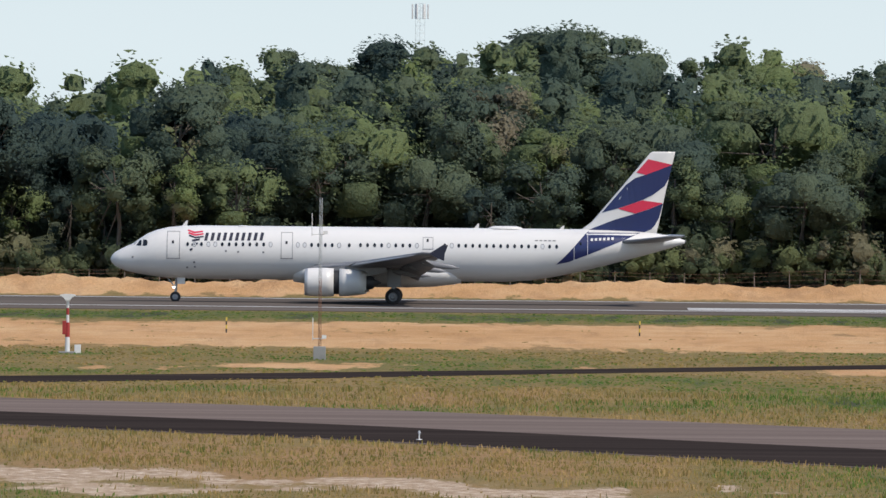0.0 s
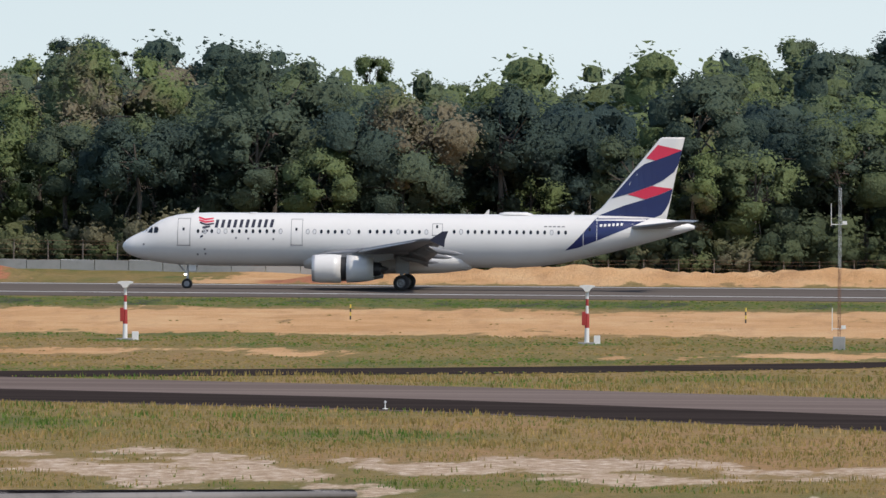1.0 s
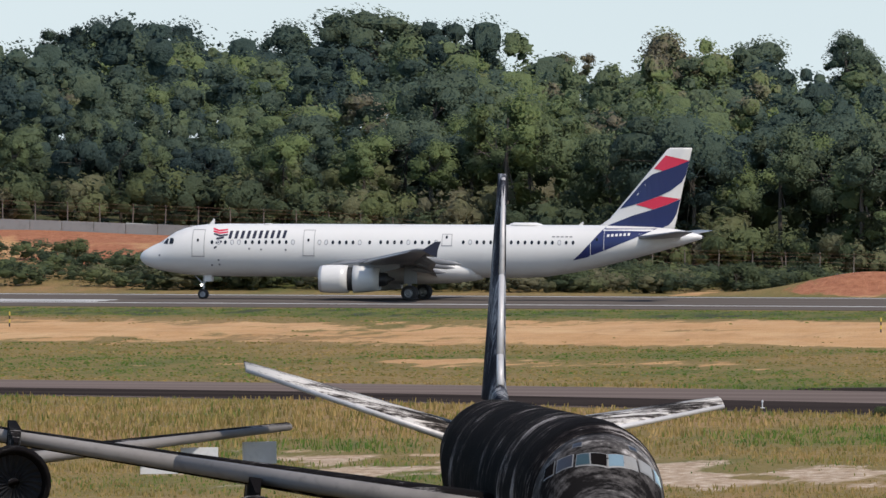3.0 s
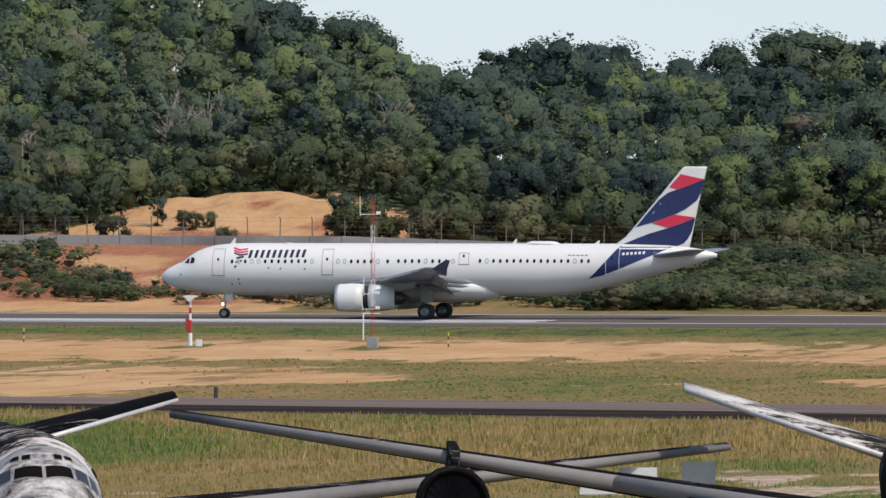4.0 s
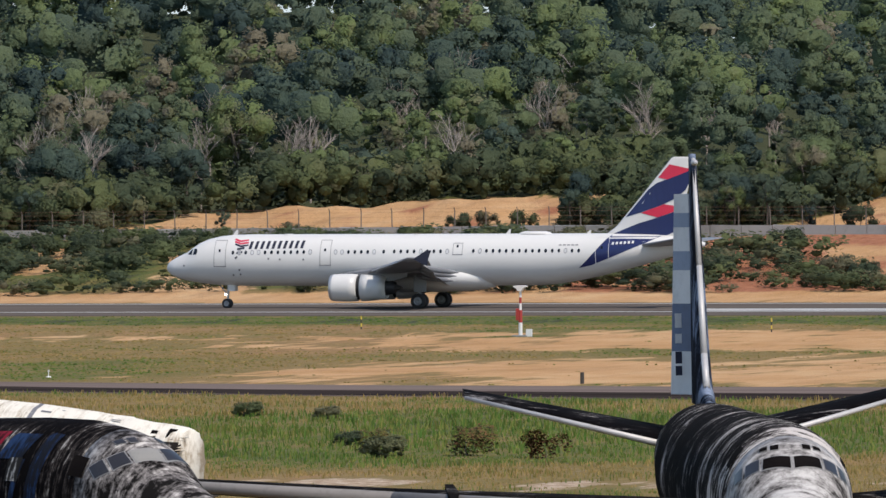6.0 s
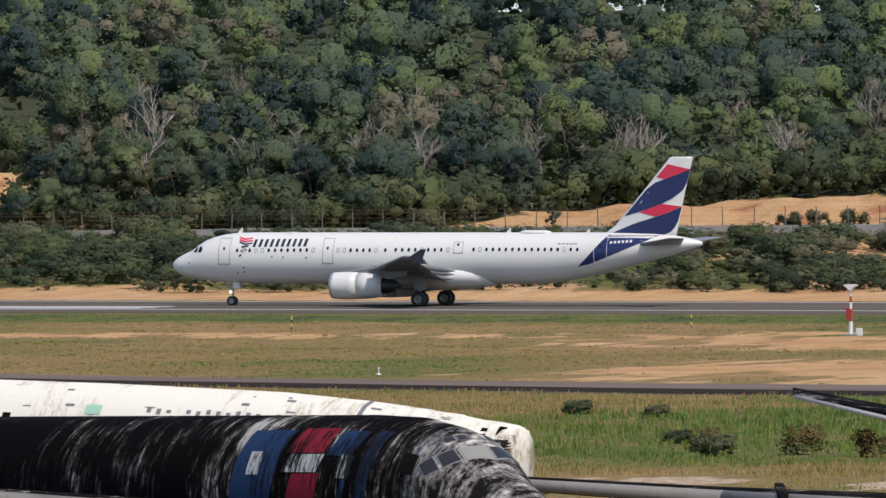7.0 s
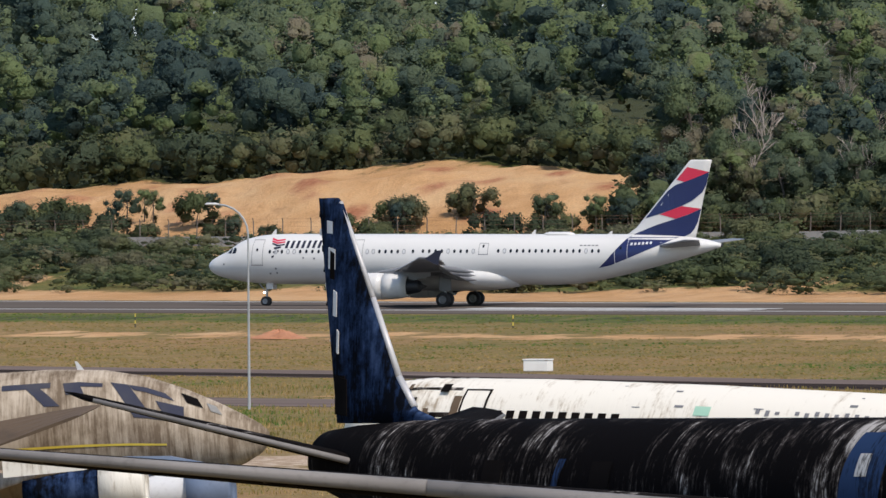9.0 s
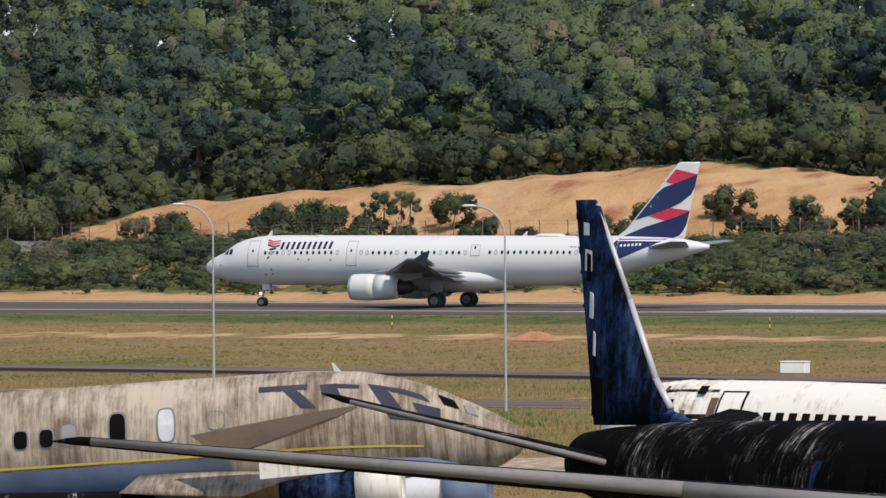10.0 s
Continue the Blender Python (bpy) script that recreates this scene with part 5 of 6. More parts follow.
def cream_hulk():
    """The long grimy cream hulk with dark oval windows."""
    jet = thing("derelict_airliner", pose(-123.85, 337.95, 0, 0, 4.0, 194.8), "grimy cream derelict airliner with navy lettering bars and oval windows", "airplane", "derelict airliners")
    z0 = 3.85
    hull = [(0.0, -0.35, -0.75, 0.2), (0.25, -0.1, -1.05, 0.5), (0.8, 0.25, -1.35, 0.85), (1.6, 0.7, -1.6, 1.18), (2.6, 1.2, -1.8, 1.45), (3.8, 1.68, -1.95, 1.66), (5.2, 2.0, -2.02, 1.8), (7.0, 2.14, -2.06, 1.87), (30.0, 2.14, -2.06, 1.87), (36.0, 2.0, -1.0, 1.5), (42.0, 1.5, 0.6, 0.6)]
    n = 40

    def at(x, th, out=0.0):
        top, bot, w = lerp_table(hull, x)
        cz, h = (top + bot) / 2, (top - bot) / 2
        return (x, (w + out) * math.sin(radians(th)), z0 + cz + (h + out) * math.cos(radians(th)))

    bm = bmesh.new()
    put_loft(bm, [[at(x, 360 * i / n) for i in range(n)] for x in sorted(set([r[0] for r in hull] + [0.8 * k for k in range(1, 52)]))])
    part("fuselage", bm, grimy_cream, jet, "grimy cream fuselage", True)

    def patch(name, pts, mat, label="", out=0.02, m=6):
        """pts: four corners of (x, degrees)."""
        bm = bmesh.new()
        (a, b, c, d) = pts
        g = []
        for i in range(m + 1):
            u = i / m
            row = []
            for j in range(m + 1):
                v = j / m
                x = (a[0] * (1 - u) + b[0] * u) * (1 - v) + (d[0] * (1 - u) + c[0] * u) * v
                t = (a[1] * (1 - u) + b[1] * u) * (1 - v) + (d[1] * (1 - u) + c[1] * u) * v
                row.append(bm.verts.new(at(x, t, out)))
            g.append(row)
        for i in range(m):
            for j in range(m):
                bm.faces.new((g[i][j], g[i + 1][j], g[i + 1][j + 1], g[i][j + 1]))
        return part(name, bm, mat, jet, label, True)

    def oval(name, x, t, w, h, mat, label, out):
        bm = bmesh.new()
        c = bm.verts.new(at(x, t, out))
        rim = [bm.verts.new(at(x + w * math.copysign(abs(math.cos(q)) ** 0.6, math.cos(q)), t + h * math.copysign(abs(math.sin(q)) ** 0.6, math.sin(q)), out)) for q in [2 * math.pi * k / 18 for k in range(18)]]
        for k in range(18):
            bm.faces.new((c, rim[k], rim[(k + 1) % 18]))
        return part(name, bm, mat, jet, label)

    for x, t, w, h, mat in ((16.35, 76, 0.22, 8, charred_hole), (15.5, 76, 0.22, 8, charred_hole), (14.75, 74, 0.24, 9, dusty_glass), (13.15, 72, 0.26, 15, charred_hole), (11.55, 71, 0.26, 15, old_white), (17.3, 76, 0.22, 8, charred_hole), (9.9, 70, 0.24, 8, grimy_cream)):
        oval("window_rim", x, t, w * 1.25, h * 1.15, seam_grey, "dark oval window rim", 0.015)
        oval("cabin_window", x, t, w, h, mat, "oval cabin window", 0.03)
    # lettering bars
    bars = ([(8.5, 37), (6.9, 37), (6.9, 44), (8.5, 44)], [(7.7, 44), (7.25, 44), (6.6, 64), (7.1, 64)], [(6.5, 38), (6.0, 36), (5.8, 52), (6.4, 52)], [(6.0, 36), (5.2, 38), (5.2, 43), (6.0, 42)], [(4.95, 35), (4.4, 35), (3.6, 74), (4.2, 74)], [(4.4, 35), (3.2, 37), (2.9, 46), (4.2, 42)], [(3.5, 52), (2.6, 52), (2.6, 68), (3.2, 70)], [(4.0, 64), (2.9, 66), (2.9, 74), (3.9, 74)])
    for q in bars:
        patch("lettering_bar", q, faded_navy, "faded navy lettering bar", 0.02)
    patch("gold_stripe", [(24, 100), (3.2, 100), (3.2, 102.2), (24, 102.2)], yellow_paint, "thin gold stripe", 0.02, 16)
    patch("blue_flank", [(24, 104), (9.5, 104), (9.5, 150), (24, 150)], pale_blue, "pale blue lower flank", 0.02, 16)
    patch("cockpit_window", [(2.7, 28), (2.2, 28), (2.0, 44), (2.5, 44)], charred_hole, "empty cockpit window", 0.03)
    patch("cockpit_window", [(1.9, 30), (1.6, 30), (1.4, 46), (1.75, 46)], dusty_glass, "dull cockpit pane", 0.03)
    bm = plate([(5.9, 5.9), (6.12, 6.2), (6.19, 6.2), (6.12, 5.9)], 0.05)
    part("blade_aerial", bm, old_white, jet)
    # broken wing root, raised brown flap and stripped nacelles on the near side
    part("wing", blade((12.0, 1.7, 2.1), (20.5, 1.7, 2.0), (19.0, 12.0, 2.9), (23.6, 12.0, 2.85), 0.9, 0.5), wing_dark, jet, "scorched broken wing", True)
    part("wing_root_skin", blade((7.5, 1.75, 2.6), (12.5, 1.75, 3.0), (9.0, 3.6, 2.15), (13.0, 3.6, 2.5), 0.35, 0.2), grimy_cream, jet, "grimy wing root panel", True)
    part("raised_flap", blade((5.1, 2.9, 4.75), (10.6, 3.2, 4.2), (5.6, 5.0, 4.5), (9.4, 4.6, 3.4), 0.16, 0.12), brown_plate, jet, "raised brown flap plate")
    for x, y, z, r, ms in ((3.4, 6.6, 2.2, 0.72, (chalk_white, old_blue)), (1.0, 2.6, 1.75, 0.8, (pale_blue, old_white))):
        nacelle(jet, x, y, z, r, ms, "engine", 4.0)
    bm = bmesh.new()
    for x in (5.0, 18.0, 28.0):
        put_box(bm, x - 0.3, x + 0.3, -1.2, 1.2, x * 0.07 - 0.4, 2.1, 0.03)
    part("cradle", bm, concrete, jet, "concrete cradle blocks")
    return jet


white_hulk()
cream_hulk()


# ---- woods ----
def leaf_material(name, stops, deep):
    """Foliage: tone by tree, by clump and by leaf."""
    m = Mat(name, 0.8, 0, 0.12)
    geo, info = m.node("ShaderNodeNewGeometry"), m.node("ShaderNodeObjectInfo")
    clump = m.noise(m.coords((1, 1, 1), "World"), 0.55, 2, 0.5)
    big = m.noise(m.coords((1, 0.5, 1.6), "World"), 0.035, 2, 0.5)
    own = m.node("ShaderNodeAttribute")
    own.attribute_name = "tint"
    sep = m.node("ShaderNodeSeparateColor")
    m.link(own.outputs[0], sep.inputs[0])
    tree = m.math("ADD", m.math("MULTIPLY", info.outputs["Random"], m.math("SUBTRACT", 1.0, sep.outputs[1])), sep.outputs[0])
    f = m.math("ADD", m.math("MULTIPLY", m.math("SUBTRACT", big, 0.5), 0.9), m.math("ADD", m.math("MULTIPLY", m.math("SUBTRACT", tree, 0.5), 0.95), m.math("MULTIPLY", m.math("SUBTRACT", clump, 0.5), 0.3)))
    c = m.ramp(m.math("ADD", f, 0.5), stops)
    c = m.mix(m.math("MULTIPLY", geo.outputs["Random Per Island"], 0.2), c, deep)
    m.color(c)
    m.bump(m.noise(m.coords((1, 1, 1), "World"), 2.6, 3, 0.65), 0.9, 0.5)
    thin = m.node("ShaderNodeBsdfTranslucent")
    m.link(c, thin.inputs[0])
    both = m.node("ShaderNodeMixShader")
    both.inputs[0].default_value = 0.45
    m.link(m.b.outputs[0], both.inputs[1])
    m.link(thin.outputs[0], both.inputs[2])
    m.link(both.outputs[0], m.t.nodes["Material Output"].inputs[0])
    return m.m


# tones lifted and blued: the haze over the far wood is in the colour
leaf_mat = leaf_material("leaf", [(0.0, (0.058, 0.092, 0.086)), (0.25, (0.092, 0.134, 0.104)), (0.48, (0.136, 0.176, 0.112)), (0.70, (0.182, 0.232, 0.112)), (0.90, (0.215, 0.275, 0.108)), (1.0, (0.27, 0.24, 0.165))], (0.09, 0.112, 0.09))
scrub_leaf = leaf_material("scrub_leaf", [(0.1, (0.085, 0.112, 0.068)), (0.4, (0.125, 0.155, 0.078)), (0.65, (0.165, 0.195, 0.084)), (0.95, (0.225, 0.21, 0.13))], (0.07, 0.085, 0.055))
bark_mat = worn("bark", (0.085, 0.072, 0.058), (0.04, 0.033, 0.027), 0.9, 0, 1.5, 0.7)
dry_twig = worn("dry_twig", (0.34, 0.29, 0.25), (0.20, 0.165, 0.14), 0.9, 0, 1.5, 0.7)


def leaf_cloud(rng, centres, radii, count, size, squash=0.8):
    """Leaf sprays, as four-cornered blades, over the outside of a set of lobes."""
    n = len(centres)
    pick = rng.choice(n, count, p=radii ** 2 / (radii ** 2).sum())
    d = rng.normal(size=(count, 3))
    d[:, 2] = d[:, 2] * 0.9 + 0.35
    d /= np.linalg.norm(d, axis=1)[:, None]
    c = centres[pick] + d * (radii[pick] * rng.uniform(0.70, 1.10, count))[:, None] * np.array([1, 1, squash])
    nrm = d * 0.55 + rng.normal(size=(count, 3)) * 0.4 + np.array(sd) * 0.9
    nrm /= np.linalg.norm(nrm, axis=1)[:, None]
    u = np.cross(nrm, rng.normal(size=(count, 3)))
    u /= np.linalg.norm(u, axis=1)[:, None]
    w = np.cross(nrm, u)
    s = size * rng.uniform(0.5, 1.25, count)[:, None]
    k = rng.uniform(0.5, 1.0, (count, 4, 1))
    quad = np.stack([c - u * s * k[:, 0], c + w * s * 0.7 * k[:, 1] - nrm * s * 0.25, c + u * s * k[:, 2], c - w * s * 0.7 * k[:, 3] - nrm * s * 0.25], 1)
    quad = quad[:, ::-1]
    mid = (centres * (radii ** 2)[:, None]).sum(0) / (radii ** 2).sum()
    whole = (c - mid) * np.array([1, 1, 0.8])
    whole /= np.linalg.norm(whole, axis=1)[:, None] + 1e-6
    soft = d * 0.4 + whole * 1.0 + rng.normal(size=(count, 3)) * 0.2 + np.array([0, 0, 0.1])
    soft /= np.linalg.norm(soft, axis=1)[:, None]
    return np.concatenate([quad, np.repeat(soft[:, None], 4, 1)], -1).reshape(-1, 6)


def clump_cores(rng, centres, radii, squash=0.95, rows=4, cols=6):
    """The closed inside of each clump of leaves: a lumpy shell just under the outer leaves."""
    v = np.linspace(0.0, np.pi, rows + 1)
    u = np.linspace(0.0, 2 * np.pi, cols + 1)
    V, U = np.meshgrid(v, u, indexing="ij")
    d = np.stack([np.sin(V) * np.cos(U), np.sin(V) * np.sin(U), np.cos(V)], -1)
    mid = (centres * (radii ** 2)[:, None]).sum(0) / (radii ** 2).sum()
    out = []
    for c, r in zip(centres, radii):
        ph = rng.uniform(0, 6, 3)
        lump = 1 + 0.22 * np.sin(2 * U + ph[0]) * np.sin(V) + 0.18 * np.sin(3 * V + ph[1]) * np.sin(V)
        q = c + d * (r * lump)[..., None] * np.array([1, 1, squash])
        out_ = q - mid
        out_ = d * 0.5 + out_ / (np.linalg.norm(out_, axis=-1, keepdims=True) + 1e-6)
        both = np.concatenate([q, out_ / (np.linalg.norm(out_, axis=-1, keepdims=True) + 1e-6)], -1)
        out.append(np.stack([both[:-1, :-1], both[1:, :-1], both[1:, 1:], both[:-1, 1:]], 2).reshape(-1, 6))
    return np.concatenate(out)


def crown_points(seed, height, spread, lobes, count, size, low=0.35, open_=0.0):
    """The leaves of one tree of that height: a broad upper crown over smaller, looser lower limbs."""
    rng = np.random.default_rng(seed)
    a = rng.uniform(0, 2 * np.pi, lobes) + np.arange(lobes) * 2.4
    f = np.clip(np.linspace(0.0, 1.0, lobes) ** 0.62 + rng.uniform(-0.06, 0.06, lobes), 0, 1)
    z = height * (low + (0.90 - low) * f)
    reach = spread * np.sqrt(np.clip(1.0 - ((f - 0.58) / 0.62) ** 2, 0.05, 1)) * rng.uniform(0.35 + open_ * 0.3, 0.95, lobes)
    rad = spread * rng.uniform(0.16, 0.56, lobes) * (1 - open_ * 0.35) * (0.75 + 0.35 * f)
    cen = np.stack([reach * np.cos(a), reach * np.sin(a), z], -1)
    return leaf_cloud(rng, cen, rad, count, size, 0.95), clump_cores(rng, cen, rad * 0.66), cen


def quads_mesh(name, pts, mat, tint=None):
    """Loose four-cornered blades; columns 3 to 5, where given, are the soft normals of the clump."""
    me = bpy.data.meshes.new(name)
    both = np.asarray(pts, np.float32)
    pts = np.ascontiguousarray(both[:, :3])
    n = len(pts)
    me.vertices.add(n)
    me.vertices.foreach_set("co", pts.ravel())
    me.loops.add(n)
    me.loops.foreach_set("vertex_index", np.arange(n, dtype=np.int32))
    me.polygons.add(n // 4)
    me.polygons.foreach_set("loop_start", np.arange(0, n, 4, dtype=np.int32))
    me.update(calc_edges=True)
    if both.shape[1] == 6:
        me.shade_smooth()
        me.normals_split_custom_set_from_vertices(both[:, 3:].tolist())
    if tint is not None:
        col = me.color_attributes.new("tint", "FLOAT_COLOR", "POINT")
        col.data.foreach_set("color", np.stack([tint, np.ones(n), np.zeros(n), np.ones(n)], -1).astype(np.float32).ravel())
    me.materials.append(mat)
    return me


def spun(p, a, scale, where):
    """Leaves turned by a about the upright, scaled and set down."""
    c, q = math.cos(a), math.sin(a)
    m = np.array([[c, q, 0], [-q, c, 0], [0, 0, 1]])
    return np.concatenate([p[:, :3] @ m * np.asarray(scale) + np.asarray(where), p[:, 3:] @ m], -1)


def trunk_part(height, cen, parent, seed, girth=0.22, mat=None):
    rng = random.Random(seed)
    bm = bmesh.new()
    p = Vector((0, 0, -0.6))
    q = Vector((rng.uniform(-0.3, 0.3), rng.uniform(-0.3, 0.3), height * 0.45))
    top = Vector((rng.uniform(-0.6, 0.6), rng.uniform(-0.6, 0.6), height * 0.82))
    put_tube(bm, p, q, girth, girth * 0.7, 7)
    put_tube(bm, q, top, girth * 0.7, girth * 0.25, 7)
    for c in list(cen)[::3]:
        f = rng.uniform(0.3, 1.0)
        put_tube(bm, q.lerp(top, f * 0.8), c, girth * 0.35, girth * 0.1, 5)
    return part("trunk", bm, mat or bark_mat, parent)


def tree_kind(name, seed, height, spread, lobes, count, size, low, label, open_=0.0, girth=0.22):
    t = thing(name, pose(0, -400, -60), label, "tree", "trees of the wood")
    leaves, cores, cen = crown_points(seed, height, spread, lobes, count, size, low, open_)
    cr = new("crown", quads_mesh("crown", np.concatenate([leaves, cores]), scrub_leaf if name == "shrub" else leaf_mat))
    cr.parent = t
    trunk_part(height, cen, t, seed, girth)
    return t, leaves, cores


KINDS = [
    tree_kind("tree", 1, 12.0, 3.4, 26, 3000, 0.20, 0.16, "broad dark green tree with a dense rounded crown"),
    tree_kind("tree", 2, 13.0, 3.8, 28, 3300, 0.21, 0.22, "tall green rainforest tree with a dense crown"),
    tree_kind("tree", 3, 10.0, 3.0, 22, 2600, 0.19, 0.08, "low bushy green tree"),
    tree_kind("tree", 4, 13.5, 2.9, 24, 2800, 0.20, 0.25, "slender tall green tree with an uneven crown"),
    tree_kind("tree", 5, 11.5, 4.3, 28, 3300, 0.21, 0.25, "wide spreading olive green tree"),
    tree_kind("tree", 6, 11.0, 3.2, 18, 1900, 0.19, 0.15, "thin-leaved pale green tree with visible limbs", 0.6),
]
OPEN_TREE = tree_kind("tree", 7, 16.0, 4.2, 16, 1700, 0.28, 0.62, "tall open-crowned tree rising over the wood", 0.8, 0.2)[0]
SHRUB, SHRUB_PTS, SHRUB_CORES = tree_kind("shrub", 8, 2.4, 1.8, 18, 1100, 0.17, 0.05, "low green shrub on the slope", 0.2, 0.05)
tagged(SHRUB, category="shrub", group="shrubs of the slope")


BARE_TREE = thing("bare_tree", pose(0, -400, -60), "grey leafless tree with fine twigs", "tree", "trees of the wood")


def bare_tree():
    rng = random.Random(9)
    bm = bmesh.new()
    put_tube(bm, (0, 0, -0.5), (0.2, 0.1, 4.0), 0.10, 0.07, 6)

    def grow(a, d, length, r, depth):
        b = a + d * length
        put_tube(bm, a, b, r, r * 0.55, 4)
        if depth:
            for k in range(4):
                nd = (d + Vector((rng.uniform(-0.8, 0.8), rng.uniform(-0.8, 0.8), rng.uniform(-0.1, 0.5)))).normalized()
                grow(a.lerp(b, rng.uniform(0.45, 1.0)), nd, length * 0.62, r * 0.55, depth - 1)

    for k in range(6):
        grow(Vector((0.15, 0.05, 2.4 + 0.3 * k)), Vector((rng.uniform(-0.6, 0.6), rng.uniform(-0.6, 0.6), 1)).normalized(), 2.4, 0.055, 2)
    part("crown", bm, dry_twig, BARE_TREE)


bare_tree()


def wall_line(x):
    return float(np.interp(-x, [-r[0] for r in WALL], [r[1] for r in WALL]))


def tree_edge(x):
    return wall_line(x) + float(curve(TREELINE, x))


def plant_woods():
    rng = np.random.default_rng(11)
    spots = []
    y = 966.0
    while y < 1392:
        x = -1.05 * y * math.tan(radians(23.6)) - 4
        while x < y * math.tan(radians(2.6)):
            spots.append((x + rng.uniform(-2.4, 2.4), y + rng.uniform(-5, 5)))
            x += rng.uniform(4.4, 7.0) * (1.15 if y > 1090 else 1.0)
        y += 9.0 if y < 1090 else 13.0 if y < 1290 else 10.0
    out = [(px, py) for px, py in spots if py > tree_edge(px) + 3 and not (py > 1345 and math.degrees(math.atan2(-px, py)) < 5.5)]
    ground_z = land([p[0] for p in out], [p[1] for p in out])
    far_pts = []
    made = 0
    order = sorted(range(len(out)), key=lambda i: out[i][1] - wall_line(out[i][0]))
    for i in order:
        px, py = out[i]
        z = float(ground_z[i])
        k = int(rng.integers(0, len(KINDS)))
        s = float(rng.choice((0.62, 0.74, 0.86, 0.98, 1.12), p=(0.18, 0.27, 0.27, 0.18, 0.10))) * float(rng.uniform(0.92, 1.08))
        if py > 1290:
            s = min(s, 1.02)
        if px > -112 and py < 1200:
            s *= 1.2
        if px < -150 and py < 1090:
            s *= 0.66 + 0.3 * max(0.0, (py - 1020) / 70)
        wide = s * float(rng.uniform(1.0, 1.25))
        a = float(rng.uniform(-45, 45))
        if made < 230:
            copy_thing(KINDS[k][0], pose(px, py, z, 0, 0, a) @ Matrix.Diagonal((wide, wide, s, 1)))
            made += 1
        else:
            p, c = KINDS[k][1].reshape(-1, 4, 6), KINDS[k][2].reshape(-1, 4, 6)
            floor_z = (0.48 if 1080 < py < 1290 else 0.36 if py < 1290 else 0.1) * p[:, :, 2].max()
            p = p[(rng.random(len(p)) < 0.25) & (p[:, 0, 2] > floor_z) & (p[:, 0, 1] < 0.6)]
            c = c[(c[:, 0, 2] > floor_z) & (c[:, :, 1].mean(axis=1) < 0.4)]
            q = p.copy()
            q[:, :, :3] = p[:, :, :3].mean(axis=1, keepdims=True) + (p[:, :, :3] - p[:, :, :3].mean(axis=1, keepdims=True)) * 1.45
            q = np.concatenate([q, c])
            far_pts.append(spun(q.reshape(-1, 6), radians(a), (wide, wide, s), (px, py, z)))
    tint = np.concatenate([np.full(len(p), rng.uniform(0, 1)) for p in far_pts])
    woods = new("far_woods", quads_mesh("far_woods", np.concatenate(far_pts), leaf_mat, tint))
    tagged(woods, "dense dark green rainforest covering the hill", "woods", kind="stuff")
    # tall open trees that break the skyline
    for az, el, s in ((2.35, 0.33, 0.6), (3.7, 0.40, 0.6), (1.47, 0.50, 0.62), (1.15, 0.42, 0.45), (-0.66, 0.47, 0.6), (-0.3, 0.58, 0.5), (5.24, 0.48, 0.75), (4.55, 0.36, 0.7), (10.19, 0.60, 0.7), (7.55, 0.48, 0.6), (2.9, 0.25, 0.8), (3.3, 0.27, 0.7), (4.95, 0.43, 0.6), (1.75, 0.40, 0.5)):
        r = 1270
        x, y = -r * math.sin(radians(az)), r * math.cos(radians(az))
        copy_thing(OPEN_TREE, pose(x, y, 12.5 + r * math.tan(radians(el)) - 16.0 * s, 0, 0, az * 77) @ Matrix.Diagonal((s, s, s, 1)))
    # broad dark domes along the crest
    for az, el, across, k in ((1.2, 0.42, 10, 4), (0.83, 0.51, 12, 1), (0.1, 0.58, 14, 0), (-0.2, 0.57, 10, 1), (-1.1, 0.44, 12, 4), (1.75, 0.34, 6, 0), (7.0, 0.546, 9, 1), (6.65, 0.505, 8, 0), (6.12, 0.55, 6, 1), (8.58, 0.66, 12, 0), (8.15, 0.62, 9, 4), (9.0, 0.58, 9, 1), (5.2, 0.46, 7, 5), (10.92, 0.72, 8, 0), (10.05, 0.60, 7, 1), (9.66, 0.60, 9, 4), (11.4, 0.82, 10, 0)):
        r = 1262
        x, y = -r * math.sin(radians(az)), r * math.cos(radians(az))
        w = across / (5.8, 6.6, 5.2, 5.0, 7.4, 5.6)[k]
        up = min(1.25, w)
        copy_thing(KINDS[k][0], pose(x, y, 12.5 + r * math.tan(radians(el)) - (12.0, 13.0, 10.0, 13.5, 11.5, 11.0)[k] * 0.97 * up, 0, 0, az * 50) @ Matrix.Diagonal((w, w, up, 1)))
    # leafless trees among the scrub
    for k in range(64):
        x = float(rng.uniform(-345, -205)) if k < 54 else float(rng.uniform(-430, 10))
        w_y = float(np.interp(-x, [-r[0] for r in WALL], [r[1] for r in WALL]))
        y = tree_edge(x) + (float(rng.uniform(8, 90)) if x < -112 else float(rng.uniform(10, 50)))
        s = float(rng.uniform(0.75, 1.3))
        copy_thing(BARE_TREE, pose(x, y, float(land(x, y)) - 0.4, 0, 0, float(rng.uniform(0, 360))) @ Matrix.Diagonal((s, s, s, 1)))
    # shrubs on the slope before the wall
    k = 0
    scrub = []
    while k < 1900:
        x = float(rng.uniform(-440, -100)) if k % 8 else float(rng.uniform(-156, -112))
        w_y = float(np.interp(-x, [-r[0] for r in WALL], [r[1] for r in WALL]))
        y = float(rng.uniform(909 if x < -182 else 900, w_y - 9))
        clump = math.sin(x / 13.0) + 0.6 * math.sin(x / 5.1 + y / 9)
        if -232 < x < -158 and (y > 950 or (y > 930 and math.sin(x / 6.0 + y / 15.0) < -0.2)):
            k += 1
            continue
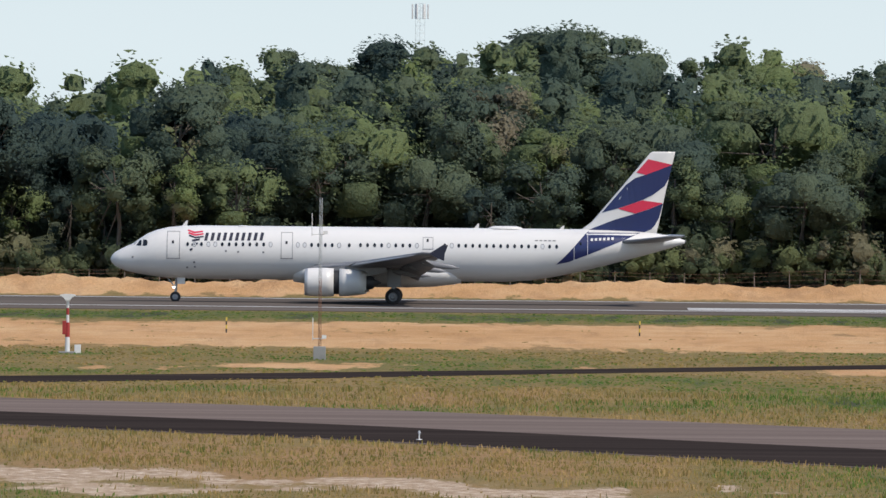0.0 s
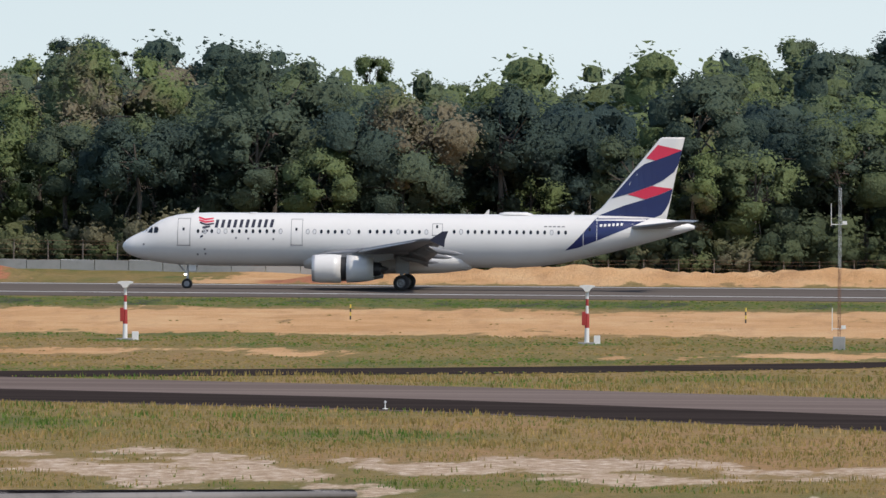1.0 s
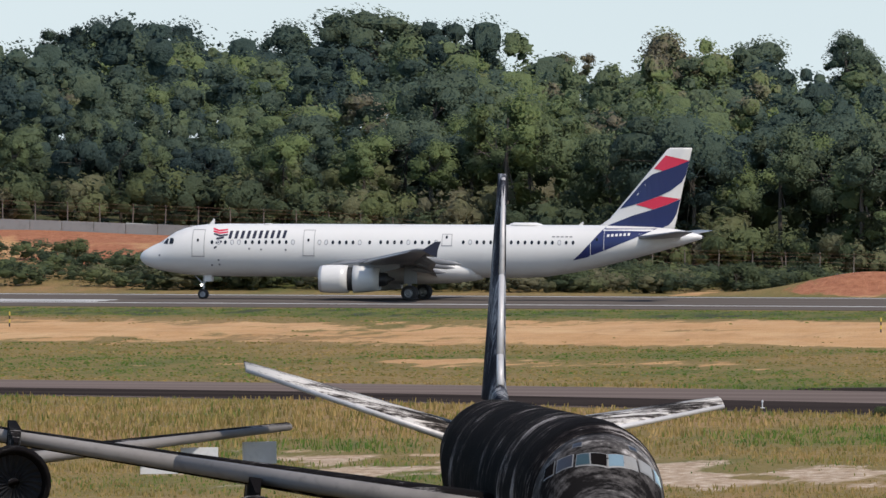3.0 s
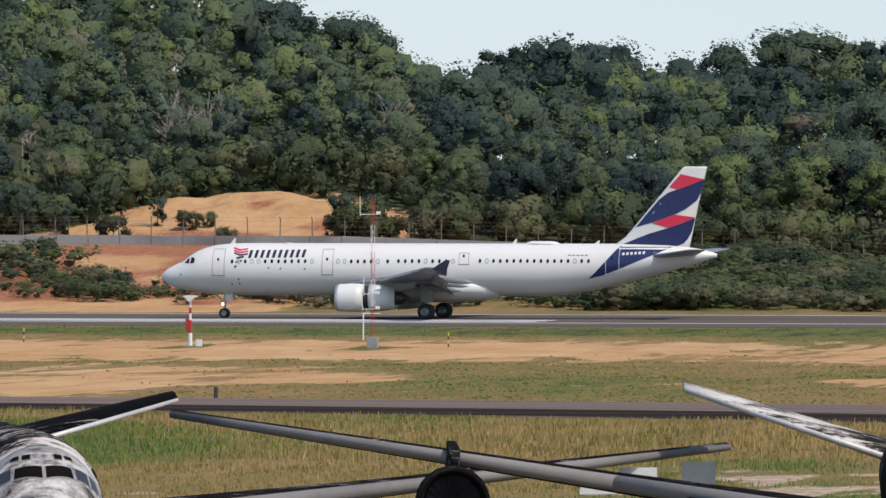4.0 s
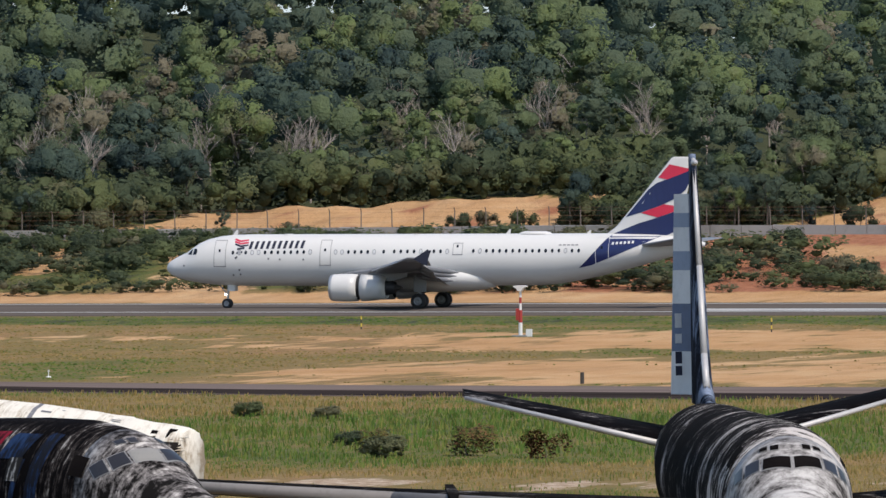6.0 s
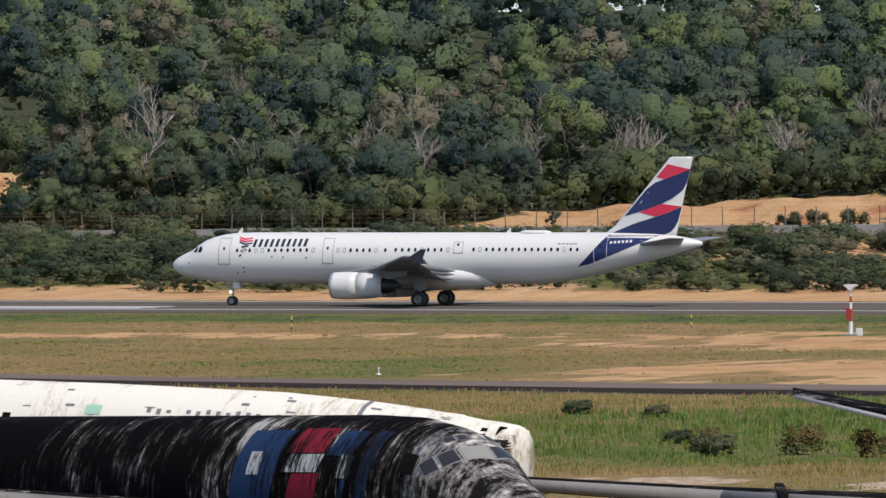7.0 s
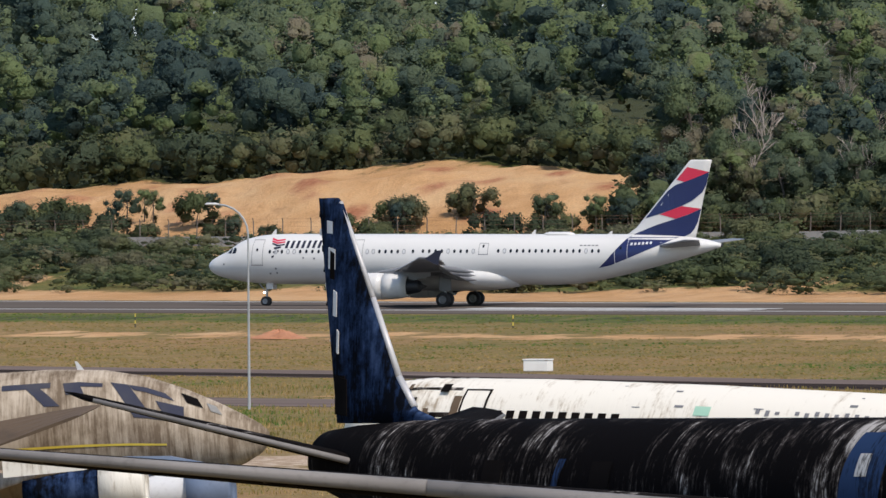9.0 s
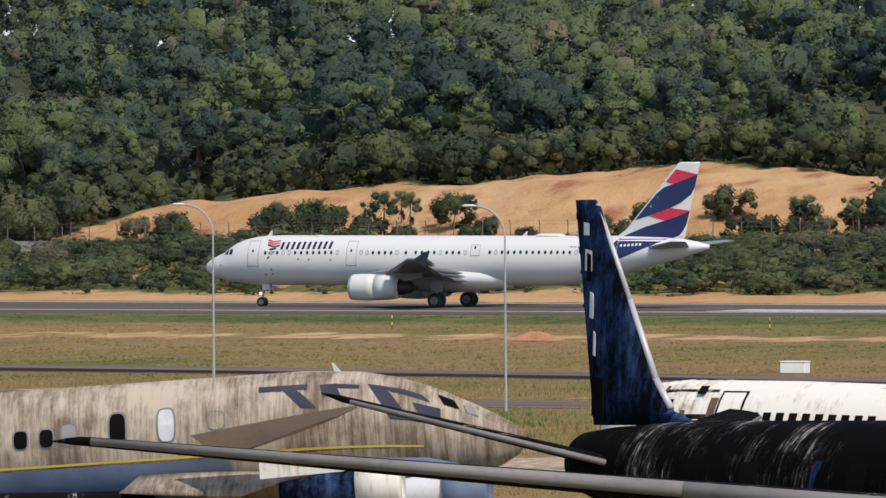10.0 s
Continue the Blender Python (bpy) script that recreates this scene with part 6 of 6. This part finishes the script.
        s = float(rng.uniform(0.45, 1.1)) * (1.25 if clump > 0.6 else 0.9)
        a = float(rng.uniform(-45, 45))
        z = float(land(x, y)) - 0.1
        if k % 9 == 0:
            copy_thing(SHRUB, pose(x, y, z, 0, 0, a) @ Matrix.Diagonal((s * 1.2, s, s * 0.9, 1)))
        else:
            p, c = SHRUB_PTS.reshape(-1, 4, 6), SHRUB_CORES.reshape(-1, 4, 6)
            p = p[rng.random(len(p)) < 0.2]
            p = np.concatenate([p[:, :, :3].mean(axis=1, keepdims=True) * -0.2 + p[:, :, :3] * 1.2, p[:, :, 3:]], -1)
            p = np.concatenate([p, c[c[:, :, 1].mean(axis=1) < 0.3]])
            scrub.append(spun(p.reshape(-1, 6), radians(a), (1.5 * s, s, 0.72 * s), (x, y, z)))
        k += 1
    # undergrowth that closes the edge of the wood
    for x in np.arange(-455, 50, 1.7):
        edge = tree_edge(x)
        for deep, keep, grow in (((0, 0.22, 1.15), (13, 0.12, 1.4)) if x < -118 else ((2, 0.26, 1.15),)):
            xx, yy = float(x) + float(rng.uniform(-1, 1)), edge + deep + float(rng.uniform(-2, 5))
            s = float(rng.uniform(0.8, 1.9))
            p, c = SHRUB_PTS.reshape(-1, 4, 6), SHRUB_CORES.reshape(-1, 4, 6)
            p = p[rng.random(len(p)) < keep]
            mid = p[:, :, :3].mean(axis=1, keepdims=True)
            p = np.concatenate([np.concatenate([mid + (p[:, :, :3] - mid) * grow, p[:, :, 3:]], -1), c[c[:, :, 1].min(axis=1) < 0.3]])
            scrub.append(spun(p.reshape(-1, 6), float(rng.uniform(-0.8, 0.8)), (1.25 * s, 1.1 * s, 1.15 * s), (xx, yy, float(land(xx, yy)) - 0.3)))
    tint = np.concatenate([np.full(len(p), rng.uniform(0, 1)) for p in scrub])
    ob = new("slope_scrub", quads_mesh("slope_scrub", np.concatenate(scrub), scrub_leaf, tint))
    tagged(ob, "thick dark green scrub on the slope below the wall", "scrub", kind="stuff")
    # bushes and small trees in clumps on the bare bank behind the wall: x from, x to, how many, reach behind the wall, size
    for x0, x1, n, reach, size in ((-446, -420, 18, 14, 1.5), (-412, -405, 5, 8, 1.3), (-398, -376, 20, 14, 1.25), (-375, -367, 6, 8, 0.9), (-359, -338, 11, 14, 1.2), (-339, -288, 34, 9, 1.3), (-276, -266, 3, 8, 0.7), (-255, -245, 4, 10, 0.8), (-243, -222, 26, 10, 1.5), (-220, -199, 7, 14, 0.9), (-193, -180, 10, 12, 1.4)):
        for k in range(n):
            x = float(rng.uniform(x0, x1))
            y = wall_line(x) + float(rng.uniform(2.5, reach))
            kind, s = (SHRUB, size * float(rng.uniform(0.55, 1.1))) if rng.random() < 0.72 else (KINDS[5][0] if rng.random() < 0.5 else KINDS[2][0], size * float(rng.uniform(0.24, 0.38)))
            copy_thing(kind, pose(x, y, float(land(x, y)) - 0.1, 0, 0, float(rng.uniform(0, 360))) @ Matrix.Diagonal((s, s, s, 1)))


plant_woods()
for ob in [k[0] for k in KINDS] + [OPEN_TREE, SHRUB, BARE_TREE]:
    x, y = random.uniform(-20, 30), random.uniform(1010, 1060)
    ob.matrix_basis = pose(x, y, float(land(x, y)))


# ---- wall, fence and field equipment ----
def wall_at(x):
    return float(np.interp(-x, [-r[0] for r in WALL], [r[1] for r in WALL])), float(np.interp(-x, [-r[0] for r in WALL], [r[2] for r in WALL]))


def build_wall():
    bm = bmesh.new()
    rng = random.Random(2)
    x = -455.0
    prev = None
    while x < -62:
        y, z = wall_at(x)
        cur = [(x, y - 0.12, z - 1.6), (x, y + 0.12, z - 1.6), (x, y + 0.12, z), (x, y - 0.12, z)]
        if prev:
            put_loft(bm, [prev, cur])
        prev = [(p[0] + 0.06, p[1], p[2] + rng.uniform(-0.06, 0.06) * (k > 1)) for k, p in enumerate(cur)]
        x += 3.0
    wall = part("wall_airfield", bm, concrete, None)
    return tagged(wall, "low stained grey concrete boundary wall climbing the slope", "wall", kind="structure")


def build_fence():
    fence = thing("perimeter_fence", pose(0, 0, 0), "rusty wire perimeter fence on thin concrete posts", "fence")
    me = None
    rng = random.Random(3)
    x = -450.0
    prev = None
    wires = bmesh.new()
    while x < 60:
        y, z = wall_at(x)
        base = z - 0.3 if x < -62 else float(land(x, y))
        h = 1.75
        if me is None:
            bm = bmesh.new()
            put_tube(bm, (0, 0, -0.3), (0, 0, h), 0.06, 0.05, 6)
            put_tube(bm, (0, 0, h), (0, -0.25, h + 0.3), 0.045, 0.04, 6)
            post = part("post", bm, weathered_post, fence)
            me = post.data
        else:
            post = new("post", me)
            post.parent = fence
        post.matrix_basis = pose(x, y + 0.3, base, rng.uniform(-2, 2), rng.uniform(-2, 2), 0)
        top = Vector((x, y + 0.3, base))
        if prev is not None:
            for k in (0.3, 0.75, 1.2, 1.65, 1.95):
                put_tube(wires, prev + Vector((0, 0, k)), top + Vector((0, 0, k)), 0.008, n=3)
        prev = top
        x += 3.05
    part("wire", wires, rust_steel, fence)
    return fence


def marker_pylon(x, y, h=3.5):
    t = thing("marker_pylon", pose(x, y, 0), "red and white banded marker pylon with a flat white lamp head", "marker", "marker pylons")
    bm = bmesh.new()
    put_box(bm, -0.5, 0.5, -0.5, 0.5, -0.1, 0.1, 0.03)
    part("footing", bm, concrete, t)
    for k, (a, b, mat) in enumerate(((0.1, 0.95, pole_white), (0.95, 1.8, pole_red), (1.8, 2.25, pole_white), (2.25, 2.65, pole_red), (2.65, 3.1, pole_white))):
        bm = bmesh.new()
        r = 0.14 if k < 2 else 0.09
        put_tube(bm, (0, 0, a), (0, 0, b), r, r * 0.95, 12)
        part("band", bm, mat, t)
    bm = bmesh.new()
    put_box(bm, -0.3, -0.08, -0.16, 0.16, 1.1, 1.9, 0.03)
    part("cabinet", bm, pole_red, t)
    bm = bmesh.new()
    put_loft(bm, [[(-w, -0.3, z), (w, -0.3, z), (w, 0.3, z), (-w, 0.3, z)] for w, z in ((0.12, 3.08), (0.22, 3.24), (0.44, 3.37), (0.44, 3.42), (0.22, 3.46))])
    part("lamp_head", bm, pole_white, t, "flat white lamp head")
    bm = bmesh.new()
    put_box(bm, 0.42, 0.78, -0.2, 0.2, 0.0, 0.5, 0.02)
    part("junction_box", bm, pole_white, t)
    return t


def lattice_mast(name, x, y, h, w, mats, label, arm):
    t = thing(name, pose(x, y, 0), label, "mast", "masts")
    n = int(h / 0.9)
    for k in range(n):
        z0, z1 = h * k / n, h * (k + 1) / n
        bm = bmesh.new()
        c = [(w * math.cos(a), w * math.sin(a)) for a in (0.5, 2.6, 4.7)]
        for i in range(3):
            a, b = c[i], c[(i + 1) % 3]
            put_tube(bm, (*a, z0), (*a, z1), 0.014, n=5)
            put_tube(bm, (*a, z0), (*b, z1), 0.008, n=4)
            put_tube(bm, (*a, z1), (*b, z1), 0.008, n=4)
        part("segment", bm, mats[k * len(mats) // n % len(mats)], t)
    bm = bmesh.new()
    put_box(bm, -0.35, 0.35, -0.3, 0.3, -0.05, 0.75, 0.03)
    part("base_cabinet", bm, concrete, t)
    for z, l in arm:
        bm = bmesh.new()
        put_tube(bm, (-l, 0, z), (l * 0.4, 0, z), 0.025, n=6)
        put_box(bm, l * 0.3, l * 0.3 + 0.26, -0.12, 0.12, z, z + 0.2)
        put_tube(bm, (-l, 0, z - 0.1), (-l, 0, z + 1.2), 0.025, n=6)
        part("crossarm", bm, pole_white, t)
    return t


def street_lamp(x, y, h=10.2):
    t = thing("street_lamp", pose(x, y, 0), "tall thin curved galvanised street lamp", "lamp", "street lamps")
    bm = bmesh.new()
    put_tube(bm, (0, 0, 0), (-0.05, 0, h - 1.6), 0.075, 0.045, 10)
    part("pole", bm, galvanised, t)
    bm = bmesh.new()
    pts = [Vector((-0.05 - 1.55 * (1 - math.cos(a)), 0, h - 1.6 + 1.45 * math.sin(a))) for a in [radians(15 * k) for k in range(7)]]
    for a, b in zip(pts, pts[1:]):
        put_tube(bm, a, b, 0.055, 0.05, 8)
    part("arm", bm, galvanised, t)
    bm = bmesh.new()
    put_loft(bm, [[(-1.55 - 0.75 * u, 0.12 * w * math.cos(q), h - 0.12 + 0.07 * w * math.sin(q)) for q in [2 * math.pi * k / 10 for k in range(10)]] for u, w in ((0, 0.4), (0.25, 1), (0.8, 1), (1, 0.3))])
    part("lantern", bm, pole_white, t)
    return t


def edge_light(x, y):
    t = thing("edge_light", pose(x, y, 0), "small white taxiway edge light on a stem", "light", "taxiway edge lights")
    bm = bmesh.new()
    put_tube(bm, (0, 0, 0), (0, 0, 0.34), 0.025, n=8)
    put_tube(bm, (0, 0, 0), (0, 0, 0.07), 0.15, 0.12, 10)
    part("stem", bm, pole_white, t)
    bm = bmesh.new()
    put_tube(bm, (0, 0, 0.32), (0, 0, 0.42), 0.06, 0.035, 10)
    part("lens", bm, blind_white, t)
    return t


def field_post(x, y, h, r, mat_a, mat_b, label):
    t = thing("marker_post", pose(x, y, 0), label, "post", "marker posts")
    for k in range(4):
        bm = bmesh.new()
        put_tube(bm, (0, 0, h * k / 4), (0, 0, h * (k + 1) / 4), r, r, 8)
        part("band", bm, mat_a if k % 2 else mat_b, t)
    return t


build_wall()
build_fence()
for x, y in ((-29, 645), (-56.3, 647), (-151, 722), (-180, 723)):
    marker_pylon(x, y)
lattice_mast("aerial_mast", -14.0, 634, 9.3, 0.09, [rust_steel, galvanised], "thin pale lattice mast leaning over a small cabinet", ((7.2, 0.5), (1.2, 0.4)))
lattice_mast("aerial_mast", -138.2, 720, 10.0, 0.15, [pole_red, pole_white, pole_red, pole_white, pole_red], "red and white lattice mast with white crossarms", ((8.9, 0.85), (3.6, 0.6), (2.6, 0.7)))
bm = bmesh.new()
put_tube(bm, (0, 0, 0), (0, 0, 1.9), 0.05, n=8)
put_tube(bm, (0, 0, 1.85), (1.2, 0, 1.85), 0.04, n=8)
mast_pipe = thing("pipe_frame", pose(-145.0, 752, 0), "small white bent pipe frame", "frame")
part("pipe", bm, pole_white, mast_pipe)
for x, y in ((-187.2, 507), (-207.8, 520)):
    street_lamp(x, y)
for x, y in ((-6, 463), (-31, 490), (-59, 513), (-174.6, 592)):
    edge_light(x, y)
for x, y in ((-117, 566), (-140, 576)):
    field_post(x, y, 0.62, 0.11, post_dark, post_dark, "short dark round post in the sandy verge")
for x, y in ((-198, 749), (-166, 738), (-134, 725), (-224, 738), (-255, 745), (-285, 748), (-75, 720), (-48, 722), (-101, 722), (-22, 720), (5, 722)):
    field_post(x, y, 1.0, 0.05, yellow_paint, post_dark, "thin banded black and yellow marker post")
cabinet_white = worn("cabinet_white", (0.80, 0.79, 0.76), (0.6, 0.58, 0.54), 0.6, 0, 2, 0.4)
red_earth = worn("red_earth", (0.42, 0.19, 0.10), (0.24, 0.10, 0.05), 0.95, 0, 1.5, 0.8)
box_t = thing("white_cabinet", pose(-203.5, 599, 0), "white boxy equipment cabinet on the grass", "cabinet")
bm = bmesh.new()
put_box(bm, -0.74, 0.74, -0.5, 0.5, 0.05, 0.70, 0.04)
part("body", bm, cabinet_white, box_t)
bm = bmesh.new()
put_box(bm, -0.78, 0.78, -0.53, 0.53, 0.69, 0.75, 0.02)
part("lid", bm, cabinet_white, box_t)


def earth_heap(x, y, rx, ry, h):
    """A low tipped heap of red earth with crumbled sides."""
    rng = random.Random(6)
    t = thing("earth_heap", pose(x, y, float(land(x, y)) - 0.02), "small tipped heap of red earth on the grass", "heap")
    bm = bmesh.new()
    n = 28
    rings = []
    for u in (1.0, 0.86, 0.7, 0.52, 0.34, 0.16, 0.04):
        rings.append([(rx * u * math.cos(2 * math.pi * i / n) * rng.uniform(0.9, 1.1), ry * u * math.sin(2 * math.pi * i / n) * rng.uniform(0.9, 1.1), h * (1 - u ** 1.3) * rng.uniform(0.8, 1.15)) for i in range(n)])
    part("earth", put_loft(bm, rings), red_earth, t)
    return t


earth_heap(-256, 699, 2.1, 1.6, 0.62)
# telecom tower over the hill
tower = lattice_mast("telecom_tower", -17.9, 1350, 30.0, 0.65, [galvanised], "grey lattice telecom tower with white panel aerials", ())
for k in range(6):
    a = math.pi * k / 3
    bm = bmesh.new()
    put_box(bm, -0.16, 0.16, -0.1, 0.1, -0.9, 0.9, 0.03)
    p = part("panel_aerial", bm, pole_white, tower)
    p.matrix_basis = pose(0.95 * math.cos(a), 0.95 * math.sin(a), 29.0, 0, 0, math.degrees(a) + 90)
top_z = 29.6
tower.matrix_basis = pose(-17.9, 1350, top_z - 30.0)


# ---- grass ----
def grass_material(name, stops):
    m = Mat(name, 0.8, 0, 0.15)
    g = m.node("ShaderNodeNewGeometry")
    v = m.coords((1, 0.1, 1), "World")
    big = m.noise(v, 0.35, 4, 0.65)
    f = m.math("ADD", m.math("MULTIPLY", big, 0.75), m.math("MULTIPLY", g.outputs["Random Per Island"], 0.35))
    m.color(m.ramp(f, stops))
    return m.m


grass_mat = grass_material("grass_blades", [(0.32, (0.38, 0.255, 0.108)), (0.47, (0.30, 0.21, 0.078)), (0.61, (0.225, 0.172, 0.054)), (0.75, (0.13, 0.14, 0.036)), (0.92, (0.075, 0.115, 0.028))])

lush_mat = grass_material("lush_blades", [(0.3, (0.24, 0.20, 0.06)), (0.5, (0.13, 0.17, 0.035)), (0.7, (0.07, 0.14, 0.025)), (0.9, (0.05, 0.11, 0.02))])


def grass_field(name, zones, label):
    """Tufts of upright blades; zones: y from, y to, tufts, height, width."""
    rng = np.random.default_rng(21)
    out, green = [], []
    for y0, y1, n, h, w in zones:
        y = np.sqrt(rng.uniform(y0 * y0, y1 * y1, n))
        az = np.radians(rng.uniform(-2.2, 23.3, n))
        x = -np.tan(az) * y
        s, l, r = soil(x, y)
        far, near = np.interp(x, [p[0] for p in TAXI_FAR], [p[1] for p in TAXI_FAR]), np.interp(x, [p[0] for p in TAXI_NEAR], [p[1] for p in TAXI_NEAR])
        ok = (rng.random(n) > np.clip((s - 0.12) * 2.6, 0, 0.99)) & ~((y < far + 0.8) & (y > near - 0.5)) & (y < 811)
        la = np.interp(x, [-62, -18, 16, 120], [556, 592, 631, 740])
        ok &= ~((x > -60) & (y < la + 1) & (y > la - 14))
        ok &= ~((x < -160) & (y > np.interp(x, [-330, -230, -191, -160], [545, 528, 514, 508])) & (y < np.interp(x, [-330, -230, -197, -160], [560, 545, 531, 520])))
        x, y, l = x[ok], y[ok], l[ok]
        m = len(x)
        z = land(x, y)
        hs = 1 + 0.9 * np.exp(-((x + 78) / 20) ** 2 - ((y - 480) / 45) ** 2) + 0.9 * np.exp(-((x + 122) / 20) ** 2 - ((y - 478) / 46) ** 2)
        clump = 0.3 + 0.8 * np.clip(wave(x, y * 1.5, 5.0, 3.0) + 0.5, 0, 1.2) + 0.5 * np.clip(wave(x, y, 1.6, 5.0), 0, 1)
        hh = h * hs * rng.uniform(0.45, 1.25, m) * clump
        for b in range(2):
            a = rng.uniform(0, np.pi, m)
            dx, dy = np.cos(a) * w, np.sin(a) * w * 0.5
            bx, by = x + rng.uniform(-0.3, 0.3, m), y + rng.uniform(-0.3, 0.3, m)
            lean = rng.uniform(-0.35, 0.35, (2, m)) * hh
            q = np.stack([np.stack([bx - dx, by - dy, z - 0.03], -1), np.stack([bx + dx, by + dy, z - 0.03], -1), np.stack([bx + lean[0] + dx * 0.35, by + lean[1], z + hh * rng.uniform(0.8, 1, m)], -1), np.stack([bx + lean[0] - dx * 0.35, by + lean[1], z + hh], -1)], 1)
            lush = l + rng.uniform(-0.15, 0.15, m) > 0.58
            out.append(q[~lush].reshape(-1, 3))
            green.append(q[lush].reshape(-1, 3))
    ob = new(name, quads_mesh(name, np.concatenate(out), grass_mat))
    tagged(ob, label, "grass", kind="stuff")
    ob = new("green_" + name, quads_mesh("green_" + name, np.concatenate(green), lush_mat))
    tagged(ob, "lush bright green grass", "grass", kind="stuff")


grass_field("near_grass", ((380, 440, 50000, 0.15, 0.035), (440, 560, 70000, 0.19, 0.04)), "tall patchy green and straw-coloured grass")
grass_field("field_grass", ((560, 680, 44000, 0.065, 0.13), (680, 812, 34000, 0.05, 0.18)), "short rough airfield grass")

# bushes in the rank grass between the wrecks
dry_leaf = grass_material("dry_leaf", [(0.3, (0.16, 0.07, 0.035)), (0.55, (0.12, 0.075, 0.03)), (0.8, (0.10, 0.11, 0.03))])
DRY = thing("dry_bush", pose(-111.5, 439, -0.1), "rust-brown dried bush in the grass", "shrub", "bushes among the wrecks")
cr = new("crown", quads_mesh("crown", SHRUB_PTS * np.array([0.62, 0.62, 0.5, 1, 1, 1]), dry_leaf))
cr.parent = DRY
trunk_part(0.9, [], DRY, 3, 0.03)
for x, y, s in ((-107.5, 436, 0.9), (-116.5, 443, 0.8)):
    copy_thing(DRY, pose(x, y, -0.1, 0, 0, x * 9) @ Matrix.Diagonal((s, s, s, 1)))
for x, y, s in ((-114.5, 436, 0.5), (-139, 504, 0.4), (-134, 500, 0.35), (-121, 455, 0.35), (-126, 440, 0.45), (-131, 436, 0.5), (-104, 447, 0.4), (-52, 500, 0.3)):
    copy_thing(SHRUB, pose(x, y, -0.15, 0, 0, 30 * math.sin(x)) @ Matrix.Diagonal((s * 1.3, s, s * 0.8, 1)))


# ---- what moves ----
def motions():
    walk(airliner, [(t, pose(x, RUNWAY_Y, 0)) for t, x in ROLLOUT])
    ts = [r[0] for r in ROLLOUT]
    xs = [r[1] for r in ROLLOUT]
    for ob in airliner.children_recursive:
        kind = ob.name.split(".")[0]
        if kind == "reverser_sleeve":
            walk(ob, [(0.0, pose(0.42, 0, 0)), (5.7, pose(0.42, 0, 0)), (6.5, pose(0, 0, 0)), (10.0, pose(0, 0, 0))])
        if kind == "wheel":
            c, r = ob.matrix_basis.translation.copy(), ob.dimensions.z / 2
            turn, rows = 0.0, []
            for k in range(301):
                t = k / FPS
                v = (np.interp(t - 0.25, ts, xs) - np.interp(t + 0.25, ts, xs)) / 0.5
                rows.append((t, pose(c.x, c.y, c.z, 0, -math.degrees(turn), 0)))
                turn += min(v / max(r, 0.1) / FPS, 1.45)
            walk(ob, rows)


motions()
